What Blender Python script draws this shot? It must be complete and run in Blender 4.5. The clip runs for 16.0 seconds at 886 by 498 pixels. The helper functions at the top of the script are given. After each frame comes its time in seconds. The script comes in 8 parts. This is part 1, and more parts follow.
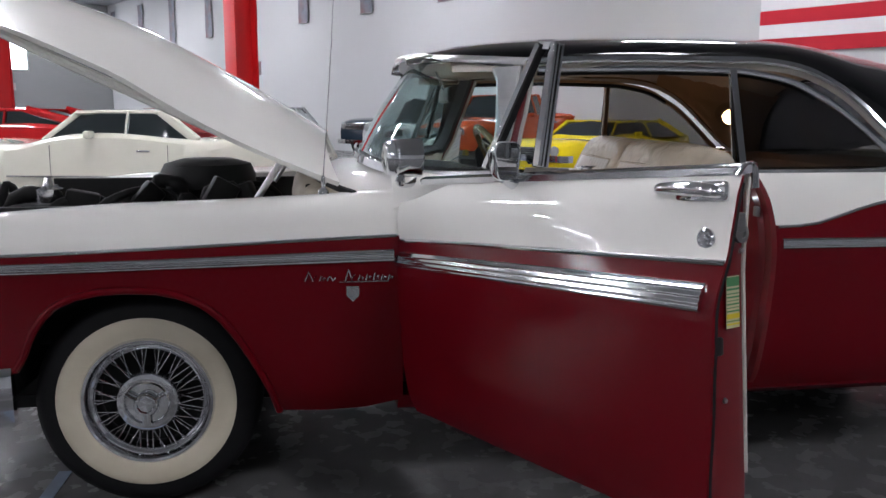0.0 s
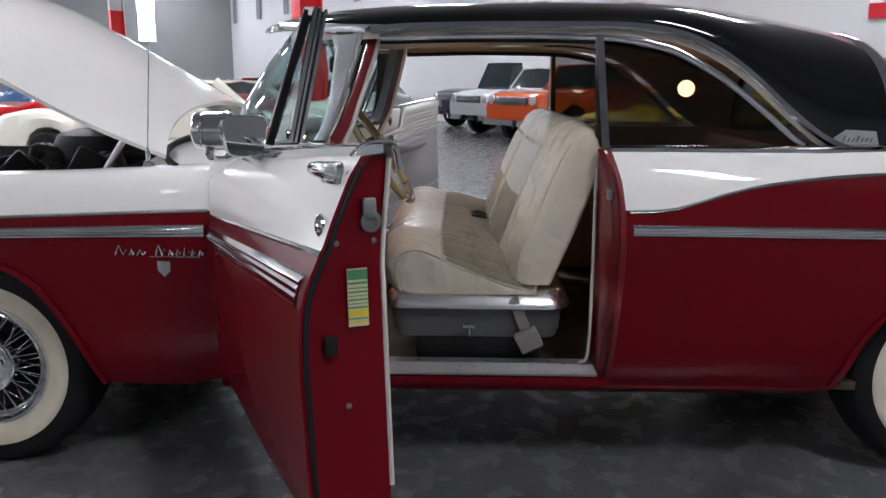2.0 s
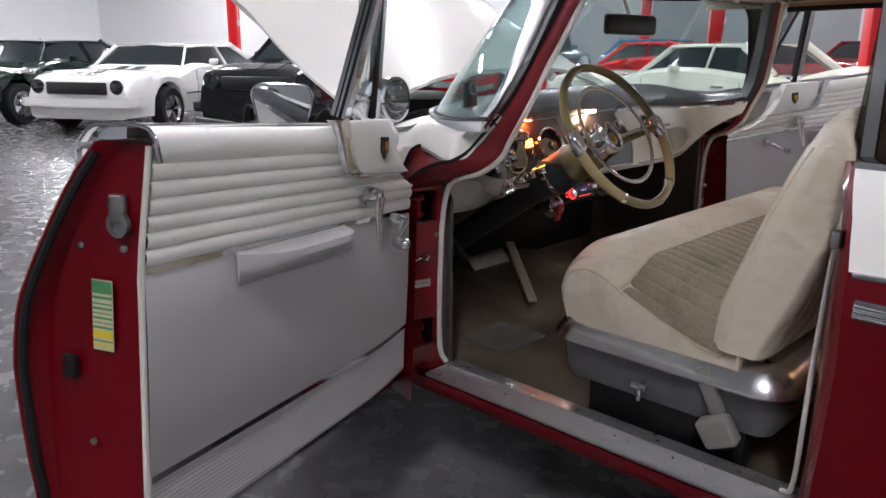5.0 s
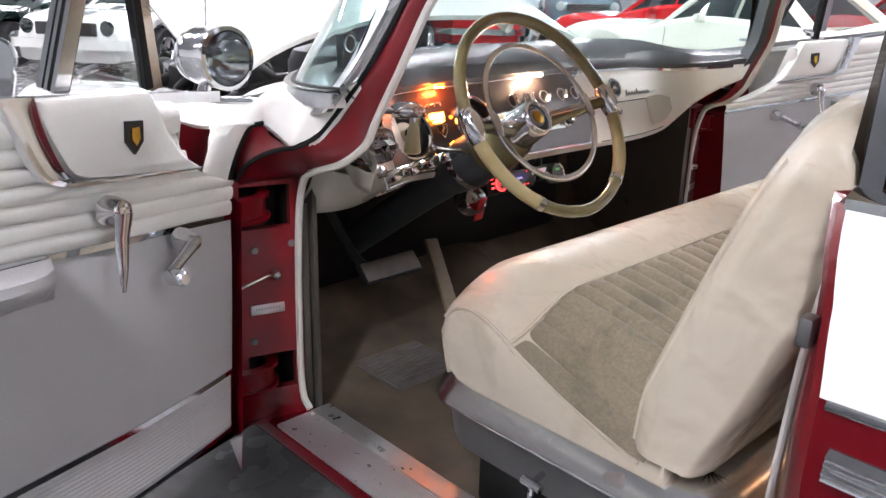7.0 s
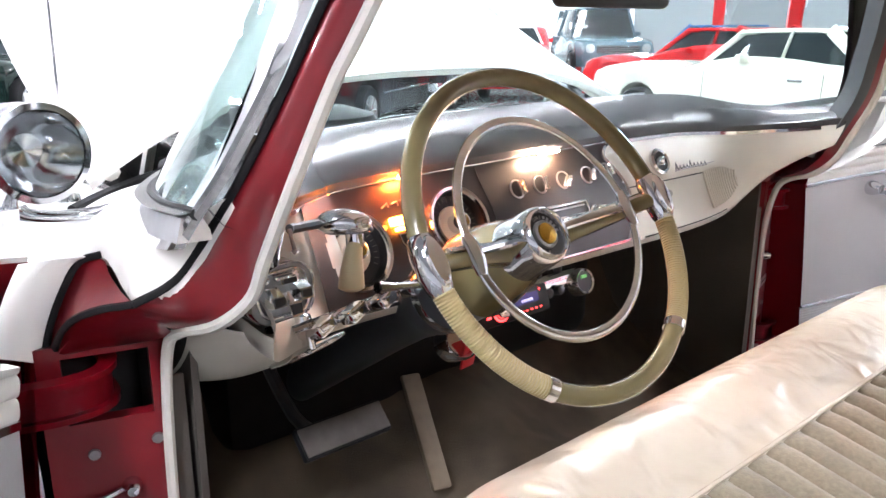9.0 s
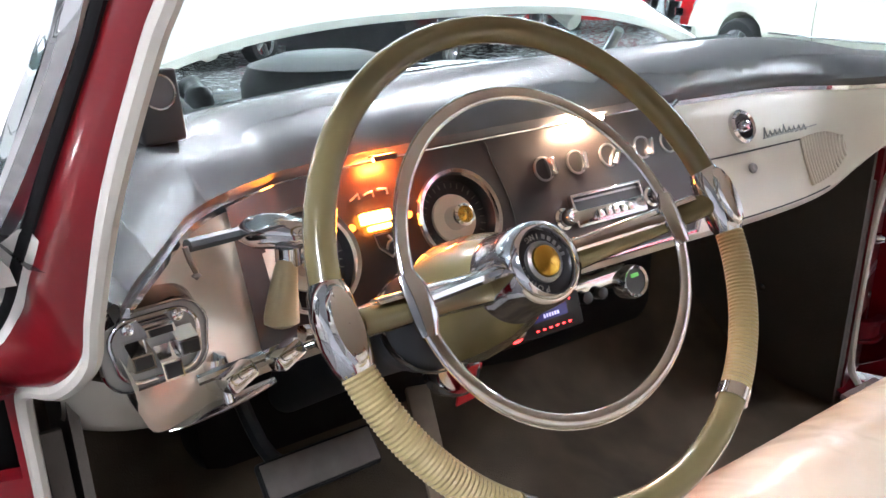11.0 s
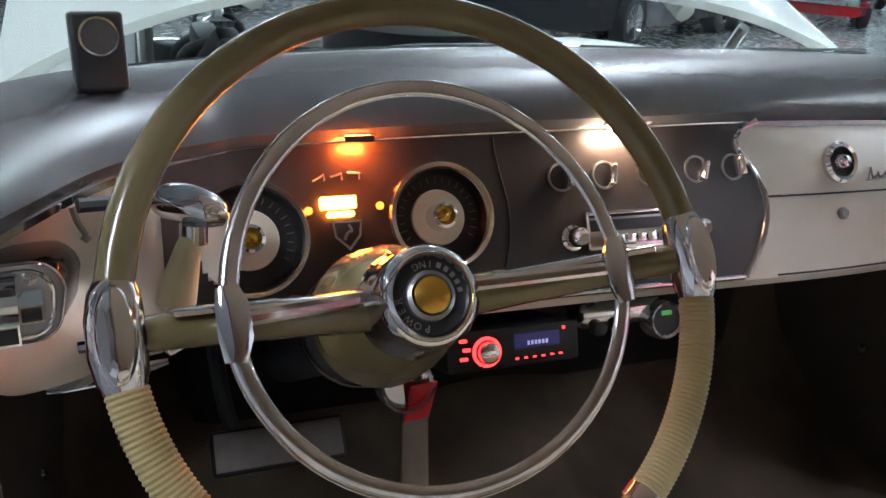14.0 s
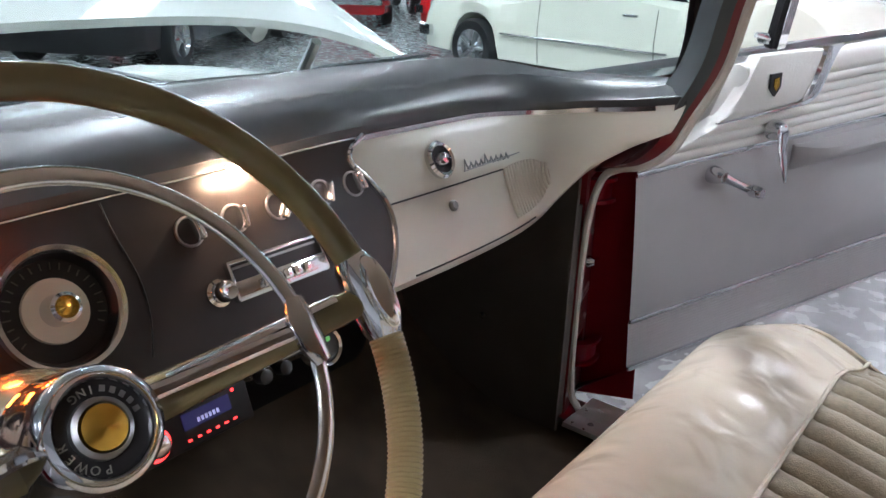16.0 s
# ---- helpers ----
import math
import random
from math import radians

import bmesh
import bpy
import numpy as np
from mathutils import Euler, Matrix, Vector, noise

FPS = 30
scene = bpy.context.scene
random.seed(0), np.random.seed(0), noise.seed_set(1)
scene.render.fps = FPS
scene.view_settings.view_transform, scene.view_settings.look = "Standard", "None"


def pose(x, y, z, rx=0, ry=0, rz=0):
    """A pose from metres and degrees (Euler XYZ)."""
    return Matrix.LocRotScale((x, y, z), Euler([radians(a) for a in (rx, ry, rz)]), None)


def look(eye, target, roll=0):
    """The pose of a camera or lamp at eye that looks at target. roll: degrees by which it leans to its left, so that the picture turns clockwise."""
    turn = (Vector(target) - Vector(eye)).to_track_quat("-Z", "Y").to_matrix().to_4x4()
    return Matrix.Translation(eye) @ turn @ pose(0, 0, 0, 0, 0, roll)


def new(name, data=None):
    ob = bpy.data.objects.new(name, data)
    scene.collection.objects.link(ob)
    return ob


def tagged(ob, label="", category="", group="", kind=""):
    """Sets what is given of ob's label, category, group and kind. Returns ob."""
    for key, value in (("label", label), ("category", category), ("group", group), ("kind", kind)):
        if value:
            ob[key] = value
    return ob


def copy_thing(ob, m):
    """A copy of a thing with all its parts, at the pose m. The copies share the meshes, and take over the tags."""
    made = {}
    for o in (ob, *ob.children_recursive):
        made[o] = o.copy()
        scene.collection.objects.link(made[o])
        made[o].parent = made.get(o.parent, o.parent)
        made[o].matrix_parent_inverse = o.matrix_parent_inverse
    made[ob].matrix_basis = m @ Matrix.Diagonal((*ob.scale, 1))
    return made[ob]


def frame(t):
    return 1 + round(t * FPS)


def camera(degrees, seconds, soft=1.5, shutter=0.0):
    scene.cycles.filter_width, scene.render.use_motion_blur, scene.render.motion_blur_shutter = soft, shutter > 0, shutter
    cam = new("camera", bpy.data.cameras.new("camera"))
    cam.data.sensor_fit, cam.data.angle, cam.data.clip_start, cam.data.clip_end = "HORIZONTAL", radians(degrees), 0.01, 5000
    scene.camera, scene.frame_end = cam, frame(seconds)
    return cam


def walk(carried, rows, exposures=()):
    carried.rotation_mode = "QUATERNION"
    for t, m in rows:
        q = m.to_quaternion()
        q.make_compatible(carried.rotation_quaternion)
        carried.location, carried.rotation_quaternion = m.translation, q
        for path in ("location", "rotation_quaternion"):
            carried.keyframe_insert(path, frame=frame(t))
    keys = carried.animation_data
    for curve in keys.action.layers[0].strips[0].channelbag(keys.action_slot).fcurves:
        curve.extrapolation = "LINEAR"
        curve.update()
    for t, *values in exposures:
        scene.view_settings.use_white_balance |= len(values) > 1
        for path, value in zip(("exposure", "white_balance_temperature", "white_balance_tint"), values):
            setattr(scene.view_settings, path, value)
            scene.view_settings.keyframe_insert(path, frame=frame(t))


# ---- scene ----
cam = camera(58.6, 16.0)
PATH = [
    (0, (0.798, -3.426, 1.284), (1.062, -1.473, 0.942), 0.2),
    (0.5, (1.028, -3.438, 1.289), (1.35, -1.492, 0.96), 0.4),
    (1, (1.253, -3.468, 1.273), (1.519, -1.52, 0.903), 0.3),
    (1.5, (1.498, -3.445, 1.279), (1.572, -1.487, 0.875), -0.2),
    (2, (1.752, -3.344, 1.291), (1.71, -1.388, 0.876), 0.3),
    (2.5, (1.977, -3.257, 1.281), (1.748, -1.315, 0.864), 0.2),
    (3, (2.196, -3.146, 1.292), (1.62, -1.277, 0.87), -0.3),
    (3.5, (2.389, -2.958, 1.297), (1.536, -1.2, 0.872), -0.1),
    (4, (2.562, -2.792, 1.299), (1.493, -1.16, 0.86), -0.5),
    (4.2, (2.618, -2.723, 1.299), (1.48, -1.142, 0.847), -0.4),
    (6.3, (2.68, -1.944, 1.284), (1.209, -0.725, 0.691), 0.8),
    (6.5, (2.638, -1.881, 1.277), (1.18, -0.655, 0.669), 0.6),
    (7, (2.497, -1.725, 1.29), (1.123, -0.418, 0.654), 1.3),
    (7.5, (2.384, -1.585, 1.283), (1.028, -0.253, 0.662), 1.0),
    (8, (2.294, -1.427, 1.289), (0.887, -0.131, 0.706), 0.5),
    (8.5, (2.195, -1.305, 1.293), (0.747, -0.043, 0.737), 0.1),
    (9, (2.098, -1.205, 1.288), (0.643, 0.058, 0.752), -0.1),
    (9.2, (2.078, -1.171, 1.287), (0.627, 0.093, 0.741), 0.0),
    (11.3, (1.907, -0.853, 1.289), (0.34, 0.166, 0.578), -0.8),
    (11.5, (1.897, -0.825, 1.29), (0.318, 0.172, 0.573), -0.4),
    (12, (1.9, -0.758, 1.295), (0.253, 0.096, 0.548), -0.2),
    (12.5, (1.908, -0.711, 1.303), (0.207, 0.01, 0.535), 0.4),
    (13, (1.916, -0.682, 1.302), (0.178, -0.073, 0.523), 1.5),
    (13.5, (1.925, -0.662, 1.305), (0.186, -0.07, 0.514), 2.9),
    (14, (1.931, -0.64, 1.296), (0.22, 0.038, 0.514), 4.3),
    (14.5, (1.923, -0.614, 1.295), (0.298, 0.26, 0.525), 4.1),
    (15, (1.914, -0.59, 1.292), (0.396, 0.468, 0.532), 1.7),
    (15.5, (1.881, -0.615, 1.296), (0.521, 0.651, 0.555), 3.2),
    (16, (1.843, -0.648, 1.309), (0.698, 0.831, 0.603), 2.1),
]
walk(cam, [(t, look(eye, target, roll)) for t, eye, target, roll in PATH],
     exposures=[(0, 0.0, 6400, 9), (1.0, 0.1, 6350, 8), (2.0, 0.28, 6350, 8), (3.0, 0.35, 6400, 9), (4.2, 0.35, 6500, 10), (6.3, 1.15, 6500, 11), (8.0, 1.7, 6400, 10), (9.2, 1.95, 6300, 10), (11.3, 1.75, 6250, 8), (12.0, 1.45, 6100, 6), (13.0, 0.95, 6000, 5), (14.5, 0.95, 6100, 6), (15.5, 1.15, 6150, 7), (16.0, 1.0, 6100, 7)])


# ---- light ----
world = bpy.data.worlds.new("world")
scene.world = world
world.use_nodes = True
world.node_tree.nodes["Background"].inputs[0].default_value = (0.75, 0.85, 1.0, 1)
world.node_tree.nodes["Background"].inputs[1].default_value = 0.1
LAMP = 128.0

# ---- small tools ----
CY = -0.075  # centre line of the classic car


def thing(name, label, category, group="", kind="", at=None):
    ob = new(name)
    ob.empty_display_size = 0.1
    tagged(ob, label, category, group, kind)
    if at is not None:
        ob.matrix_world = at
    return ob


def part(name, bm, material, parent=None, label="", smooth=True, m=None, recalc=True):
    me = bpy.data.meshes.new(name)
    if recalc:
        bmesh.ops.recalc_face_normals(bm, faces=bm.faces)
    bm.to_mesh(me)
    bm.free()
    if smooth:
        me.polygons.foreach_set("use_smooth", [True] * len(me.polygons))
        me.set_sharp_from_angle(angle=radians(38))
    for one in material if isinstance(material, (list, tuple)) else [material]:
        me.materials.append(one)
    ob = new(name, me)
    ob.parent = parent
    if m is not None:
        ob.matrix_local = m
    if label:
        tagged(ob, label)
    return ob


def structure(name, bm, material, label, category, smooth=False):
    return tagged(part(name, bm, material, None, "", smooth), label, category, kind="structure")


def box(bm, c, s, bevel=0.0, m=None, seg=2):
    r = bmesh.ops.create_cube(bm, size=1.0, matrix=Matrix.Translation(c) @ Matrix.Diagonal((*s, 1)))
    if bevel > 0:
        es = list({e for v in r["verts"] for e in v.link_edges})
        out = bmesh.ops.bevel(bm, geom=es, offset=bevel, segments=seg, profile=0.5, affect="EDGES")
        vs = list({v for f in out["faces"] for v in f.verts} | {v for v in r["verts"] if v.is_valid})
    else:
        vs = r["verts"]
    if m is not None:
        bmesh.ops.transform(bm, matrix=m, verts=vs)
    return bm


def BM():
    return bmesh.new()


def grid(bm, rows, close_u=False, close_v=False, mi=0):
    vs = [[bm.verts.new(p) for p in row] for row in rows]
    nr, nc = len(vs), len(vs[0])
    fs = []
    for i in range(nr if close_u else nr - 1):
        for j in range(nc if close_v else nc - 1):
            a, b, c, d = vs[i][j], vs[i][(j + 1) % nc], vs[(i + 1) % nr][(j + 1) % nc], vs[(i + 1) % nr][j]
            if len({a, b, c, d}) == 4:
                f = bm.faces.new((a, b, c, d))
                f.material_index = mi
                fs.append(f)
    return vs, fs


def thick(bm, t):
    """Gives an open sheet a thickness."""
    bmesh.ops.recalc_face_normals(bm, faces=bm.faces)
    bmesh.ops.solidify(bm, geom=bm.faces[:] + bm.edges[:] + bm.verts[:], thickness=t)
    return bm


def spline(pts, n, closed=False):
    """Points along a smooth curve through pts."""
    pts = [Vector(p) for p in pts]
    k = len(pts)
    out = []
    spans = k if closed else k - 1
    for q in range(n if closed else n):
        s = q / (n if closed else n - 1) * spans
        i = min(int(s), spans - 1)
        f = s - i
        if closed:
            p0, p1, p2, p3 = pts[(i - 1) % k], pts[i % k], pts[(i + 1) % k], pts[(i + 2) % k]
        else:
            p1, p2 = pts[i], pts[i + 1]
            p0 = pts[i - 1] if i > 0 else p1 + (p1 - p2)
            p3 = pts[i + 2] if i + 2 < k else p2 + (p2 - p1)
        out.append(0.5 * (2 * p1 + (p2 - p0) * f + (2 * p0 - 5 * p1 + 4 * p2 - p3) * f * f + (3 * p1 - p0 - 3 * p2 + p3) * f ** 3))
    return out


def tube(bm, pts, r, seg=10, closed=False, cap=True, flat=None, up=(0, 0, 1), mi=0):
    """A tube along pts; r one radius or one for each point. flat=(a, b): an elliptic section."""
    pts = [Vector(p) for p in pts]
    n = len(pts)
    rows = []
    last = None
    for i, p in enumerate(pts):
        if closed:
            d = pts[(i + 1) % n] - pts[i - 1]
        else:
            d = pts[min(i + 1, n - 1)] - pts[max(i - 1, 0)]
        d.normalize()
        a = Vector(up) if last is None else last
        a = a - d * a.dot(d)
        if a.length < 1e-4:
            a = d.orthogonal()
        a.normalize()
        last = a
        b = d.cross(a)
        rr = r[i] if isinstance(r, (list, tuple)) else r
        fa, fb = flat if flat else (1, 1)
        rows.append([p + (a * math.cos(w) * fa + b * math.sin(w) * fb) * rr for w in (2 * math.pi * k / seg for k in range(seg))])
    vs, fs = grid(bm, rows, close_u=closed, close_v=True, mi=mi)
    if cap and not closed:
        for ring in (vs[0], vs[-1]):
            f = bm.faces.new(ring)
            f.material_index = mi
    return bm


def sweep(bm, pts, profile, up=(0, 0, 1), closed=False, cap=True, mi=0):
    """A profile of (side, up) points along pts."""
    pts = [Vector(p) for p in pts]
    n = len(pts)
    rows = []
    for i, p in enumerate(pts):
        d = (pts[(i + 1) % n] - pts[i - 1]) if closed else pts[min(i + 1, n - 1)] - pts[max(i - 1, 0)]
        d.normalize()
        a = Vector(up) - d * Vector(up).dot(d)
        a.normalize()
        b = d.cross(a)
        rows.append([p + b * s + a * u for s, u in profile])
    vs, fs = grid(bm, rows, close_u=closed, close_v=True, mi=mi)
    if cap and not closed:
        for ring in (vs[0], vs[-1]):
            bm.faces.new(ring).material_index = mi
    return bm


def lathe(bm, profile, m=None, seg=32, mi=0, close=False):
    """A profile of (radius, height) points turned round z."""
    rows = [[Vector((max(r, 1e-4) * math.cos(a), max(r, 1e-4) * math.sin(a), h)) for a in (2 * math.pi * k / seg for k in range(seg))] for r, h in profile]
    if m is not None:
        rows = [[m @ p for p in row] for row in rows]
    grid(bm, rows, close_v=True, mi=mi, close_u=close)
    return bm


def prism(bm, outline, a, b, m=None, mi=0):
    """A flat outline of (x, y) points between heights a and b."""
    m = m or Matrix()
    lo = [bm.verts.new(m @ Vector((x, y, a))) for x, y in outline]
    hi = [bm.verts.new(m @ Vector((x, y, b))) for x, y in outline]
    k = len(lo)
    fs = [bm.faces.new(lo[::-1]), bm.faces.new(hi)] + [bm.faces.new((lo[i], lo[(i + 1) % k], hi[(i + 1) % k], hi[i])) for i in range(k)]
    for f in fs:
        f.material_index = mi
    return bm


def along(d, at, up=(0, 0, 1)):
    """A matrix whose z points along d."""
    z = Vector(d).normalized()
    x = Vector(up).cross(z)
    if x.length < 1e-4:
        x = Vector((1, 0, 0))
    x.normalize()
    y = z.cross(x)
    r = Matrix((x, y, z)).transposed().to_4x4()
    return Matrix.Translation(at) @ r


def lerp(x, xs, ys):
    return float(np.interp(x, xs, ys))


def smooth_curve(xs, ys):
    """A smooth function through the given places."""
    xs, ys = np.array(xs, float), np.array(ys, float)
    d = np.gradient(ys, xs)

    def f(x):
        x = min(max(x, xs[0]), xs[-1])
        i = int(min(np.searchsorted(xs, x, side="right") - 1, len(xs) - 2))
        h = xs[i + 1] - xs[i]
        t = (x - xs[i]) / h
        return float((1 + 2 * t) * (1 - t) ** 2 * ys[i] + t * (1 - t) ** 2 * h * d[i] + t * t * (3 - 2 * t) * ys[i + 1] + t * t * (t - 1) * h * d[i + 1])
    return f


def steps(a, b, n):
    return [a + (b - a) * i / (n - 1) for i in range(n)]


# ---- materials ----
def material(name, color, rough=0.5, metal=0.0, coat=0.0, spread=0.0, scale=8.0, bump=0.0, bump_scale=200.0, rough_spread=0.0,
             emit=None, power=0.0, glass=0.0, ior=1.45, dark=None, stain=0.0, stain_scale=2.0, sheen=0.0, wrinkle=0.0):
    m = bpy.data.materials.new(name)
    m.use_nodes = True
    nt = m.node_tree
    b = nt.nodes["Principled BSDF"]
    b.inputs["Base Color"].default_value = (*color, 1)
    b.inputs["Roughness"].default_value = rough
    b.inputs["Metallic"].default_value = metal
    b.inputs["Coat Weight"].default_value = coat
    b.inputs["Coat Roughness"].default_value = 0.03
    b.inputs["IOR"].default_value = ior
    if coat > 0.7:
        b.inputs["Specular IOR Level"].default_value = 0.05
    b.inputs["Transmission Weight"].default_value = glass
    b.inputs["Sheen Weight"].default_value = sheen
    if emit:
        b.inputs["Emission Color"].default_value = (*emit, 1)
        b.inputs["Emission Strength"].default_value = power
    co = nt.nodes.new("ShaderNodeTexCoord")

    def noise_node(sc, detail=4.0):
        n = nt.nodes.new("ShaderNodeTexNoise")
        n.inputs["Scale"].default_value = sc
        n.inputs["Detail"].default_value = detail
        nt.links.new(co.outputs["Object"], n.inputs["Vector"])
        return n
    if spread > 0 or stain > 0:
        n = noise_node(scale)
        mix = nt.nodes.new("ShaderNodeMix")
        mix.data_type = "RGBA"
        mix.inputs[6].default_value = (*[max(0, c * (1 - spread)) for c in color], 1)
        mix.inputs[7].default_value = (*[min(1, c * (1 + spread)) for c in color], 1)
        nt.links.new(n.outputs["Fac"], mix.inputs[0])
        last = mix.outputs[2]
        if stain > 0:
            n2 = noise_node(stain_scale, 3.5)
            ramp = nt.nodes.new("ShaderNodeValToRGB")
            ramp.color_ramp.elements[0].position = 0.42
            ramp.color_ramp.elements[1].position = 0.76
            nt.links.new(n2.outputs["Fac"], ramp.inputs[0])
            amt = nt.nodes.new("ShaderNodeMath")
            amt.operation = "MULTIPLY"
            amt.inputs[1].default_value = stain
            nt.links.new(ramp.outputs[0], amt.inputs[0])
            mix2 = nt.nodes.new("ShaderNodeMix")
            mix2.data_type = "RGBA"
            nt.links.new(amt.outputs[0], mix2.inputs[0])
            nt.links.new(last, mix2.inputs[6])
            mix2.inputs[7].default_value = (*(dark or [c * 0.35 for c in color]), 1)
            last = mix2.outputs[2]
        nt.links.new(last, b.inputs["Base Color"])
    if rough_spread > 0:
        n = noise_node(scale * 1.7)
        mr = nt.nodes.new("ShaderNodeMapRange")
        mr.inputs[3].default_value = max(0.0, rough - rough_spread)
        mr.inputs[4].default_value = min(1.0, rough + rough_spread)
        nt.links.new(n.outputs["Fac"], mr.inputs[0])
        nt.links.new(mr.outputs[0], b.inputs["Roughness"])
    if bump > 0:
        n = noise_node(bump_scale, 3.0)
        bp = nt.nodes.new("ShaderNodeBump")
        bp.inputs["Strength"].default_value = bump
        bp.inputs["Distance"].default_value = 0.002
        nt.links.new(n.outputs["Fac"], bp.inputs["Height"])
        nt.links.new(bp.outputs[0], b.inputs["Normal"])
        if wrinkle > 0:
            n = noise_node(13.0, 1.5)
            n.inputs["Distortion"].default_value = 0.5
            b2 = nt.nodes.new("ShaderNodeBump")
            b2.inputs["Strength"].default_value = wrinkle
            b2.inputs["Distance"].default_value = 0.02
            nt.links.new(n.outputs["Fac"], b2.inputs["Height"])
            nt.links.new(b2.outputs[0], bp.inputs["Normal"])
    return m


WHITE = material("ivory_paint", (0.85, 0.835, 0.79), 0.25, coat=0.8, spread=0.03, scale=3, rough_spread=0.05)
RED = material("red_paint", (0.120, 0.0012, 0.0055), 0.4, coat=0.75, spread=0.08, scale=3, rough_spread=0.05)
JAMB = material("jamb_red_paint", (0.165, 0.005, 0.010), 0.3, coat=0.6, spread=0.14, scale=14, stain=0.45, stain_scale=11, dark=(0.06, 0.006, 0.007), bump=0.15, bump_scale=60)
RED.node_tree.nodes["Principled BSDF"].inputs["Coat IOR"].default_value = 1.33
RED.node_tree.nodes["Principled BSDF"].inputs["Coat Roughness"].default_value = 0.14
BLACK = material("black_paint", (0.004, 0.004, 0.005), 0.18, coat=1.0, spread=0.1)
CHROME = material("chrome", (0.72, 0.73, 0.75), 0.09, 1.0, spread=0.06, scale=20, rough_spread=0.05)
DARKCHROME = material("dark_chrome", (0.10, 0.095, 0.10), 0.10, 1.0, spread=0.1, scale=30)
RINGCHROME = material("horn_ring_chrome", (0.66, 0.66, 0.66), 0.16, 1.0, spread=0.08, scale=60, rough_spread=0.10)
SILL = material("worn_sill_aluminium", (0.80, 0.80, 0.80), 0.30, 0.9, spread=0.08, scale=25, rough_spread=0.08)
BAND = material("polished_band", (0.88, 0.88, 0.87), 0.08, 1.0, spread=0.06, scale=30, rough_spread=0.05)
SEATBAND = material("satin_band", (0.80, 0.80, 0.79), 0.24, 1.0, spread=0.05, scale=20, rough_spread=0.06)
DULL = material("dull_aluminium", (0.66, 0.66, 0.67), 0.34, 1.0, spread=0.12, scale=40, rough_spread=0.12, bump=0.2, bump_scale=90)
STEEL = material("grey_steel", (0.3, 0.3, 0.3), 0.4, 1.0, spread=0.15, scale=30)
GLASS = material("window_glass", (0.91, 0.97, 0.96), 0.0, glass=1.0, ior=1.45)
DARKTINT = material("black_tinted_glass", (0.10, 0.10, 0.11), 0.0, glass=1.0, ior=1.45)
TINT = material("dark_tinted_glass", (0.24, 0.23, 0.22), 0.0, glass=1.0, ior=1.45)
RUBBER = material("black_rubber", (0.012, 0.012, 0.013), 0.6, spread=0.2, scale=30, bump=0.3, bump_scale=150)
WHITEWALL = material("cream_rubber", (0.66, 0.60, 0.47), 0.55, spread=0.08, scale=12, stain=0.25, stain_scale=7, dark=(0.35, 0.27, 0.16))
SEAL = material("pale_rubber_seal", (0.52, 0.50, 0.45), 0.6, spread=0.1, scale=30)
VINYL = material("cream_vinyl", (0.58, 0.52, 0.42), 0.27, spread=0.08, scale=7, stain=0.3, stain_scale=4, dark=(0.44, 0.36, 0.25), bump=0.08, bump_scale=160, wrinkle=0.85)
CLOTH = material("tan_seat_cloth", (0.25, 0.21, 0.145), 0.8, spread=0.35, scale=160, bump=0.5, bump_scale=500, stain=0.4, stain_scale=9, dark=(0.13, 0.12, 0.085), sheen=0.15)
SILVER = material("silver_seat_cloth", (0.55, 0.53, 0.48), 0.55, spread=0.12, scale=90, bump=0.4, bump_scale=400)
DOORWHITE = material("white_door_vinyl", (0.70, 0.69, 0.65), 0.42, spread=0.04, scale=10, bump=0.25, bump_scale=120)
DOORGREY = material("grey_door_card", (0.40, 0.395, 0.395), 0.5, spread=0.05, scale=15, bump=0.25, bump_scale=260)
CARPET = material("brown_carpet", (0.100, 0.078, 0.056), 0.95, spread=0.35, scale=9, bump=1.0, bump_scale=420, stain=0.9, stain_scale=4, dark=(0.018, 0.015, 0.012))
MAT = material("grey_floor_mat", (0.085, 0.080, 0.074), 0.8, spread=0.35, scale=14, stain=0.7, stain_scale=11, dark=(0.05, 0.04, 0.03), bump=0.6, bump_scale=300)
KICK = material("dark_kick_panel", (0.075, 0.066, 0.057), 0.7, spread=0.2, scale=9, bump=0.4, bump_scale=260)
PAD = material("black_dash_pad", (0.038, 0.040, 0.042), 0.25, spread=0.15, scale=25, bump=0.05, bump_scale=320)
DASHCREAM = material("cream_dash_paint", (0.52, 0.50, 0.425), 0.35, coat=0.4, spread=0.05, scale=10)
PANEL = material("dark_instrument_panel", (0.019, 0.016, 0.015), 0.36, 0.12, spread=0.2, scale=30, rough_spread=0.06)
DIAL = material("black_dial", (0.012, 0.012, 0.013), 0.35)
DIALMARK = material("faded_dial_marks", (0.10, 0.095, 0.08), 0.5)
DIALCREAM = material("cream_dial", (0.62, 0.55, 0.43), 0.5)
GOLD = material("gold_button", (0.62, 0.38, 0.07), 0.25, 1.0, spread=0.2, scale=60)
WHEELGREEN = material("olive_wheel_plastic", (0.155, 0.130, 0.060), 0.22, coat=0.6, spread=0.1, scale=14)
GRIP = material("yellowed_wheel_grip", (0.37, 0.30, 0.145), 0.4, spread=0.1, scale=30)
COLUMN = material("dark_steering_column", (0.045, 0.050, 0.055), 0.42, spread=0.15, scale=20)
SEATBASE = material("grey_seat_base", (0.115, 0.115, 0.115), 0.5, spread=0.15, scale=25, bump=0.3, bump_scale=160)
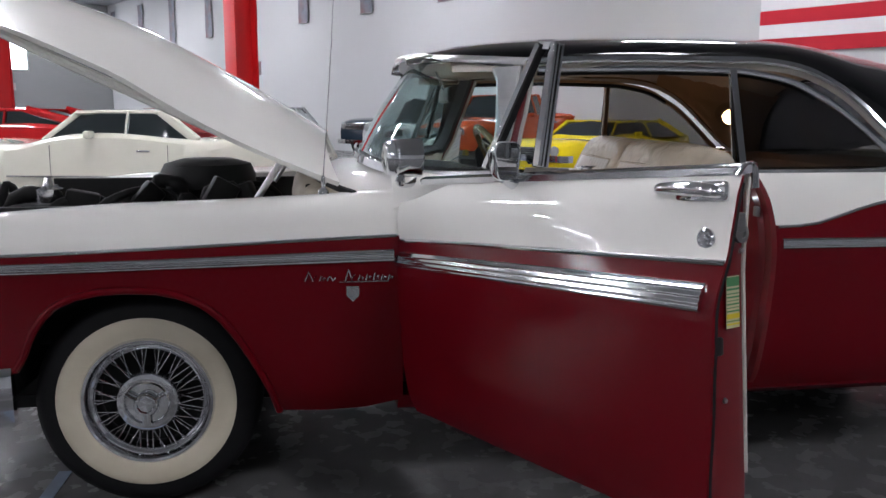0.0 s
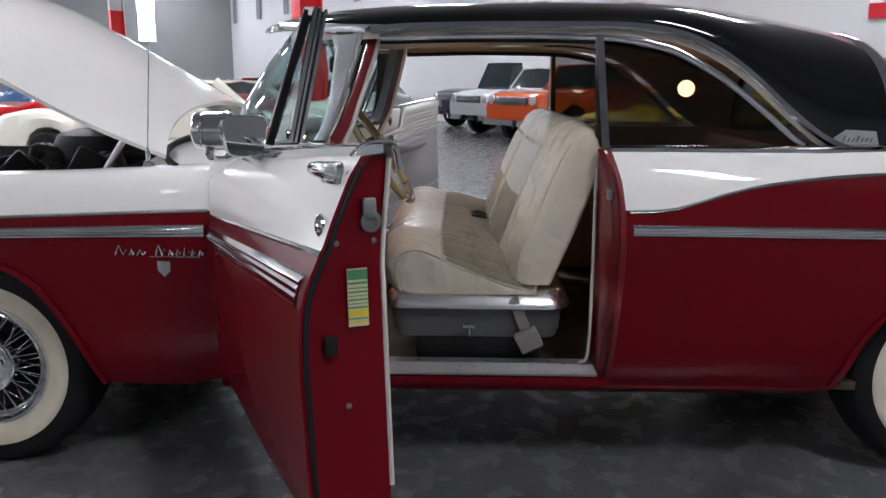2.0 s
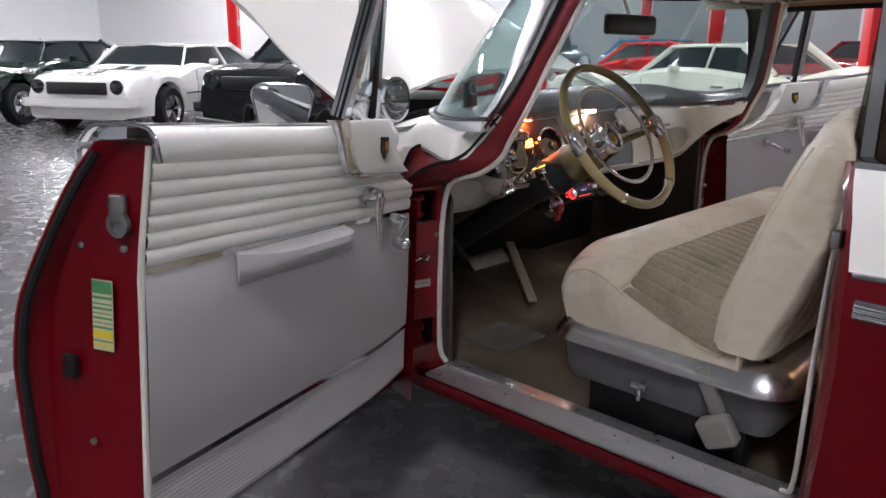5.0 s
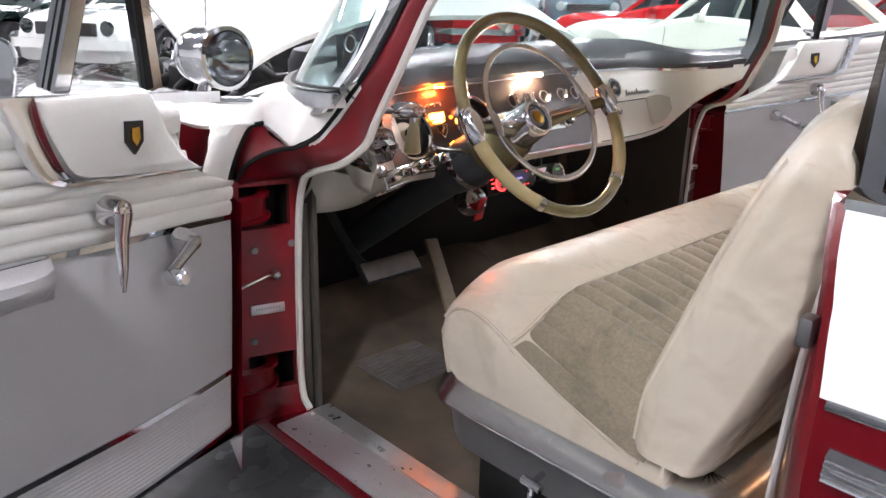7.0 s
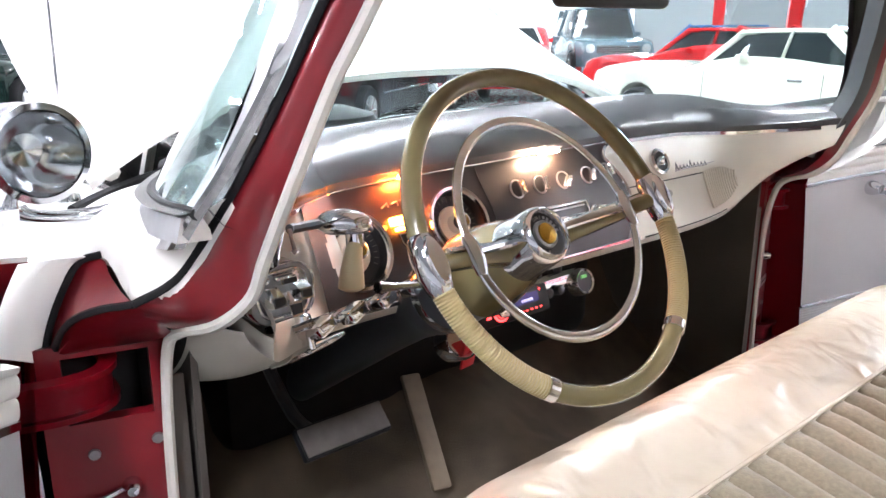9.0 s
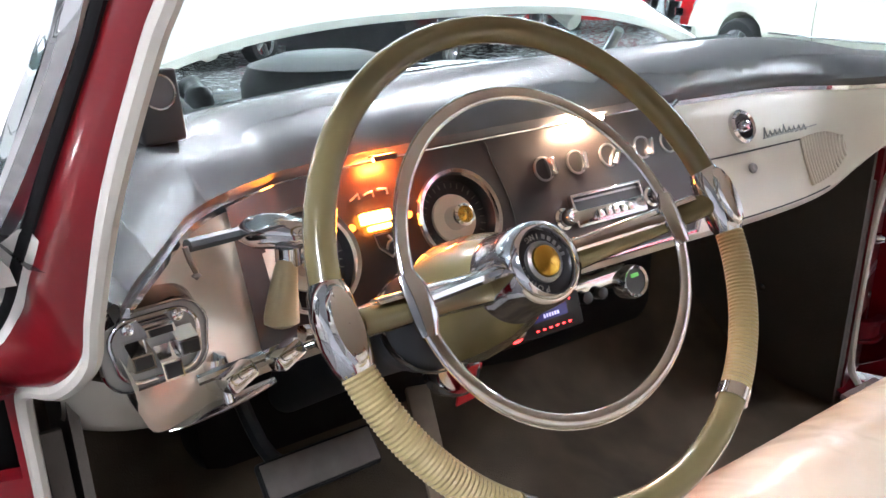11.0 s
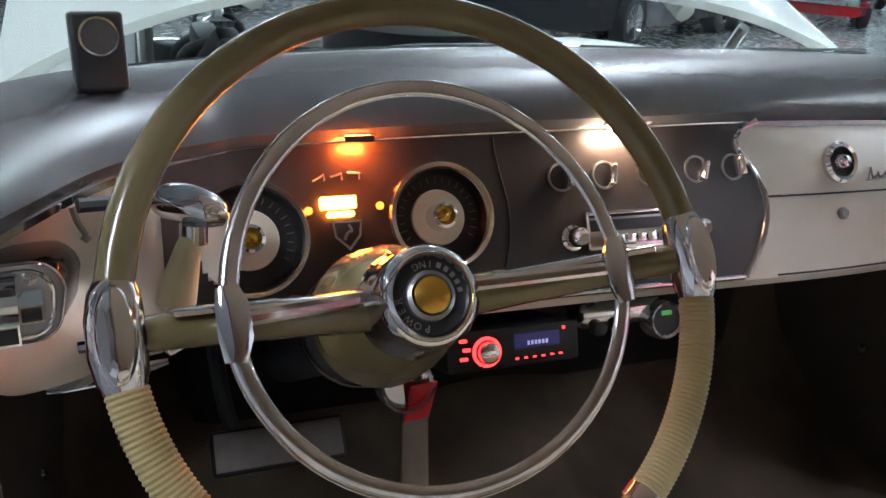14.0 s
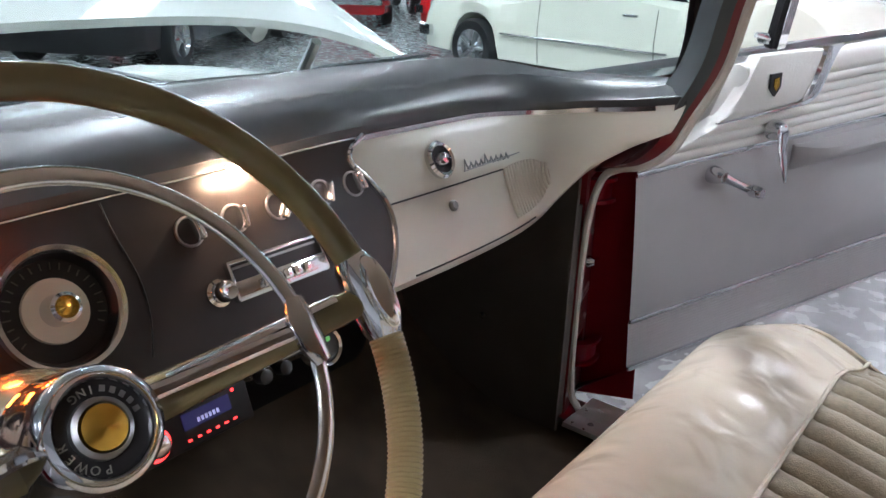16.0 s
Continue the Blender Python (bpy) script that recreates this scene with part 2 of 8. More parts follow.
BELT = material("taupe_belt_plastic", (0.27, 0.245, 0.23), 0.55, spread=0.06, scale=20, bump=0.2, bump_scale=300)
HEADLINER = material("tan_headliner", (0.57, 0.53, 0.47), 0.9, spread=0.06, scale=30, bump=0.3, bump_scale=300)
TAN = material("tan_rear_vinyl", (0.40, 0.25, 0.14), 0.45, spread=0.1, scale=10, bump=0.3, bump_scale=50)
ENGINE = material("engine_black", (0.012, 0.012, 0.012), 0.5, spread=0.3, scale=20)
REDPLASTIC = material("red_plastic", (0.45, 0.015, 0.02), 0.5)
PAD.node_tree.nodes["Principled BSDF"].inputs["Specular IOR Level"].default_value = 1.0
for dull in (RUBBER, ENGINE, KICK, CARPET):
    dull.node_tree.nodes["Principled BSDF"].inputs["Specular IOR Level"].default_value = 0.18
CONCRETE = material("concrete", (0.150, 0.149, 0.150), 0.26, spread=0.34, scale=5.5, bump=0.08, bump_scale=30, stain=0.5, stain_scale=3.4, dark=(0.055, 0.053, 0.052), rough_spread=0.12)


def dirty(m, amount, scale, lo, hi, dark):
    """Adds hard-edged dirt of a second size over a material's colour."""
    nt = m.node_tree
    b = nt.nodes["Principled BSDF"]
    src = b.inputs["Base Color"].links[0].from_socket
    co = nt.nodes.new("ShaderNodeTexCoord")
    n = nt.nodes.new("ShaderNodeTexNoise")
    n.inputs["Scale"].default_value, n.inputs["Detail"].default_value, n.inputs["Roughness"].default_value = scale, 5.0, 0.6
    n.inputs["Distortion"].default_value = 0.6
    nt.links.new(co.outputs["Object"], n.inputs["Vector"])
    mr = nt.nodes.new("ShaderNodeMapRange")
    mr.inputs[1].default_value, mr.inputs[2].default_value, mr.inputs[4].default_value = lo, hi, amount
    nt.links.new(n.outputs["Fac"], mr.inputs[0])
    mix = nt.nodes.new("ShaderNodeMix")
    mix.data_type = "RGBA"
    nt.links.new(mr.outputs[0], mix.inputs[0])
    nt.links.new(src, mix.inputs[6])
    mix.inputs[7].default_value = (*dark, 1)
    nt.links.new(mix.outputs[2], b.inputs["Base Color"])


dirty(CONCRETE, 0.6, 1.1, 0.36, 0.74, (0.050, 0.049, 0.048))
dirty(CONCRETE, 0.5, 9.0, 0.52, 0.78, (0.035, 0.033, 0.032))
dirty(CONCRETE, 0.18, 24.0, 0.58, 0.74, (0.040, 0.038, 0.037))
dirty(CLOTH, 0.6, 7.0, 0.55, 0.70, (0.10, 0.085, 0.055))
dirty(CLOTH, 0.35, 16.0, 0.60, 0.68, (0.10, 0.12, 0.09))
dirty(VINYL, 0.22, 9.0, 0.60, 0.74, (0.34, 0.25, 0.14))
GREYWALL = material("grey_metal_wall", (0.20, 0.205, 0.21), 0.6, spread=0.06, scale=0.7, bump=0.15, bump_scale=25)
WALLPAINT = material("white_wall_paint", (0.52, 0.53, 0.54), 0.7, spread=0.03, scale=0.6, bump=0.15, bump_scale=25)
# lighter copy of the white wall paint, standing in for stronger light
ENDPAINT_LIT = material("white_wall_paint_lit", (0.86, 0.86, 0.86), 0.6, spread=0.03, scale=0.6, bump=0.15, bump_scale=25)
CEILPAINT = material("ceiling_paint", (0.40, 0.41, 0.42), 0.8, spread=0.05, scale=0.5)
COLRED = material("red_column_paint", (0.60, 0.012, 0.015), 0.4, spread=0.08, scale=3)
LIGHTPANEL = material("lamp_diffuser", (0.9, 0.9, 0.9), 0.5, emit=(0.965, 0.955, 1.03), power=LAMP)
TAPE = material("blue_tape", (0.17, 0.22, 0.32), 0.5, spread=0.3, scale=15, stain=0.7, stain_scale=9, dark=(0.12, 0.12, 0.125))

# ---- building ----
WD = Vector((-0.553, 0.833, 0))  # along the wall with the flag
WN = Vector((-0.833, -0.553, 0))  # from that wall into the hall
WP = Vector((9.0, 11.4, 0))


def hall():
    bm = BM()
    grid(bm, [[(x, y, 0) for x in steps(-60, 40, 11)] for y in steps(-30, 70, 11)])
    bm.faces.ensure_lookup_table()
    structure("floor", bm, CONCRETE, "grey polished concrete showroom floor with dark stains", "floor")
    corner = WP + WD * 36.0
    u2 = WN
    a = math.degrees(math.atan2(WD.y, WD.x))
    bm = BM()
    mid = WP + WD * 8.0 - WN * 0.15
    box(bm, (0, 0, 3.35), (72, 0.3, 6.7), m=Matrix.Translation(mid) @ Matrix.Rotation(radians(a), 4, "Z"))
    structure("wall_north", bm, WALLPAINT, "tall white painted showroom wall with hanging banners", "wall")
    for name, a0, a1, mt, label in (("wall_west_1", -0.6, 14.5, GREYWALL, "grey ribbed metal end wall of the hall"), ("wall_west_2", 14.52, 49.0, ENDPAINT_LIT, "white painted end wall of the hall")):
        bm = BM()
        m = Matrix.Translation(corner + WD * 0.15) @ Matrix.Rotation(math.atan2(u2.y, u2.x), 4, "Z")
        box(bm, ((a0 + a1) / 2, 0, 3.35), (a1 - a0, 0.3, 6.7), m=m)
        if mt is GREYWALL:
            for k in range(15):
                box(bm, (a0 + 0.6 + k, -0.16, 3.35), (0.05, 0.06, 6.7), m=m)
        structure(name, bm, mt, label, "wall")
    # the lightened paint again, to brighten what the chrome reflects
    bm = BM()
    mid = WP + WD * 8.0 + WN * 42
    box(bm, (0, 0, 3.35), (72, 0.3, 6.7), m=Matrix.Translation(mid) @ Matrix.Rotation(radians(a), 4, "Z"))
    structure("wall_south", bm, ENDPAINT_LIT, "plain white wall closing the hall", "wall")
    bm = BM()
    mid = WP - WD * 22.0 + u2 * 20
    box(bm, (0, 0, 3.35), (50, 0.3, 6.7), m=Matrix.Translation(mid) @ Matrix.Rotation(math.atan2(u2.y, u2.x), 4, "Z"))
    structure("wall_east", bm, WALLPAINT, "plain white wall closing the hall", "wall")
    bm = BM()
    mid = WP + WD * 8.0 + WN * 20
    box(bm, (0, 0, 6.79), (74, 52, 0.2), m=Matrix.Translation(mid) @ Matrix.Rotation(radians(a), 4, "Z"))
    structure("ceiling", bm, CEILPAINT, "high pale metal ceiling of the hall", "ceiling")


hall()


def ceiling_lamp():
    root = thing("ceiling_light", "long white ceiling light with a glowing diffuser", "light", "ceiling lights")
    bm = BM()
    box(bm, (0, 0, 0.05), (2.5, 0.36, 0.08), 0.01)
    part("housing", bm, CEILPAINT, root)
    bm = BM()
    box(bm, (0, 0, 0), (2.4, 0.30, 0.02), 0.004)
    part("diffuser", bm, LIGHTPANEL, root, "glowing white diffuser")
    return root


lamp0 = ceiling_lamp()
RZ = math.atan2(WD.y, WD.x)
spots = []
# the last columns stand close to the end wall to brighten it
for i in range(6):
    for j in range(4):
        p = WP + WD * (-12.0, -1.0, 9.0, 18.0, 26.0, 33.0)[i] + WN * (3.5 + j * 9.5)
        spots.append(p)
# four made-up extra lights that brighten the floor and cars to the west
spots += [WP + WD * a + WN * b for a in (4.0, 13.5) for b in (18.0, 27.5)]
for k, p in enumerate(spots):
    m = Matrix.Translation((p.x, p.y, 6.6)) @ Matrix.Rotation(RZ, 4, "Z")
    if k == 0:
        lamp0.matrix_world = m
    else:
        copy_thing(lamp0, m)

# ---- the classic car: body ----
car = thing("classic_car", "ivory and dark red vintage coupe, black roof, doors and hood open", "car", at=pose(0, CY, 0))

half_width = smooth_curve([0.28, 0.33, 0.38, 0.45, 0.60, 0.75, 0.84, 0.90, 1.00, 1.05, 1.10], [0.82, 0.858, 0.886, 0.901, 0.912, 0.916, 0.918, 0.907, 0.878, 0.850, 0.806])
strip_z = smooth_curve([-0.6, -0.19, 0.295, 0.98, 2.27, 3.15, 5.2], [0.842, 0.859, 0.876, 0.902, 0.913, 0.913, 0.90])
chrome_hi = smooth_curve([-0.6, -0.19, 0.29, 0.96, 2.27, 3.15, 5.2], [0.828, 0.835, 0.845, 0.861, 0.871, 0.865, 0.85])
chrome_lo = smooth_curve([-0.6, -0.19, 0.29, 0.96, 2.27, 3.15, 5.2], [0.798, 0.801, 0.810, 0.821, 0.835, 0.831, 0.82])
white_lo = smooth_curve([2.2, 2.30, 2.385, 2.48, 2.582, 2.68, 2.782, 2.95, 3.13, 3.6, 5.2], [0.914, 0.914, 0.919, 0.944, 0.974, 0.994, 1.008, 1.023, 1.032, 1.035, 1.0])
crest_z = smooth_curve([-0.60, -0.56, -0.507, -0.42, -0.305, 0.0, 0.54, 0.8, 0.99], [0.845, 0.895, 0.925, 0.952, 0.965, 0.990, 1.010, 1.024, 1.036])
ARCH_F = ([-0.60, -0.46, -0.30, -0.19, -0.155, -0.123, -0.09, -0.051, 0.01, 0.082, 0.165, 0.248, 0.32, 0.381, 0.435, 0.479, 0.515, 0.545, 0.57, 0.586, 0.60, 0.75, 0.88, 0.99],
          [0.62, 0.50, 0.485, 0.49, 0.54, 0.618, 0.665, 0.704, 0.732, 0.746, 0.750, 0.745, 0.728, 0.70, 0.655, 0.597, 0.54, 0.483, 0.43, 0.387, 0.325, 0.315, 0.322, 0.350])
ARCH_R = ([2.18, 2.86, 2.93, 2.942, 2.984, 3.01, 3.049, 3.11, 3.191, 3.28, 3.38, 3.48, 3.57, 3.65, 3.711, 3.75, 3.776, 3.82, 3.9, 5.2],
          [0.325, 0.325, 0.335, 0.358, 0.483, 0.53, 0.585, 0.622, 0.647, 0.662, 0.668, 0.662, 0.647, 0.622, 0.585, 0.53, 0.483, 0.358, 0.36, 0.42])


def taper(x):
    return 1.0 - 0.07 * max(0.0, (0.1 - x) / 0.7) ** 2 - 0.05 * max(0.0, (x - 3.6) / 1.6) ** 2


def side(x, z, out=0.0):
    return (half_width(z) + out) * taper(x)


def side_panel(xs, lo, hi, rows, s, out=0.0):
    """A sheet on the car's side between two heights; s is -1 on the driver's side, 1 on the other."""
    return [[(x, s * side(x, z, out), z) for z in steps(lo(x), hi(x), rows)] for x in xs]


def fender(s, name):
    lo = lambda x: lerp(x, *ARCH_F)
    xs = sorted(set(steps(-0.585, 1.000, 60)) | set(ARCH_F[0][1:-1]))
    bm = BM()
    grid(bm, side_panel([x for x in xs if x <= 1.000], lo, strip_z, 12, s))
    # the arch's inward lip
    pts = [(x, s * (side(x, lo(x)) - 0.0), lo(x)) for x in steps(-0.19, 0.60, 46)]
    grid(bm, [[(p[0], p[1], p[2]), (p[0], p[1] - s * 0.05, p[2] + 0.004)] for p in pts])
    low = part("lower_fender", bm, RED, car, "dark red lower %s" % name)
    bm = BM()
    rows = []
    for x in steps(-0.585, 1.000, 34):
        zc, zs = crest_z(x), strip_z(x)
        zc = max(zc, zs + 0.012)
        k = taper(x)
        h = zc - zs
        pro = [(side(x, zs), zs), (side(x, zs + 0.25 * h) - 0.001, zs + 0.25 * h), (0.888 * k, zs + 0.55 * h), (0.862 * k, zs + 0.80 * h), (0.825 * k, zs + 0.95 * h), (0.775 * k, zc), (0.71 * k, zc - 0.004), (0.64 * k, zc - 0.014), (0.632 * k, zc - 0.045)]
        rows.append([Vector((x, s * p.x, p.y)) for p in spline([(a, b, 0) for a, b in pro], 22)])
    grid(bm, rows)
    # nose cap down to the bumper
    nose = [[v + Vector((-0.02 * math.sin(t * math.pi), 0, 0)) for v in [Vector((-0.585, s * y * 0.93, z)) for y in steps(0.62, 0.915, 6)]] for t, z in zip(steps(0, 1, 6), steps(0.845, 0.60, 6))]
    up = part("upper_fender", bm, WHITE, car, "ivory upper %s" % name)
    bm = BM()
    grid(bm, nose)
    thick(bm, 0.01)
    part("nose_panel", bm, RED, car)
    bm = BM()
    lathe(bm, [(0.0, 0.02), (0.06, 0.016), (0.088, 0.0)], along((-1, 0, 0), (-0.60, s * 0.74, 0.745)))
    lamp = part("headlight", bm, GLASS, car)
    bm = BM()
    lathe(bm, [(0.086, -0.03), (0.09, 0.012), (0.105, 0.014), (0.112, 0.0), (0.112, -0.03)], along((-1, 0, 0), (-0.60, s * 0.74, 0.745)))
    part("bezel", bm, CHROME, lamp, "chrome headlight rim")
    return low, up


def strip(s, x0, x1, hi, lo, parent, name="side_trim", n=30, ribs=4, proud=0.008, side=side):
    bm = BM()
    rows = []
    for x in steps(x0, x1, n):
        row = []
        a, b = lo(x), hi(x)
        m = ribs * 4
        row.append((x, s * side(x, a, -0.004), a - 0.001))
        for k in range(m + 1):
            z = a + (b - a) * k / m
            edge = min(1.0, 4.0 * min(k, m - k) / m + 0.3)
            row.append((x, s * side(x, z, proud * edge + (0.0022 if (k % 4) in (1, 2) else 0.0)), z))
        row.append((x, s * side(x, b, -0.004), b + 0.001))
        rows.append(row)
    vs, fs = grid(bm, rows)
    for ring in (vs[0], vs[-1]):
        bm.faces.new(ring)
    return part(name, bm, CHROME, parent, "ribbed chrome side trim")


def bead(s, x0, x1, zf, parent, r=0.006, n=40, out=0.001, name="bead_trim"):
    bm = BM()
    tube(bm, [(x, s * side(x, zf(x), out), zf(x)) for x in steps(x0, x1, n)], r, 8)
    return part(name, bm, CHROME, parent, "thin chrome bead")


def arch_lip(s, table, x0, x1, parent):
    bm = BM()
    tube(bm, [(x, s * (side(x, lerp(x, *table)) + 0.004), lerp(x, *table)) for x in steps(x0, x1, 50)], 0.012, 8)
    # flare above the arch
    return part("arch_lip", bm, RED, parent)


def quarter(s, name):
    lo = lambda x: lerp(x, *ARCH_R)
    xs = sorted(set(steps(2.235, 5.15, 70)) | {x for x in ARCH_R[0] if 2.24 < x < 5.1})
    bm = BM()
    rows = []
    for x in xs:
        rows.append([(x + (lerp(z, [0.33, 0.39, 0.6, 0.75, 0.92, 1.0, 1.09], [-0.005, 0.0, 0.016, 0.024, 0.018, 0.006, -0.02]) if i == 0 else 0), s * side(x, z), z)
                     for i, z in [(xs.index(x), z) for z in steps(lo(x), white_lo(x), 14)]])
    grid(bm, rows)
    part("lower_quarter_panel", bm, RED, car, "dark red lower quarter panel")
    bm = BM()
    rows = []
    for x in xs:
        row = []
        top = lerp(x, [2.2, 3.1, 3.6, 5.15], [1.085, 1.085, 1.075, 1.02])
        top = max(top, white_lo(x) + 0.02)
        for z in steps(white_lo(x), top, 9):
            dx = lerp(z, [0.33, 0.39, 0.6, 0.75, 0.92, 1.0, 1.09], [-0.005, 0.0, 0.016, 0.024, 0.018, 0.006, -0.02]) if x == xs[0] else 0
            row.append((x + dx, s * side(x, z), z))
        if x > 3.0:
            row += [(x, s * (side(x, top) - 0.03), top + 0.012), (x, s * (side(x, top) - 0.10), top + 0.014)]
        else:
            row += [(x, s * (side(x, top) - 0.008), top + 0.003), (x, s * (side(x, top) - 0.016), top + 0.003)]
        rows.append(row)
    grid(bm, rows)
    part("upper_quarter_panel", bm, WHITE, car, "ivory upper quarter panel")
    bead(s, 2.262, 5.1, lambda x: white_lo(x) - 0.004, car, 0.0055)
    strip(s, 2.275, 5.1, chrome_hi, chrome_lo, car)
    arch_lip(s, ARCH_R, 2.935, 3.83, car)


for s, nm in ((-1, "front fender"), (1, "front fender on the far side")):
    fender(s, nm)
    strip(s, -0.57, 0.972, chrome_hi, chrome_lo, car)
    bead(s, -0.57, 0.982, strip_z, car)
    arch_lip(s, ARCH_F, -0.18, 0.60, car)
    quarter(s, "")

# rocker under the doors
for s in (-1, 1):
    bm = BM()
    rows = []
    for x in steps(0.985, 2.90, 24):
        k = max(0.0, min(1.0, (x - 2.15) / 0.12))
        rows.append([(x, s * (y * (1 - k) + k * min(y, side(x, max(z, 0.305)) - 0.004)), z - 0.012 * k * (z > 0.33)) for y, z in ((0.70, 0.292), (0.828, 0.302), (0.858, 0.318), (0.868, 0.340), (0.865, 0.360), (0.855, 0.368), (0.76, 0.370))])
    grid(bm, rows)
    part("rocker_panel", bm, RED, car, "dark red rocker panel")
    bm = BM()
    # ribbed aluminium sill plate
    row = []
    prof = [(0.868, 0.368), (0.872, 0.376)]
    for k in range(15):
        y = 0.866 - k * 0.0055
        prof += [(y, 0.3795), (y - 0.0028, 0.3775)]
    prof += [(0.782, 0.380), (0.735, 0.380), (0.730, 0.372)]
    grid(bm, [[(x, s * y, z) for y, z in prof] for x in steps(1.17, 2.195, 3)])
    plate = part("sill_plate", bm, SILL, car, "ribbed worn aluminium sill plate", smooth=False)
    for x in (1.22, 1.40, 1.62, 1.85, 2.05, 2.17):
        bm = BM()
        lathe(bm, [(0.0, 0.0025), (0.005, 0.002), (0.007, 0.0)], pose(x, s * 0.765, 0.380), 10)
        part("screw", bm, STEEL, plate)

# wheels
def wheel(at, s):
    # axle along y; the outside looks to -y when s is -1
    m = along((0, s, 0), at)
    bm = BM()
    pro = [(0.19, -0.20), (0.25, -0.205), (0.315, -0.195), (0.348, -0.17), (0.356, -0.13), (0.358, -0.08), (0.356, -0.03), (0.346, 0.005), (0.325, 0.021), (0.300, 0.027), (0.281, 0.029)]
    lathe(bm, pro, m, 56)
    tyre = part("tyre", bm, RUBBER, car, "black tyre with a broad cream whitewall")
    bm = BM()
    lathe(bm, [(0.281, 0.029), (0.276, 0.0315), (0.262, 0.032), (0.240, 0.029), (0.220, 0.022), (0.204, 0.012)], m, 56)
    part("whitewall", bm, WHITEWALL, tyre, "cream whitewall with a scuff mark")
    bm = BM()
    lathe(bm, [(0.207, 0.008), (0.211, 0.016), (0.206, 0.024), (0.196, 0.024), (0.190, 0.014), (0.186, -0.004), (0.178, -0.010), (0.170, -0.006), (0.166, -0.03), (0.160, -0.06)], m, 56)
    part("rim", bm, CHROME, tyre, "polished chrome rim")
    bm = BM()
    lathe(bm, [(0.163, -0.055), (0.12, -0.085), (0.02, -0.085)], m, 40)
    part("brake_drum", bm, ENGINE, tyre, "dark brake drum behind the spokes")
    bm = BM()
    for k in range(56):
        a = 2 * math.pi * k / 56
        lay = k % 2
        b = a + (0.11 if (k // 2) % 2 else -0.11)
        r0, r1 = 0.094, 0.175
        z0 = 0.022 if lay == 0 else -0.030
        p0 = m @ Vector((r0 * math.cos(b), r0 * math.sin(b), z0))
        p1 = m @ Vector((r1 * math.cos(a), r1 * math.sin(a), -0.006 if lay == 0 else -0.024))
        tube(bm, [p0, p1], 0.0024, 6)
    part("wire_spokes", bm, CHROME, tyre, "chrome wire spokes")
    bm = BM()
    lathe(bm, [(0.100, -0.05), (0.100, 0.020), (0.094, 0.030), (0.080, 0.034), (0.072, 0.034), (0.068, 0.040), (0.066, 0.030), (0.040, 0.030), (0.038, 0.052), (0.034, 0.057), (0.026, 0.058), (0.023, 0.054), (0.0, 0.055)], m, 40)
    part("hub_cap", bm, CHROME, tyre, "chrome hub cap with a stepped centre")
    for k in range(3):
        bm = BM()
        a = 2 * math.pi * k / 3 + 0.5
        tube(bm, [m @ Vector((0.03 * math.cos(a), 0.03 * math.sin(a), 0.044)), m @ Vector((0.072 * math.cos(a), 0.072 * math.sin(a), 0.042))], 0.012, 8, flat=(0.5, 1.2))
        part("spinner_wing", bm, CHROME, tyre)


for s in (-1, 1):
    wheel((0.18, s * 0.795, 0.358), s)
    wheel((3.38, s * 0.785, 0.358), s)
# inner wheel wells, dark
for s in (-1, 1):
    for cx, r in ((0.18, 0.44), (3.38, 0.46)):
        bm = BM()
        rows = []
        for a in steps(0.0, math.pi, 20):
            rows.append([(cx + r * math.cos(a), s * 0.90 * taper(cx) - s * 0.02, 0.36 + 0.36 * math.sin(a)), (cx + r * math.cos(a), s * 0.45, 0.36 + 0.40 * math.sin(a))])
        grid(bm, rows)
        bm.faces.new([bm.verts.new((cx + r * math.cos(a), s * 0.45, 0.36 + 0.40 * math.sin(a))) for a in steps(0.0, math.pi, 20)])
        part("wheel_well", bm, RUBBER, car, "dark inner wheel well")
# underbody
bm = BM()
box(bm, (1.95, 0, 0.300), (2.6, 1.40, 0.03), 0.01)
box(bm, (2.1, 0, 0.28), (5.3, 1.10, 0.05), 0.01)
part("underbody", bm, ENGINE, car)
bm = BM()
box(bm, (2.05, 0, 0.325), (2.0, 1.62, 0.03), 0.005)
part("floor_pan", bm, CARPET, car, "worn brown carpet on the floor")

# bumper
def bumper(x0, d, zc, name):
    bm = BM()
    prof = [(0.0, -0.10), (0.035, -0.085), (0.05, -0.04), (0.05, 0.02), (0.035, 0.065), (0.015, 0.085), (0.0, 0.085), (-0.015, 0.06), (-0.015, -0.08)]
    path = spline([(x0 - d * 0.47, -0.905, zc), (x0 - d * 0.24, -0.945, zc), (x0 - d * 0.06, -0.86, zc), (x0 + d * 0.02, -0.4, zc), (x0 + d * 0.03, 0, zc), (x0 + d * 0.02, 0.4, zc), (x0 - d * 0.06, 0.86, zc), (x0 - d * 0.24, 0.945, zc), (x0 - d * 0.47, 0.905, zc)], 40)
    sweep(bm, path, [(a if d < 0 else -a, b) for a, b in prof])
    return part(name, bm, CHROME, car, "large wrap-around chrome bumper")


bumper(-0.66, -1, 0.43, "front_bumper")
bumper(5.15, 1, 0.45, "rear_bumper")

# ---- hood, raised ----
HOOD_ARC = 0.115  # how far the middle of the rear edge lies ahead of its corners


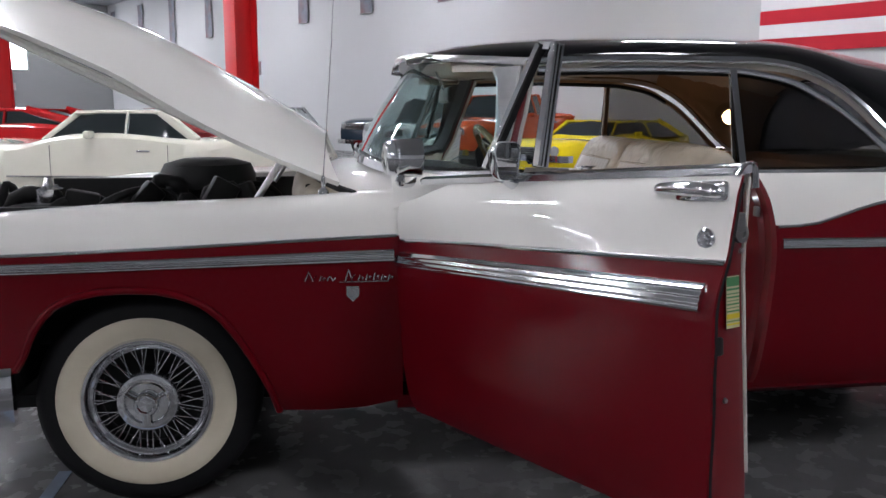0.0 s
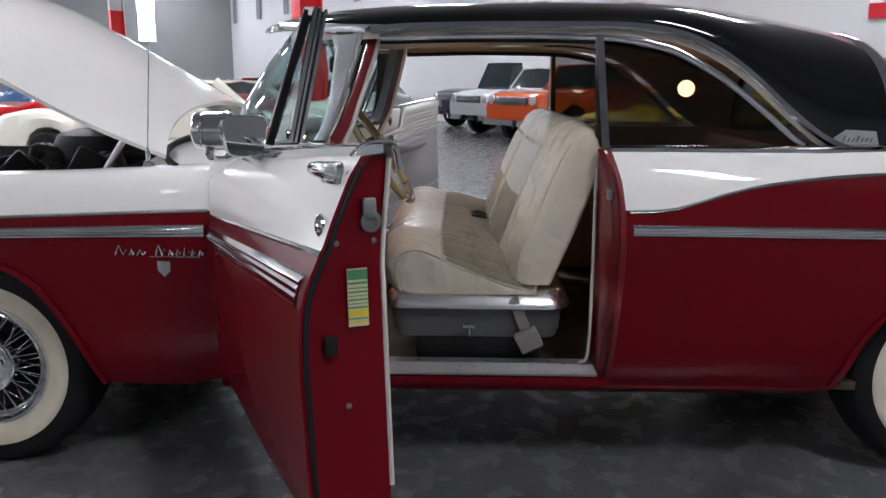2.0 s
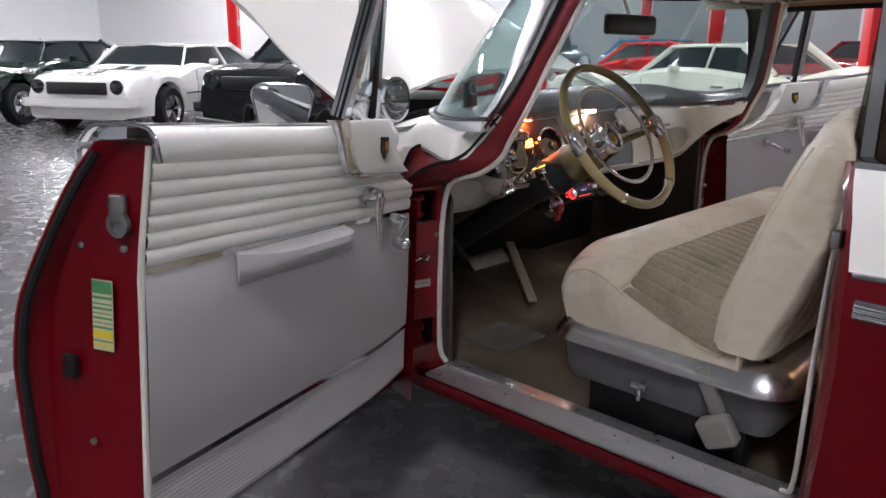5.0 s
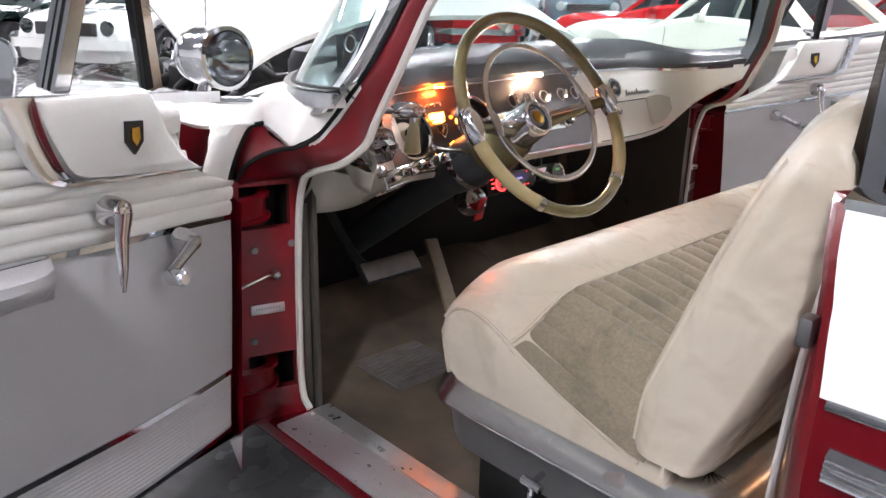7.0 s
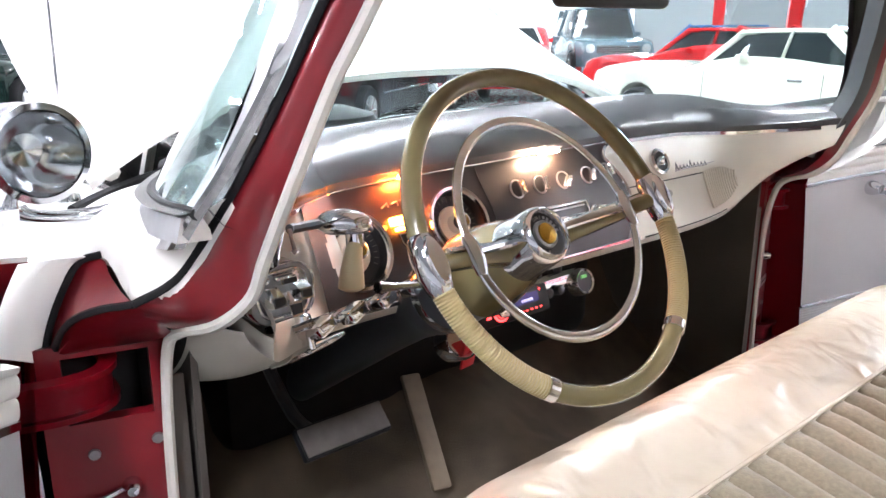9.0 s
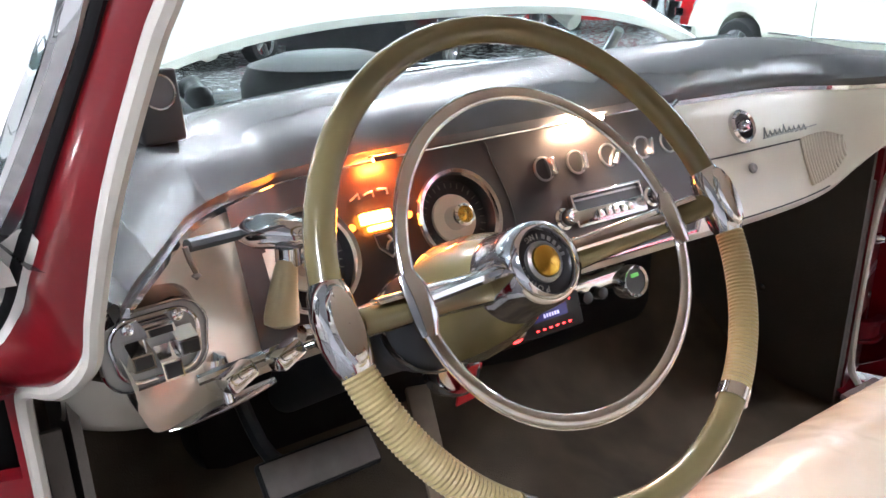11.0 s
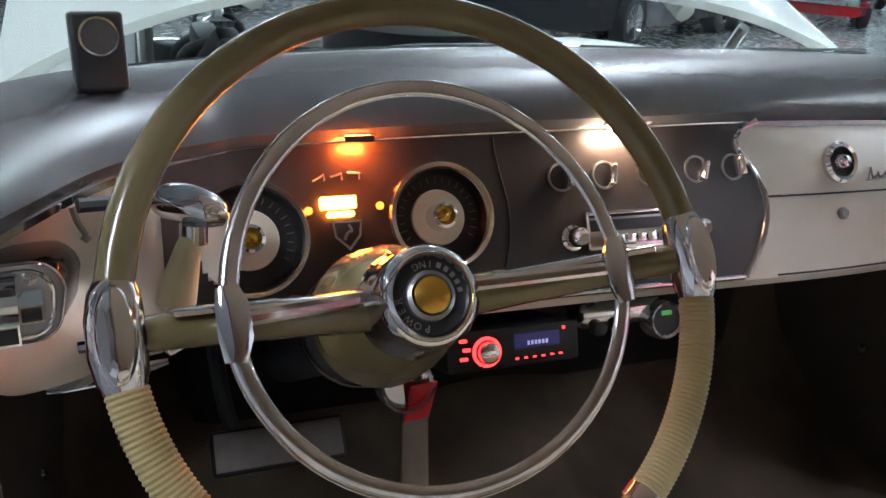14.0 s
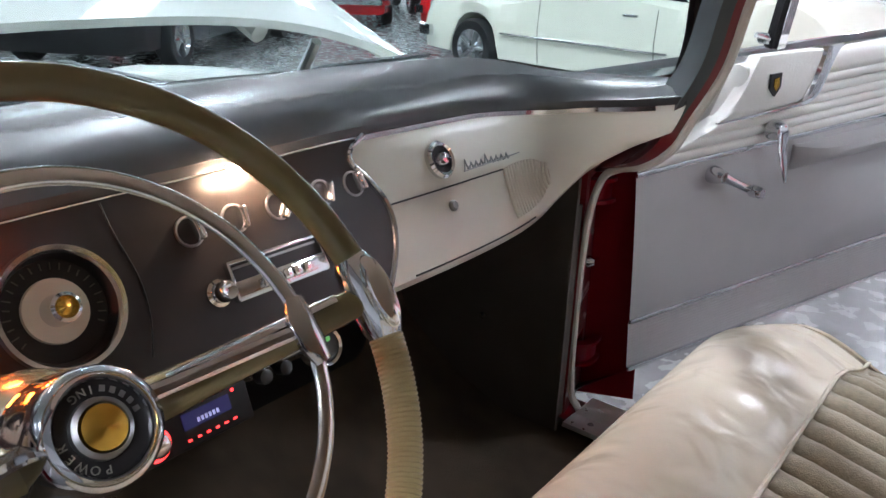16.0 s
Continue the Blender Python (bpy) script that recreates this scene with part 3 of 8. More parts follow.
def hood_sheet(off):
    rows = []
    for k in steps(0, 1, 22):
        x = 0.795 - 1.395 * k
        w = 0.748 * (1 - 0.10 * k * k)
        row = []
        for y in steps(-1, 1, 31):
            z = 1.022 - 0.10 * k ** 2.2 - 0.03 * k + 0.085 * (1 - abs(y) ** 2.4) * (0.55 + 0.45 * math.cos(k * 1.2))
            z += (1 - k) ** 2 * 0.034 * (1 - 0.62 * abs(y) ** 2.6) + 0.085 * min(1.0, k * 1.6) * (1 - abs(y) ** 2.2)
            z -= 0.030 * math.sin(math.pi * min(1.0, k / 0.55)) * abs(y) ** 3
            if k > 0.93:
                z -= 0.05 * (k - 0.93) / 0.07
            row.append(Vector((x - HOOD_ARC * (1 - abs(y) ** 3.7) * (1 - k) ** 3, w * y, z - off)))
        rows.append(row)
    return rows


HOOD = Matrix.Translation((0.84, 0, 1.022)) @ Matrix.Rotation(radians(30.6), 4, "Y") @ Matrix.Translation((-0.84, 0, -1.022))
bm = BM()
grid(bm, hood_sheet(0.0))
thick(bm, 0.016)
hood = part("hood", bm, WHITE, car, "raised ivory hood", m=HOOD)
bm = BM()
for y in (-0.4, 0.4):
    tube(bm, [(0.60, y, 1.035), (0.1, y * 0.9, 1.01), (-0.4, y * 0.4, 0.97)], 0.02, 8)
tube(bm, spline([(0.76, -0.70, 1.02), (0.2, -0.68, 0.96), (-0.4, -0.60, 0.90), (-0.54, -0.3, 0.90), (-0.55, 0, 0.92), (-0.54, 0.3, 0.90), (-0.4, 0.60, 0.90), (0.2, 0.68, 0.96), (0.76, 0.70, 1.02)], 30), 0.016, 8)
part("stiffener", bm, WHITE, hood)
for y in (-0.56, 0.56):
    bm = BM()
    tube(bm, [(0.62, y, 1.13), (0.50, y, 0.95)], 0.012, 8)
    part("hood_strut", bm, DULL, car)
    bm = BM()
    box(bm, (0.76, y, 1.0), (0.14, 0.02, 0.07), 0.006)
    part("hood_hinge", bm, ENGINE, car)

# cowl with vents and wipers
bm = BM()
rows = []
for k in steps(0, 1, 10):
    row = []
    for y in steps(-0.80, 0.80, 33):
        front, rear = 0.86 - (HOOD_ARC + 0.045) * (1 - abs(y / 0.8) ** 4), 1.02 + 0.10 * (abs(y) / 0.80) ** 3
        row.append((front + (rear - front) * k, y, 1.022 + 0.055 * (1 - abs(y / 0.8) ** 2.2) + 0.028 * k - 0.012 * (1 - k) ** 4))
    rows.append(row)
grid(bm, rows)
thick(bm, 0.006)
part("cowl", bm, WHITE, car, "ivory cowl below the windshield")
bm = BM()
cowl_line = [(0.862 - (HOOD_ARC + 0.045) * (1 - abs(y / 0.8) ** 4), y, 1.020 + 0.055 * (1 - abs(y / 0.8) ** 2.2)) for y in steps(-0.79, 0.79, 41)]
tube(bm, cowl_line, 0.014, 8, flat=(1.0, 0.7))
part("cowl_seal", bm, RUBBER, car, "black rubber strip along the cowl")
bm = BM()
grid(bm, [[Vector(p) + Vector((-0.008 - d, 0, -0.006 - h)) for p in cowl_line] for d, h in ((0.0, 0.0), (0.035, 0.012), (0.060, 0.035), (0.068, 0.075))])
thick(bm, 0.004)
part("cowl_channel", bm, material("dusty_beige_paint", (0.42, 0.37, 0.29), 0.6, spread=0.2, scale=12, stain=0.5, stain_scale=9, dark=(0.16, 0.12, 0.08)), car, "dusty beige rain channel ahead of the cowl")
for y in (-0.33, 0.22):
    bm = BM()
    tube(bm, [(0.90, y, 1.115), (0.885, y + 0.12, 1.125), (0.90, y + 0.36, 1.13)], 0.006, 6)
    lathe(bm, [(0.022, -0.01), (0.02, 0.015), (0.0, 0.02)], pose(0.90, y, 1.105), 12)
    part("wiper", bm, CHROME, car, "chrome windshield wiper")

# ---- windshield, posts and roof ----
WS_LOW = [(1.330, -0.800, 1.104), (1.22, -0.796, 1.098), (1.10, -0.752, 1.098), (0.99, -0.63, 1.107), (0.918, -0.36, 1.12), (0.895, 0, 1.127)]
WS_TOP = [(1.405, -0.640, 1.440), (1.35, -0.628, 1.445), (1.29, -0.60, 1.455), (1.21, -0.50, 1.466), (1.145, -0.28, 1.484), (1.125, 0, 1.492)]
mirror_y = lambda pts: pts + [(x, -y, z) for x, y, z in pts[-2::-1]]
low, top = spline(mirror_y(WS_LOW), 41), spline(mirror_y(WS_TOP), 41)
bm = BM()
grid(bm, [[a.lerp(b, k) + Vector((-0.018 * math.sin(math.pi * k), 0, 0)) for a, b in zip(low, top)] for k in steps(0, 1, 9)])
thick(bm, 0.004)
glass = part("windshield", bm, material("teal_windshield_glass", (0.70, 0.84, 0.83), 0.0, glass=1.0, ior=1.45), car, "wrap-around windshield glass")
glass.visible_shadow = False
bm = BM()
tube(bm, low, 0.007, 8)
part("windshield_seal", bm, RUBBER, car)
bm = BM()
sweep(bm, [p + Vector((0, 0, -0.014)) for p in [low[0].lerp(low[1], 0.45)] + low[1:-1] + [low[-1].lerp(low[-2], 0.45)]], [(-0.020, -0.016), (0.020, -0.018), (0.018, -0.006), (0.010, 0.010), (0.0, 0.014), (-0.012, 0.010)])
part("windshield_trim", bm, DULL, car, "dull bright trim round the windshield")
bm = BM()
tube(bm, top, 0.012, 8)
part("windshield_trim", bm, CHROME, car)

roof_mid = smooth_curve([1.06, 1.15, 1.25, 1.47, 1.82, 2.16, 2.63, 2.87, 3.12, 3.33, 3.58, 3.66], [1.492, 1.512, 1.533, 1.558, 1.574, 1.578, 1.564, 1.532, 1.470, 1.355, 1.19, 1.12])
roof_edge = smooth_curve([1.06, 1.44, 1.85, 2.26, 2.38, 2.468, 2.60, 2.68, 2.763, 2.84, 2.907, 2.98, 3.1, 3.66], [1.452, 1.458, 1.470, 1.471, 1.460, 1.438, 1.372, 1.31, 1.234, 1.168, 1.118, 1.094, 1.09, 1.085])
roof_y = smooth_curve([1.06, 1.10, 1.18, 1.28, 1.44, 1.85, 2.3, 2.5, 2.76, 2.95, 3.2, 3.66], [0.40, 0.50, 0.58, 0.625, 0.655, 0.660, 0.662, 0.672, 0.705, 0.735, 0.735, 0.70])


def roof_row(x, n=33, drop=0.0):
    row = []
    for a in steps(0, math.pi, n):
        c, q = math.cos(a), math.sin(a)
        e = 2 / 2.5
        row.append(Vector((x + 0.0, math.copysign(abs(c) ** e, -c) * roof_y(x), roof_edge(x) + (roof_mid(x) - roof_edge(x)) * q ** e - drop)))
    return row


bm = BM()
grid(bm, [roof_row(x) for x in steps(1.06, 3.11, 60)])
thick(bm, 0.012)
part("roof", bm, BLACK, car, "glossy black hardtop roof")
bm = BM()
grid(bm, [roof_row(x, drop=0.004) for x in steps(3.11, 3.64, 16)])
thick(bm, 0.004)
part("rear_window", bm, DARKTINT, car, "curved rear window")
bm = BM()
tube(bm, [p + Vector((0.0, p.y * 0.005, 0.002)) for p in roof_row(3.112)], 0.016, 8, flat=(0.6, 1.3))
part("rear_window_trim", bm, CHROME, car, "chrome trim beside the rear window")
bm = BM()
grid(bm, [[p + Vector((0, 0, -0.035)) for p in roof_row(x, 25)] for x in steps(1.20, 3.05, 30)])
part("headliner", bm, HEADLINER, car, "tan headliner")
# visor lip over the windshield
bm = BM()
rows = []
for p in spline(mirror_y([(1.44, -0.66, 1.453), (1.26, -0.625, 1.460), (1.13, -0.53, 1.470), (1.075, -0.3, 1.488), (1.05, 0, 1.497)]), 31):
    rows.append([p + Vector((0.10, 0, 0.02)), p + Vector((0.02, 0, 0.012)), p, p + Vector((0.004, 0, -0.010)), p + Vector((0.05, 0, -0.012)), p + Vector((0.10, 0, -0.010))])
grid(bm, rows)
part("windshield_header", bm, DULL, car, "bright metal windshield header")

# chrome rain rail from the windshield to the belt
rail = [(1.462, 1.452), (1.60, 1.461), (1.85, 1.467), (2.10, 1.468), (2.26, 1.467), (2.38, 1.455), (2.468, 1.434), (2.54, 1.402), (2.60, 1.368), (2.68, 1.306), (2.763, 1.230), (2.84, 1.164), (2.907, 1.116), (2.96, 1.094)]
for s in (-1, 1):
    pts = [(x, s * (roof_y(x) + 0.006), z) for x, z in rail]
    pts = spline(pts, 60)
    bm = BM()
    sweep(bm, pts, [(-0.010, -0.012), (0.012, -0.012), (0.016, -0.004), (0.010, 0.004), (0.004, 0.012), (-0.008, 0.012)])
    part("rain_rail", bm, CHROME, car, "chrome rain rail")
    # inner window frame moulding
    fr = [(1.49, 1.428), (1.85, 1.436), (2.18, 1.432), (2.30, 1.420), (2.42, 1.393), (2.503, 1.352), (2.58, 1.308), (2.66, 1.248), (2.74, 1.180), (2.80, 1.125), (2.836, 1.098)]
    pts = spline([(x, s * (lerp(z, [1.09, 1.44], [0.735, 0.652])), z) for x, z in fr], 50)
    bm = BM()
    sweep(bm, pts, [(-0.008, -0.010), (0.008, -0.010), (0.010, 0.0), (0.006, 0.010), (-0.008, 0.010)])
    part("window_moulding", bm, CHROME if s < 0 else TAN, car, "chrome window moulding" if s < 0 else "tan inner window moulding")
    bm = BM()
    tube(bm, [p + Vector((0, -s * 0.012, -0.012)) for p in pts[:26]], 0.009, 8)
    part("roof_rail_seal", bm, RUBBER, car)
    # rear side window
    bm = BM()
    outline = [(x, z) for x, z in fr if x >= 2.18]
    rows = [[(x, s * lerp(zz, [1.09, 1.44], [0.735, 0.652]), zz) for zz in steps(1.09, z, 6)] for x, z in outline]
    grid(bm, rows)
    thick(bm, 0.004)
    part("quarter_window", bm, TINT, car, "dark rear side window")
    bm = BM()
    sweep(bm, [(2.212, s * 0.738, 1.088), (2.192, s * 0.656, 1.432)], [(-0.008, -0.012), (0.010, -0.012), (0.010, 0.012), (-0.008, 0.012)], up=(1, 0, 0))
    part("window_post", bm, CHROME, car, "chrome post at the front of the rear side window")
    # belt moulding
    bm = BM()
    pts = [(x, s * (half_width(1.085) - 0.016 - 0.045 * max(0, (x - 2.9)) ** 0.8), 1.088) for x in steps(2.215, 3.16, 20)]
    sweep(bm, pts, [(-0.018, -0.006), (0.018, -0.008), (0.020, 0.006), (0.0, 0.014), (-0.018, 0.012)])
    part("belt_moulding", bm, CHROME, car, "chrome belt moulding")
    bm = BM()
    prism(bm, [(2.90, 1.094), (3.07, 1.094), (3.055, 1.145), (2.96, 1.150), (2.925, 1.125)], -0.004, 0.004, Matrix.Translation((0, s * 0.737, 0)) @ Matrix.Rotation(radians(90), 4, "X"))
    badge = part("pillar_badge", bm, CHROME, car, "small chrome badge plate on the rear pillar")
    bm = BM()
    for k in range(7):
        tube(bm, [(2.955 + 0.014 * k, s * 0.744, 1.112), (2.961 + 0.014 * k, s * 0.744, 1.132 if k in (0, 3) else 1.124)], 0.002, 6)
    part("script", bm, STEEL, badge)

# windshield posts: bright outside, red inside, pale seal
for s in (-1, 1):
    black = [(1.446, 0.630, 1.440), (1.402, 0.700, 1.280), (1.388, 0.717, 1.236), (1.358, 0.750, 1.154), (1.312, 0.772, 1.085), (1.272, 0.782, 1.040), (1.250, 0.803, 1.007), (1.240, 0.842, 0.990)]
    pale = [(1.482, 0.602, 1.438), (1.438, 0.674, 1.280), (1.424, 0.692, 1.238), (1.396, 0.722, 1.146), (1.346, 0.737, 1.050), (1.318, 0.743, 0.998), (1.265, 0.762, 0.955), (1.200, 0.782, 0.932)]
    side_of = lambda pts: [(x, s * y, z) for x, y, z in pts]
    bl, pa = spline(side_of(black), 32), spline(side_of(pale), 32)
    bm = BM()
    rows = []
    for p, q in zip(bl, pa):
        out = Vector((0.005, s * 0.006, 0.0))
        rows.append([p + Vector((-0.02, -s * 0.025, 0)), p, p.lerp(q, 0.3) + out, p.lerp(q, 0.75) + out * 0.8, q, q + Vector((-0.025, -s * 0.012, 0))])
    grid(bm, rows)
    part("door_frame_post", bm, JAMB, car, "dark red inner windshield post")
    front = spline(side_of([(1.442, 0.640, 1.446), (1.404, 0.708, 1.285), (1.390, 0.726, 1.236), (1.360, 0.764, 1.154), (1.334, 0.790, 1.104), (1.312, 0.806, 1.066)]), 20)
    for name, mt, prof, label in (("windshield_post", BAND, ((0.002, 0.004), (-0.004, 0.014), (-0.012, 0.018), (-0.018, 0.012), (-0.019, 0.004)), "chrome strip up the windshield post"),
                                  ("post_plate", DULL if s < 0 else COLUMN, ((-0.018, 0.008), (-0.022, 0.013), (-0.044, 0.012), (-0.050, 0.006), (-0.052, -0.012)), "grey metal plate beside the windshield")):
        bm = BM()
        grid(bm, [[p + Vector((dx if dx > -0.03 else -0.018 + (dx + 0.018) * lerp(p.z, [1.07, 1.12, 1.20, 1.30, 1.40, 1.44], [1.6, 1.0, 1.1, 1.6, 2.0, 2.8]), s * dy, 0.25 * dx)) for dx, dy in prof] for p in front])
        part(name, bm, mt, car, label)
    # the jamb below it: pillar head, valley and white return
    hump = [(1.240, 0.842, 0.990), (1.215, 0.872, 0.984), (1.170, 0.890, 0.962), (1.125, 0.896, 0.928), (1.082, 0.896, 0.886)]
    head = [(1.192, 0.784, 0.926), (1.175, 0.800, 0.918), (1.152, 0.830, 0.912), (1.130, 0.862, 0.908), (1.105, 0.905, 0.900)]
    white = [(1.109, 0.830, 1.018), (1.103, 0.856, 1.011), (1.100, 0.879, 0.976), (1.098, 0.897, 0.936), (1.094, 0.910, 0.890)]
    hu, he, wh = spline(side_of(hump), 14), spline(side_of(head), 14), spline(side_of(white), 14)
    bm = BM()
    grid(bm, [[p, p.lerp(q, 0.25) + Vector((0.010, s * 0.004, 0.004)), p.lerp(q, 0.6) + Vector((0.008, 0, 0.002)), q, q + Vector((-0.02, 0, -0.004))] for p, q in zip(hu, he)])
    part("pillar_head", bm, JAMB, car, "dark red head of the hinge pillar")
    bm = BM()
    grid(bm, [[p, p.lerp(q, 0.3) + Vector((-0.016, 0, -0.010)), p.lerp(q, 0.7) + Vector((-0.014, 0, -0.008)), q] for p, q in zip(wh, hu)])
    part("jamb_valley", bm, JAMB, car, "dark red jamb between two seals")
    bm = BM()
    edge = spline(side_of([(1.088, 0.922, 1.020), (1.092, 0.932, 1.006), (1.095, 0.944, 0.985), (1.096, 0.957, 0.955), (1.096, 0.968, 0.915)]), 14)
    grid(bm, [[p, p.lerp(q, 0.35) + Vector((0.012, 0, 0.004)), p.lerp(q, 0.7) + Vector((0.010, 0, 0.003)), q] for p, q in zip(edge, wh)])
    thick(bm, 0.003)
    part("jamb_return", bm, WHITE, car, "ivory return of the door jamb")
    for name, pts in (("post_seal", bl), ("hump_seal", hu), ("jamb_seal", wh)):
        bm = BM()
        tube(bm, [p + Vector((0.004, s * 0.004, 0.003)) for p in pts], 0.0050 if name == "post_seal" else 0.0048, 8, flat=(1.0, 0.8))
        part(name, bm, RUBBER, car, "black rubber door seal")
    bm = BM()
    seal = pale + [(1.166, 0.786, 0.90), (1.146, 0.787, 0.80), (1.140, 0.790, 0.60), (1.145, 0.792, 0.43), (1.170, 0.79, 0.388)]
    tube(bm, [p + Vector((0.006, 0, 0)) for p in spline(side_of(seal), 50)], 0.0078, 8)
    part("door_seal", bm, SEAL, car, "pale rubber door seal")
    bm = BM()
    grid(bm, [[q + Vector((-0.012, -s * 0.008, 0)), q + Vector((-0.030, -s * 0.016, 0)), p + Vector((-0.035, -s * 0.020, 0))] for p, q in zip(bl[:20], pa[:20])])
    part("post_garnish", bm, COLUMN, car, "dark inner windshield post trim")
    # fender top behind the hood, up to the post
    outer = spline(side_of([(0.975, 0.885, 0.985), (1.05, 0.868, 1.002), (1.109, 0.836, 1.018), (1.150, 0.834, 1.010), (1.200, 0.840, 0.998), (1.232, 0.838, 0.993), (1.252, 0.808, 1.007), (1.276, 0.787, 1.040), (1.316, 0.776, 1.085), (1.340, 0.766, 1.115)]), 40)
    inner = spline(side_of([(0.975, 0.70, 1.080), (1.03, 0.71, 1.086), (1.09, 0.745, 1.090), (1.15, 0.772, 1.092), (1.20, 0.785, 1.093), (1.245, 0.792, 1.094), (1.275, 0.793, 1.095), (1.300, 0.790, 1.098), (1.320, 0.785, 1.105), (1.338, 0.774, 1.118)]), 40)
    bm = BM()
    rows = []
    for p, q in zip(outer, inner):
        w = min(0.022, 0.14 * (p - q).length)
        row = [p + Vector((0, -s * 0.006, -0.012))] + [p.lerp(q, f) + Vector((0, s * 0.5 * w, w)) * math.sin(math.pi * f) for f in steps(0, 1, 9)]
        rows.append(row)
    grid(bm, rows)
    part("cowl_side", bm, WHITE, car, "ivory cowl side ahead of the door")
    # hinge pillar with two hinge pockets
    bm = BM()
    px = lambda y: lerp(y, [0.787, 0.92], [1.147, 1.106])
    ys, zs = [0.780, 0.800, 0.835, 0.870, 0.898, 0.925], [0.36, 0.44, 0.525, 0.60, 0.70, 0.808, 0.898, 0.915]
    vs = [[bm.verts.new((px(y), s * y, z)) for z in zs] for y in ys]
    for a in range(len(ys) - 1):
        for b in range(len(zs) - 1):
            if not (1 <= a <= 3 and b in (1, 5)):
                bm.faces.new((vs[a][b], vs[a + 1][b], vs[a + 1][b + 1], vs[a][b + 1]))
    thick(bm, 0.022)
    pillar = part("hinge_pillar", bm, JAMB, car, "dark red hinge pillar with black-backed hinge pockets", smooth=False)
    # black sheet added behind the openings, which makes the pockets dark
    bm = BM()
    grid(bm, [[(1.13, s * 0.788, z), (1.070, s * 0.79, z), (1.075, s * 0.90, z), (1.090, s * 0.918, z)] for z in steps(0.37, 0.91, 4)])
    part("pocket_dark_backing", bm, ENGINE, pillar)
    for z in (0.858, 0.482):
        path = spline([(1.055, s * 0.835, z), (1.11, s * 0.842, z), (1.138, s * 0.868, z), (1.137, s * 0.91, z - 0.002), (1.12, s * 0.955, z - 0.004)], 14)
        bm = BM()
        sweep(bm, path, [(-0.005, -0.022), (0.005, -0.022), (0.005, 0.022), (-0.005, 0.022)])
        hinge = part("door_hinge", bm, RED, pillar, "dark red gooseneck hinge")
        for d in (-0.023, 0.023):
            bm = BM()
            sweep(bm, [p + Vector((0.004, 0, d)) for p in path], [(-0.011, -0.004), (0.011, -0.004), (0.011, 0.004), (-0.011, 0.004)])
            part("hinge_flange", bm, RED, pillar)
    bm = BM()
    box(bm, (0, 0, 0), (0.072, 0.022, 0.003), 0.001, m=along((1, s * 0.30, 0), (px(0.855) + 0.003, s * 0.855, 0.632)))
    plate = part("data_plate", bm, DULL, pillar, "small stamped metal data plate")
    bm = BM()
    for k in range(9):
        box(bm, (-0.024 + 0.006 * k, 0.002, 0.0022), (0.0024, 0.004, 0.001), m=along((1, s * 0.30, 0), (px(0.855) + 0.003, s * 0.855, 0.632)))
    part("writing", bm, STEEL, plate)
    bm = BM()
    tube(bm, [(1.130, s * 0.838, 0.709), (1.128, s * 0.885, 0.698), (1.122, s * 0.945, 0.684)], 0.004, 8)
    lathe(bm, [(0.013, 0), (0.013, 0.010), (0.007, 0.020), (0, 0.021)], along((1, s * 0.3, 0), (px(0.836), s * 0.836, 0.709)), 12)
    part("check_rod", bm, CHROME, pillar, "chrome door check rod")
    for y, z in ((0.874, 0.763), (0.885, 0.56), (0.80, 0.77)):
        bm = BM()
        lathe(bm, [(0.008, 0), (0.007, 0.004), (0, 0.005)], along((1, s * 0.3, 0), (px(y), s * y, z)), 10)
        part("screw", bm, STEEL, pillar)
    # lock pillar behind the door
    bm = BM()
    rows = []
    for z in steps(0.352, 1.086, 18):
        dx = lerp(z, [0.33, 0.39, 0.6, 0.75, 0.92, 1.0, 1.09], [-0.005, 0.0, 0.016, 0.024, 0.018, 0.006, -0.02])
        x0 = 2.235 + dx
        w = side(x0, z)
        rows.append([(x0, s * w, z), (x0 - 0.012, s * (w - 0.010), z), (x0 - 0.016, s * (w - 0.045), z), (x0 - 0.034, s * (w - 0.055), z), (2.196, s * min(w - 0.075, 0.80 - 0.10 * max(0, z - 0.8)), z), (2.19, s * 0.70, z)])
    grid(bm, rows)
    lock = part("lock_pillar", bm, JAMB, car, "dark red lock pillar of the door opening")
    bm = BM()
    tube(bm, spline([(2.185, s * 0.655, 1.42), (2.19, s * 0.715, 1.09), (2.183, s * 0.765, 0.9), (2.18, s * 0.79, 0.65), (2.175, s * 0.795, 0.42), (2.15, s * 0.785, 0.387)], 30), 0.0055, 8)
    part("door_seal", bm, SEAL, car, "pale rubber door seal")
    bm = BM()
    box(bm, (2.212, s * 0.85, 0.955), (0.016, 0.024, 0.034), 0.004)
    part("striker", bm, STEEL, lock, "steel lock striker")

# ---- trunk: deck and raised lid ----
bm = BM()
grid(bm, [[(x, y, 1.085 + 0.02 * (1 - (y / 0.8) ** 2) - 0.03 * (x - 3.6)) for y in steps(-0.78, 0.78, 9)] for x in steps(3.60, 3.80, 3)])
thick(bm, 0.01)
part("deck_panel", bm, WHITE, car)
bm = BM()
grid(bm, [[(3.78 + 1.15 * k, y, 1.085 + 0.05 * (1 - abs(y / 0.66) ** 2.2) + 0.06 * math.sin(k * 2.2) - 0.16 * k * k) for y in steps(-0.66, 0.66, 15)] for k in steps(0, 1, 12)])
thick(bm, 0.02)
TL = Matrix.Translation((3.78, 0, 1.09)) @ Matrix.Rotation(radians(-48), 4, "Y") @ Matrix.Translation((-3.78, 0, -1.09))
part("trunk_lid", bm, WHITE, car, "raised ivory trunk lid", m=TL)

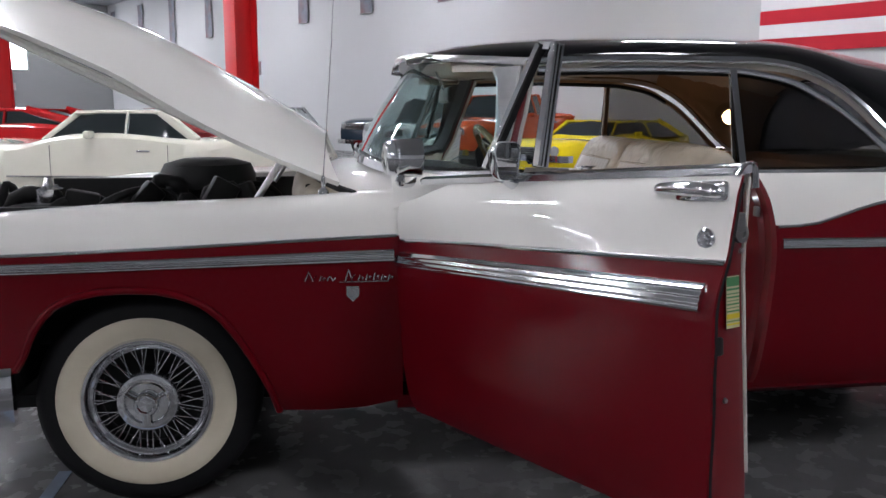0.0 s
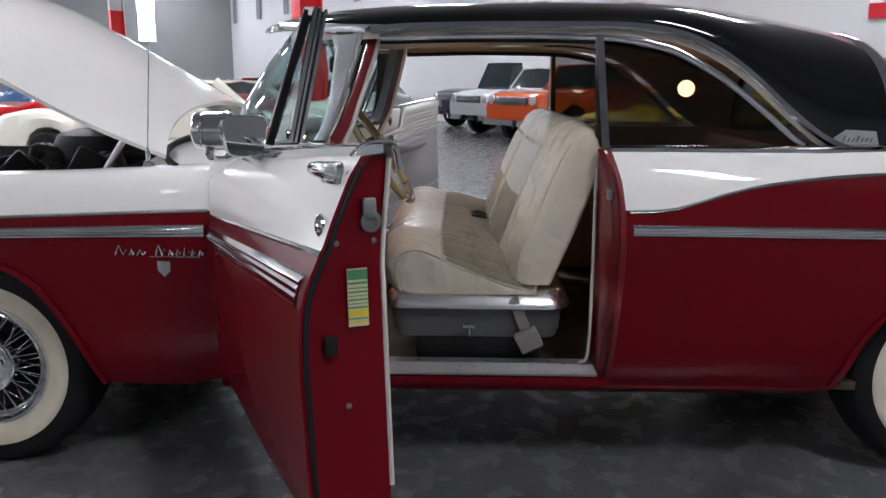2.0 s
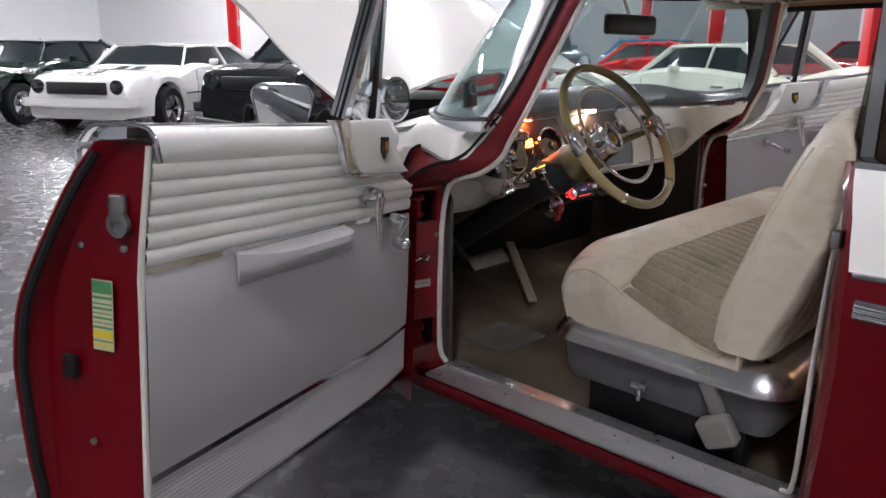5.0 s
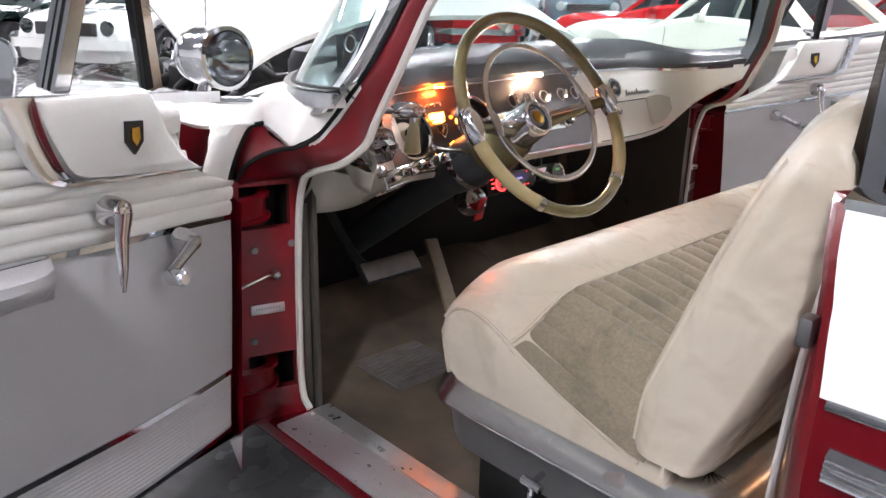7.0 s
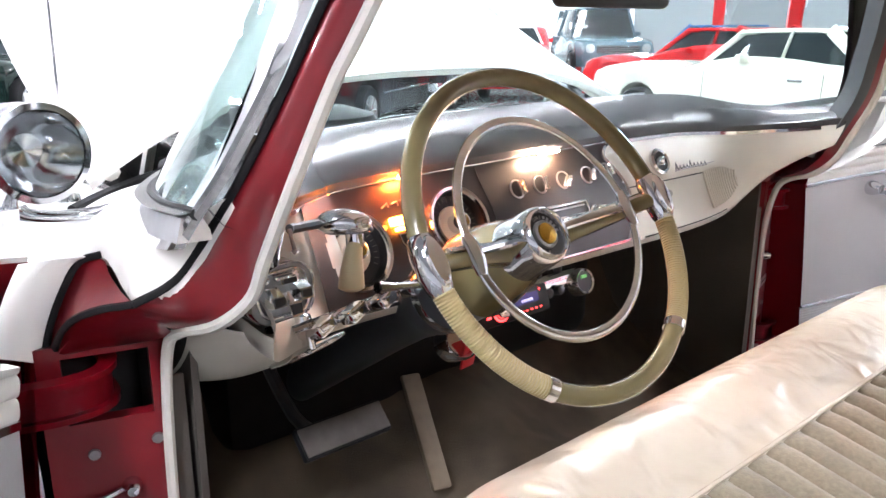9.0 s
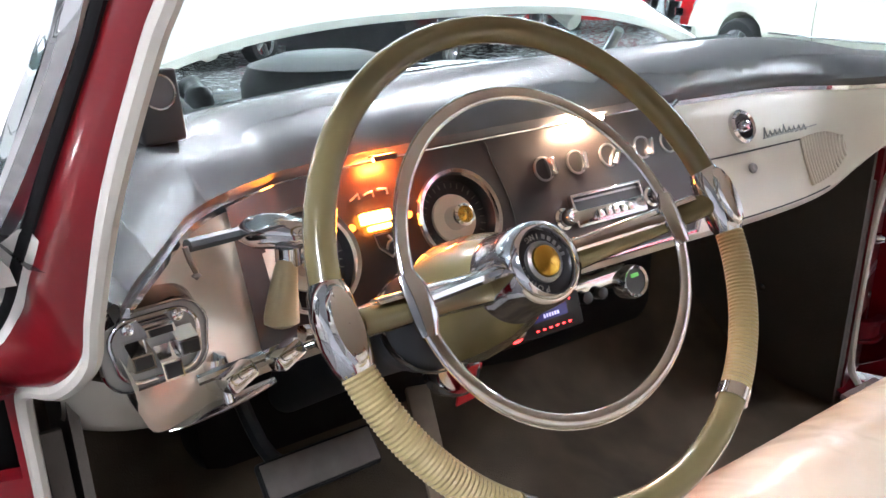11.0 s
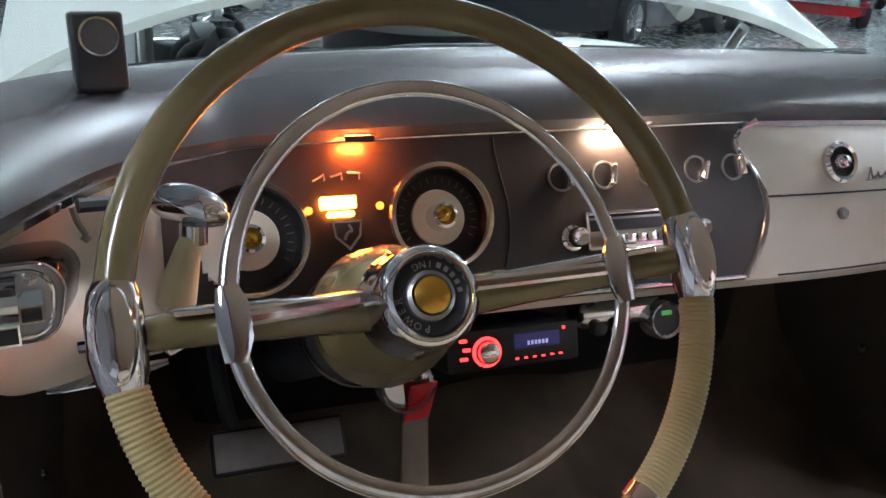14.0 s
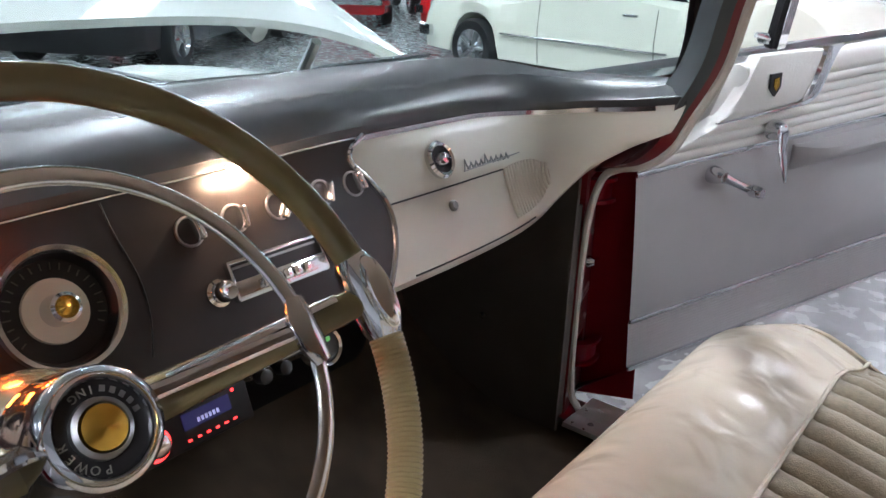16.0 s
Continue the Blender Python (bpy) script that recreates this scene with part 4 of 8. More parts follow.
# ---- doors, both standing open ----
PIVOT = Vector((1.13, -0.855, 0.0))
ANGLE, RISE = 67.4, 5.3
EDGE = ([0.33, 0.39, 0.6, 0.75, 0.92, 1.0, 1.09], [-0.005, 0.0, 0.03, 0.042, 0.037, 0.024, 0.003])


def door_matrix(s):
    return Matrix.Translation((PIVOT.x, -s * PIVOT.y, 0.9)) @ Matrix.Rotation(radians(s * ANGLE), 4, "Z") @ Matrix.Translation((0.06 if s < 0 else 0.012, s * 0.030, -0.012)) @ Matrix.Rotation(radians(-RISE), 4, "Y") @ Matrix.Translation((-PIVOT.x, s * PIVOT.y, -0.9))


SKIN_END = smooth_curve([0.30, 0.35, 0.6, 0.78, 0.86, 0.93, 1.0, 1.09], [0.022, 0.022, 0.024, 0.022, 0.008, -0.012, -0.023, -0.020])


def door(s):
    M = door_matrix(s)
    inv = M.inverted()

    def at(u, v, z):
        """A place in the door's own measures, from its place along (u) and outward of (v) the opened door."""
        a = radians(ANGLE)
        U, N = Vector((math.cos(a), s * math.sin(a), 0)), Vector((-math.sin(a), s * math.cos(a), 0))
        return inv @ (Vector((PIVOT.x, -s * PIVOT.y, 0)) + U * (u - (0.048 if s > 0 else 0)) + N * v + Vector((0, 0, z)))

    x0 = 0.925
    nose = lambda z: lerp(z, [0.33, 0.88, 0.93, 1.0, 1.08], [1.055, 1.055, 1.055, 1.060, 1.065])

    def skin(x, z, out=0.0):
        """The door's outside stands a little proud of the body's line towards its hinges."""
        f = max(0.0, min(1.05, (2.265 - x) / 1.18))
        g = max(0.0, min(1.0, (x - 1.20) / 1.0))
        e = SKIN_END(z)
        r = e * (g * (2 - g) if e > 0 else g * g)
        return side(x, z, out) + r + f * (0.066 + 0.034 * lerp(z, [0.9, 1.0, 1.09], [0, 0.75, 1.0]))
    end = lambda z: 2.228 + lerp(z, *EDGE)
    xs = steps(0, 1, 26)
    bm = BM()

    def sheet(za, zb, n, out=0.0):
        rows = []
        for k in xs:
            row = []
            for z in (steps(za(k), zb(k), n)):
                x = nose(z) + (end(z) - nose(z)) * k
                row.append((x, s * skin(x, z, out), z))
            rows.append(row)
        return rows
    zlow = lambda k: 0.345 + 0.03 * max(0, (k - 0.93) / 0.07) ** 2 + 0.012 * k
    zst = lambda k: strip_z(1.055 + 1.20 * k)
    grid(bm, sheet(zlow, zst, 16))
    # closing panel: bottom, rear edge, front edge
    zin = lambda z: lerp(z, [0.345, 0.45, 0.9, 1.09], [0.775, 0.772, 0.775, 0.752])
    rows = []
    for z in steps(0.387, 1.075, 20):
        w = skin(2.2, z)
        x = end(z)
        i = min(zin(z), w - 0.03)
        f = lerp(z, [0.36, 0.9, 1.09], [2.216, 2.214, 2.205])
        rows.append([(x, s * w, z), (x + 0.001, s * (w - 0.005), z), (x - 0.006, s * (w - 0.010), z), (f + 0.012, s * (w - 0.022), z), (f, s * (0.6 * w + 0.4 * i), z), (f - 0.006, s * (i + 0.03), z), (f - 0.016, s * i, z)])
    grid(bm, rows)
    rows = []
    for z in steps(0.36, 0.905, 12):
        w = skin(1.06, z)
        rows.append([(nose(z), s * w, z), (nose(z) + 0.010, s * (w - 0.012), z), (nose(z) + 0.07, s * (0.5 * w + 0.5 * zin(z)), z), (1.20, s * zin(z), z)])
    grid(bm, rows)
    rows = []
    for k in xs:
        x = nose(0.36) + (end(0.36) - nose(0.36)) * k
        rows.append([(x, s * skin(x, zlow(k)), zlow(k)), (x, s * (skin(x, 0.36) - 0.02), zlow(k) + 0.004), (min(x, 2.206), s * 0.80, 0.425), (min(x, 2.197), s * 0.772, 0.45)])
    grid(bm, rows)
    d = part("door", bm, RED, car, "opened dark red and ivory door with a long chrome spear", m=M)
    bm = BM()
    grid(bm, sheet(zst, lambda k: lerp(k, [0, 0.06, 0.12, 0.2], [1.022, 1.030, 1.052, 1.078]), 10))
    part("upper_door_skin", bm, WHITE, d, "ivory upper door skin")
    bm = BM()
    rows = []
    for k in steps(0.004, 0.30, 8):
        row = []
        for z in steps(zst(k) - 0.02, lerp(k, [0, 0.06, 0.12, 0.2], [1.016, 1.024, 1.046, 1.072]), 8):
            x = nose(z) + (end(z) - nose(z)) * k
            row.append((x, s * (skin(x, z) - 0.008), z))
        rows.append(row)
    grid(bm, rows)
    part("nose_lining", bm, JAMB, d, "dark red inside of the door's nose")
    # chrome on the outside
    bm = BM()
    tube(bm, [(x, s * skin(x, strip_z(x), 0.001), strip_z(x)) for x in steps(1.062, 2.262, 30)], 0.006, 8)
    part("bead_trim", bm, CHROME, d, "thin chrome bead")
    hi, lo = lambda x: chrome_hi(x) + 0.004, lambda x: chrome_lo(x) - 0.012 * (x - 1.0)
    strip(s, 1.060, 2.235, hi, lo, d, n=26, side=skin)
    bm = BM()
    pts = [(x, s * (skin(x, 1.083) - 0.014), 1.088) for x in steps(1.13, 2.225, 16)]
    sweep(bm, pts, [(-0.022, -0.008), (0.022, -0.012), (0.024, 0.004), (0.004, 0.012), (-0.022, 0.012)])
    part("belt_moulding", bm, CHROME, d, "chrome belt moulding")
    # outside handle: a long pull on an oval base
    hx = 2.135
    bm = BM()
    tube(bm, spline([(hx - 0.09, s * (skin(hx, 1.05) + 0.012), 1.050), (hx - 0.05, s * (skin(hx, 1.05) + 0.024), 1.054), (hx + 0.05, s * (skin(hx, 1.05) + 0.024), 1.050), (hx + 0.085, s * (skin(hx, 1.05) + 0.010), 1.040)], 16), [0.006, 0.010, 0.012, 0.013, 0.013, 0.013, 0.014, 0.015, 0.016, 0.016, 0.015, 0.014, 0.013, 0.012, 0.010, 0.006], 10)
    box(bm, (hx + 0.03, s * (skin(hx, 1.05) + 0.008), 1.046), (0.13, 0.018, 0.042), 0.008)
    part("door_handle", bm, CHROME, d, "chrome outside door handle")
    bm = BM()
    box(bm, (hx + 0.05, s * (skin(hx, 1.05) + 0.028), 1.046), (0.05, 0.012, 0.020), 0.005)
    part("push_button", bm, CHROME, d)
    bm = BM()
    lathe(bm, [(0.022, 0.0), (0.022, 0.004), (0.018, 0.008), (0.010, 0.008), (0.010, 0.011), (0.0, 0.011)], along((0, s, 0), (2.204, s * (skin(2.2, 0.955) - 0.001), 0.955)), 20)
    part("lock_cylinder", bm, CHROME, d, "round chrome key lock")
    # inside: pleated ivory top, grey card, ribbed foot strip
    x_in = 1.205 if s < 0 else 1.17
    xi = lambda z, k: x_in + (2.196 - x_in) * k
    yi = lambda z, k: zin(z) + (0.028 * max(0.0, 1 - k / 0.30) ** 1.5 if s < 0 else 0.0)
    zm = lambda k: lerp(k, [0, 0.12, 0.5, 1], [0.879, 0.886, 0.893, 0.893] if s < 0 else [0.908, 0.910, 0.910, 0.910])
    trim_top = lambda u: lerp(u, [0.10, 0.15, 0.24, 0.27, 0.31], [0.935, 0.946, 0.984, 0.998, 1.20])
    bm = BM()
    rows = []
    n = 6
    for k in steps(0, 1, 40):
        row = []
        for q in range(n * 10 + 1):
            f = q / (n * 10)
            z = zm(k) + 0.004 + (1.045 - zm(k) - 0.004) * f
            row.append((xi(z, k), s * (yi(z, k) - 0.004 - 0.0065 * abs(math.sin(math.pi * f * n)) ** 0.45), z))
        row += [(xi(z, k), s * (yi(z, k) - 0.010 + a), z) for z, a in ((1.050, 0.0), (1.062, -0.003), (1.078, -0.001), (1.090, 0.008), (1.096, 0.022), (1.094, 0.040))]
        for i, p in enumerate(row):
            w = M @ Vector(p)
            r = w - Vector((PIVOT.x, -s * PIVOT.y, 0))
            u = r.x * math.cos(radians(ANGLE)) + s * r.y * math.sin(radians(ANGLE))
            over = w.z - trim_top(u)
            if over > 0:
                row[i] = (p[0], p[1] + s * min(0.03, over * 0.5), p[2] - over)
        rows.append(row)
    grid(bm, rows)
    part("pleated_trim", bm, DOORWHITE, d, "ivory vinyl trim with level pleats")
    bm = BM()
    rows = []
    for k in steps(0, 1, 16):
        rows.append([(xi(z, k), s * (yi(z, k) - 0.003 - b), z) for z, b in ((0.572, 0.0), (0.578, 0.004), (0.70, 0.006), (0.80, 0.006), (zm(k) - 0.006, 0.004), (zm(k) - 0.001, 0.0))])
    grid(bm, rows)
    part("door_card", bm, DOORGREY, d, "grey vinyl door card")
    bm = BM()
    rows = []
    zz = []
    for q in range(31):
        f = q / 30
        zz.append((0.46 + 0.112 * f, 0.0008 * (q % 2)))
    for k in steps(0.0, 1, 16):
        rows.append([(xi(z, k), s * (yi(z, k) - 0.003 - b), z) for z, b in zz])
    grid(bm, rows)
    part("scuff_strip", bm, DOORGREY, d, "ribbed grey scuff strip", smooth=False)
    for zf in (lambda k: 0.575, zm, lambda k: 0.456):
        bm = BM()
        sweep(bm, [(xi(zf(k), k), s * (yi(zf(k), k) - 0.007), zf(k)) for k in steps(0, 1, 24)], [(-0.003, -0.005), (0.003, -0.005), (0.004, 0.0), (0.003, 0.005), (-0.003, 0.005)])
        part("card_moulding", bm, CHROME, d, "thin chrome moulding across the card")
    # smooth wing panel with a bent chrome frame, below the vent window
    bm = BM()
    outline = [(0.561, 1.140), (0.470, 1.136), (0.368, 1.130), (0.352, 1.098), (0.341, 1.071), (0.320, 1.040), (0.300, 1.018), (0.273, 1.001), (0.415, 1.018), (0.496, 1.029), (0.515, 1.037), (0.525, 1.049), (0.543, 1.084), (0.557, 1.118)]
    mid = at(0.45, -0.094, 1.085)
    ring = [at(u, -0.088, z) for u, z in outline]
    inset = [bm.verts.new(p.lerp(mid, 0.10) + (mid - at(0.45, -0.088, 1.085)) * 0.5) for p in ring]
    front = [bm.verts.new(p) for p in ring]
    rear = [bm.verts.new(p + (at(0.3, -0.02, 1.1) - at(0.3, -0.09, 1.1)).normalized() * 0.03) for p in ring]
    bm.faces.new(inset)
    for i in range(len(ring)):
        j = (i + 1) % len(ring)
        bm.faces.new((inset[i], inset[j], front[j], front[i]))
        bm.faces.new((front[i], front[j], rear[j], rear[i]))
    part("wing_panel", bm, DOORWHITE, d, "smooth ivory panel below the vent window")
    bm = BM()
    outer = spline([(0.638, 1.151, 0), (0.618, 1.140, 0), (0.602, 1.108, 0), (0.587, 1.069, 0), (0.570, 1.040, 0), (0.539, 1.024, 0), (0.498, 1.018, 0), (0.416, 1.010, 0), (0.273, 0.997, 0)], 30)
    inner = spline([(0.560, 1.146, 0), (0.559, 1.124, 0), (0.550, 1.085, 0), (0.536, 1.051, 0), (0.524, 1.038, 0), (0.512, 1.031, 0), (0.490, 1.027, 0), (0.415, 1.017, 0), (0.273, 1.002, 0)], 30)
    grid(bm, [[at(p.x, -0.080, p.y), at(p.x * 0.9 + q.x * 0.1, -0.090, p.y * 0.9 + q.y * 0.1), at(p.x * 0.5 + q.x * 0.5, -0.088, (p.y + q.y) / 2), at(p.x * 0.1 + q.x * 0.9, -0.094, p.y * 0.1 + q.y * 0.9), at(q.x, -0.086, q.y)] for p, q in zip(outer, inner)])
    part("wing_trim", bm, CHROME, d, "bent chrome trim")
    bm = BM()
    e = at(0.415, -0.0935, 1.074)
    n_in = (at(0.4, -0.2, 1.0) - at(0.4, -0.1, 1.0)).normalized()
    prism(bm, [(-0.016, 0.022), (0.016, 0.022), (0.016, -0.008), (0.0, -0.026), (-0.016, -0.008)], 0, 0.005, along(n_in, e, (0, 0, 1)))
    part("door_emblem", bm, DIAL, d, "small black and gold shield emblem")
    bm = BM()
    prism(bm, [(-0.008, 0.012), (0.006, 0.014), (0.008, -0.004), (0.0, -0.014), (-0.008, -0.004)], 0.005, 0.0075, along(n_in, e, (0, 0, 1)))
    part("gold_mark", bm, GOLD, d)

    def on(u, z, off=0.0):
        return at(u, -0.062 - off, z)
    # pull handle and window crank
    bm = BM()
    lathe(bm, [(0.022, 0), (0.022, 0.012), (0.018, 0.03), (0.012, 0.034), (0.0, 0.034)], along(n_in, on(0.458, 0.972, 0.012)), 16)
    tube(bm, [on(0.458, 0.972, 0.044), on(0.465, 0.935, 0.042), on(0.474, 0.895, 0.048), on(0.482, 0.860, 0.052)], [0.016, 0.013, 0.010, 0.004], 10, flat=(1.0, 0.5), up=(1, 0, 0))
    part("inside_handle", bm, CHROME, d, "chrome inside door handle")
    bm = BM()
    lathe(bm, [(0.020, 0), (0.020, 0.010), (0.014, 0.030), (0.012, 0.038), (0.0, 0.038)], along(n_in, on(0.308, 0.884, 0.000)), 16)
    tube(bm, [on(0.308, 0.884, 0.032), on(0.345, 0.868, 0.038), on(0.383, 0.852, 0.042)], [0.012, 0.009, 0.010], 10)
    lathe(bm, [(0.010, 0), (0.014, 0.008), (0.013, 0.030), (0.009, 0.036), (0.0, 0.036)], along(n_in, on(0.383, 0.852, 0.042)), 14)
    part("window_crank", bm, CHROME, d, "chrome window crank")
    bm = BM()
    rows = []
    for k in steps(0, 1, 15):
        u = 0.555 + 0.36 * k
        w = 0.062 * (1 - (2 * k - 1) ** 6) + 0.006
        z = 0.925 + 0.0 * k
        zc = 0.912 + 0.030 * k
        rows.append([on(u, zc + 0.014, 0.0), on(u, zc + 0.017, w * 0.6), on(u, zc + 0.012, w * 0.95), on(u, zc, w), on(u, zc - 0.012, w * 0.92), on(u, zc - 0.03, w * 0.5), on(u, zc - 0.045, 0.0)])
    vs, fs = grid(bm, rows)
    bm.faces.new(vs[0])
    bm.faces.new(vs[-1])
    part("armrest", bm, DOORGREY, d, "grey vinyl armrest")
    # vent window: front post, rear post, glass
    A, B, C, D2 = at(0.265, 0.006, 1.122), at(0.390, -0.085, 1.465), at(0.433, -0.108, 1.462), at(0.482, -0.025, 1.141)
    bm = BM()
    sweep(bm, [A, A.lerp(B, 0.5), B], [(-0.011, -0.011), (0.011, -0.011), (0.011, 0.011), (-0.011, 0.011)], up=(1, 0, 0))
    sweep(bm, [B, C], [(-0.010, -0.010), (0.010, -0.010), (0.010, 0.010), (-0.010, 0.010)], up=(0, 1, 0))
    part("vent_frame", bm, CHROME, d, "slim chrome vent window frame")
    off = (D2 - A).normalized() * 0.016
    bm = BM()
    sweep(bm, [D2, D2.lerp(C, 0.5), C], [(-0.016, -0.010), (0.014, -0.010), (0.014, 0.010), (-0.016, 0.010)], up=(1, 0, 0))
    post = part("vent_post", bm, RUBBER, d, "black channel of the vent window post")
    for a, b in ((-0.0175, -0.008), (-0.004, 0.002), (0.009, 0.0165)):
        bm = BM()
        sweep(bm, [D2, D2.lerp(C, 0.5), C + (C - D2).normalized() * 0.006], [(a, -0.012), (b, -0.012), (b, 0.012), (a, 0.012)], up=(1, 0, 0))
        part("post_strip", bm, CHROME, d, "chrome strip")
    for p, q in ((D2 - off, C - off * 0.8), (A + off, B + off * 0.6)):
        bm = BM()
        sweep(bm, [p, q], [(-0.011, -0.006), (0.010, -0.006), (0.010, 0.007), (-0.011, 0.007)], up=(1, 0, 0))
        part("vent_seal", bm, RUBBER, d, "black vent window seal")
    bm = BM()
    grid(bm, [[A.lerp(D2, k), B.lerp(C, k)] for k in steps(0, 1, 3)])
    thick(bm, 0.004)
    g = part("vent_glass", bm, GLASS, d)
    g.visible_shadow = False
    bm = BM()
    c0 = A.lerp(D2, 0.86) + Vector((0, 0, 0.02))
    lathe(bm, [(0.012, -0.01), (0.012, 0.012), (0.0, 0.014)], along(n_in, c0), 12)
    tube(bm, [c0 + n_in * 0.012, c0 + n_in * 0.016 - off * 2.5 + Vector((0, 0, 0.012))], 0.006, 8)
    part("vent_latch", bm, CHROME, d)
    # rear edge hardware
    ex = lambda z: end(z) + 0.002
    fx = lambda z, y: 2.2145 + 0.12 * (abs(y) - 0.83)
    bm = BM()
    box(bm, (fx(0.98, 0.797) + 0.002, s * 0.797, 0.982), (0.014, 0.026, 0.040), 0.004)
    lathe(bm, [(0.019, 0), (0.019, 0.008), (0.010, 0.009), (0.010, 0.004), (0.0, 0.004)], along((1, 0, 0), (fx(0.96, 0.795), s * 0.795, 0.960)), 18)
    part("door_latch", bm, STEEL, d, "grey steel rotary door latch")
    bm = BM()
    box(bm, (fx(0.765, 0.885) + 0.006, s * 0.880, 0.745), (0.012, 0.024, 0.036), 0.004)
    part("dovetail", bm, ENGINE, d)
    for y, z in ((0.86, 0.925), (0.79, 0.925), (0.83, 1.045), (0.85, 0.63)):
        bm = BM()
        lathe(bm, [(0.006, 0), (0.005, 0.004), (0, 0.005)], along((1, 0, 0), (fx(z, y), s * y, z)), 10)
        part("edge_screw", bm, STEEL, d)
    # rubber along the rear edge
    bm = BM()
    tube(bm, [(ex(z) - 0.008, s * (skin(2.2, z) - 0.012), z) for z in steps(0.37, 1.06, 20)], 0.007, 8)
    part("edge_seal", bm, RUBBER, d)
    bm = BM()
    tube(bm, [(2.199, s * (zin(z) - 0.003), z) for z in steps(0.46, 1.07, 14)], 0.005, 8)
    part("card_piping", bm, SEAL, d)
    bm = BM()
    cap = spline([(2.236, s * 0.832, 1.075), (2.236, s * 0.812, 1.094), (2.222, s * 0.775, 1.099), (2.206, s * 0.742, 1.090), (2.200, s * 0.732, 1.048)], 12)
    tube(bm, cap, 0.0075, 8, flat=(0.55, 1.0))
    part("corner_cap", bm, CHROME, d, "chrome end cap on the door top")
    if s < 0:
        # service sticker with green bands
        bm = BM()
        yy = 0.825
        sx = fx(0.83, yy) + 0.004
        box(bm, (sx, s * yy, 0.826), (0.0016, 0.037, 0.104), 0.0)
        st = part("sticker", bm, material("cream_sticker", (0.50, 0.46, 0.30), 0.5, spread=0.1, scale=60), d, "cream service sticker with green and yellow bands")
        GREEN = material("green_ink", (0.06, 0.22, 0.09), 0.5)
        YELLOW = material("yellow_ink", (0.62, 0.48, 0.02), 0.5)
        for z, h, mm in ((0.867, 0.018, GREEN), (0.852, 0.004, GREEN), (0.843, 0.002, GREEN), (0.836, 0.003, GREEN), (0.829, 0.0015, GREEN), (0.822, 0.003, GREEN), (0.815, 0.0015, GREEN), (0.808, 0.003, GREEN), (0.798, 0.010, YELLOW), (0.788, 0.002, GREEN), (0.782, 0.003, YELLOW)):
            bm = BM()
            box(bm, (sx + 0.0012, s * yy, z), (0.0008, 0.0360, h))
            part("band", bm, mm, d)
        # rectangular outside mirror on a short foot
        c = at(0.506, 0.10, 1.160)
        look_d = (at(0.8, 0.1, 1.16) - at(0.5, 0.1, 1.16)).normalized()
        look_d = (inv.to_3x3() @ Vector((math.cos(radians(-42)), math.sin(radians(-42)), 0.02))).normalized()
        mm = along(look_d, c, (0, 0, 1))
        shape = []
        for cx, cy, a0 in ((0.036, 0.022, 0), (-0.037, 0.022, 90), (-0.026, -0.022, 180), (0.026, -0.022, 270)):
            shape += [(cx + 0.027 * math.cos(radians(a)), cy + 0.026 * math.sin(radians(a))) for a in steps(a0, a0 + 90, 6)]
        bm = BM()
        grid(bm, [[mm @ Vector((x * g, y * g, h)) for x, y in shape] for g, h in ((0.30, -0.034), (0.72, -0.030), (0.93, -0.018), (1.04, -0.002), (1.05, 0.003), (1.0, 0.004), (0.97, 0.001))], close_v=True)
        mr = part("outside_mirror", bm, CHROME, d, "rounded rectangular chrome outside mirror")
        bm = BM()
        bm.faces.new([bm.verts.new(mm @ Vector((x * 0.985, y * 0.985, 0.0015))) for x, y in shape])
        part("mirror_glass", bm, material("mirror", (0.50, 0.51, 0.52), 0.03, 1.0), d)
        bm = BM()
        tube(bm, [c + Vector((0, 0, -0.045)) - look_d * 0.015, at(0.49, 0.075, 1.10), at(0.485, 0.045, 1.092)], [0.012, 0.013, 0.02], 10)
        part("mirror_foot", bm, CHROME, d)
    return d


door(-1)
door(1)

# spotlight on the cowl
bm = BM()
sm = along((0.99, 0.14, 0.0), (1.046, -0.874, 1.143))
lathe(bm, [(0.0, -0.104), (0.034, -0.103), (0.047, -0.099), (0.054, -0.090), (0.0565, -0.074), (0.054, -0.071), (0.054, -0.067), (0.058, -0.063), (0.060, -0.034), (0.060, -0.005), (0.062, 0.0), (0.062, 0.012), (0.054, 0.014)], sm, 32)
sp = part("spotlight", bm, CHROME, car, "round chrome spotlight on the cowl")
bm = BM()
lathe(bm, [(0.0535, 0.013), (0.036, 0.019), (0.0, 0.022)], sm, 28)
part("lens", bm, GLASS, sp)
bm = BM()
lathe(bm, [(0.052, 0.008), (0.038, -0.03), (0.018, -0.05), (0.0, -0.052)], sm, 28)
part("reflector", bm, CHROME, sp)
bm = BM()
tube(bm, spline([(0.998, -0.892, 1.092), (0.996, -0.896, 1.068), (1.01, -0.870, 1.056), (1.04, -0.81, 1.055), (1.060, -0.78, 1.060), (1.085, -0.765, 1.072)], 14), [0.012, 0.013, 0.016, 0.014, 0.010, 0.009, 0.009, 0.010, 0.012, 0.015, 0.017, 0.016, 0.012, 0.010], 12)
part("bracket", bm, CHROME, sp)
# antenna
bm = BM()
lathe(bm, [(0.018, 0.0), (0.016, 0.012), (0.008, 0.02), (0.007, 0.055), (0.004, 0.06)], pose(0.755, -0.765, 1.020), 14)
tube(bm, [(0.755, -0.765, 1.07), (0.79, -0.765, 1.50), (0.815, -0.765, 1.85)], [0.0022, 0.0018, 0.001], 6)
part("antenna", bm, CHROME, car, "thin chrome whip antenna")
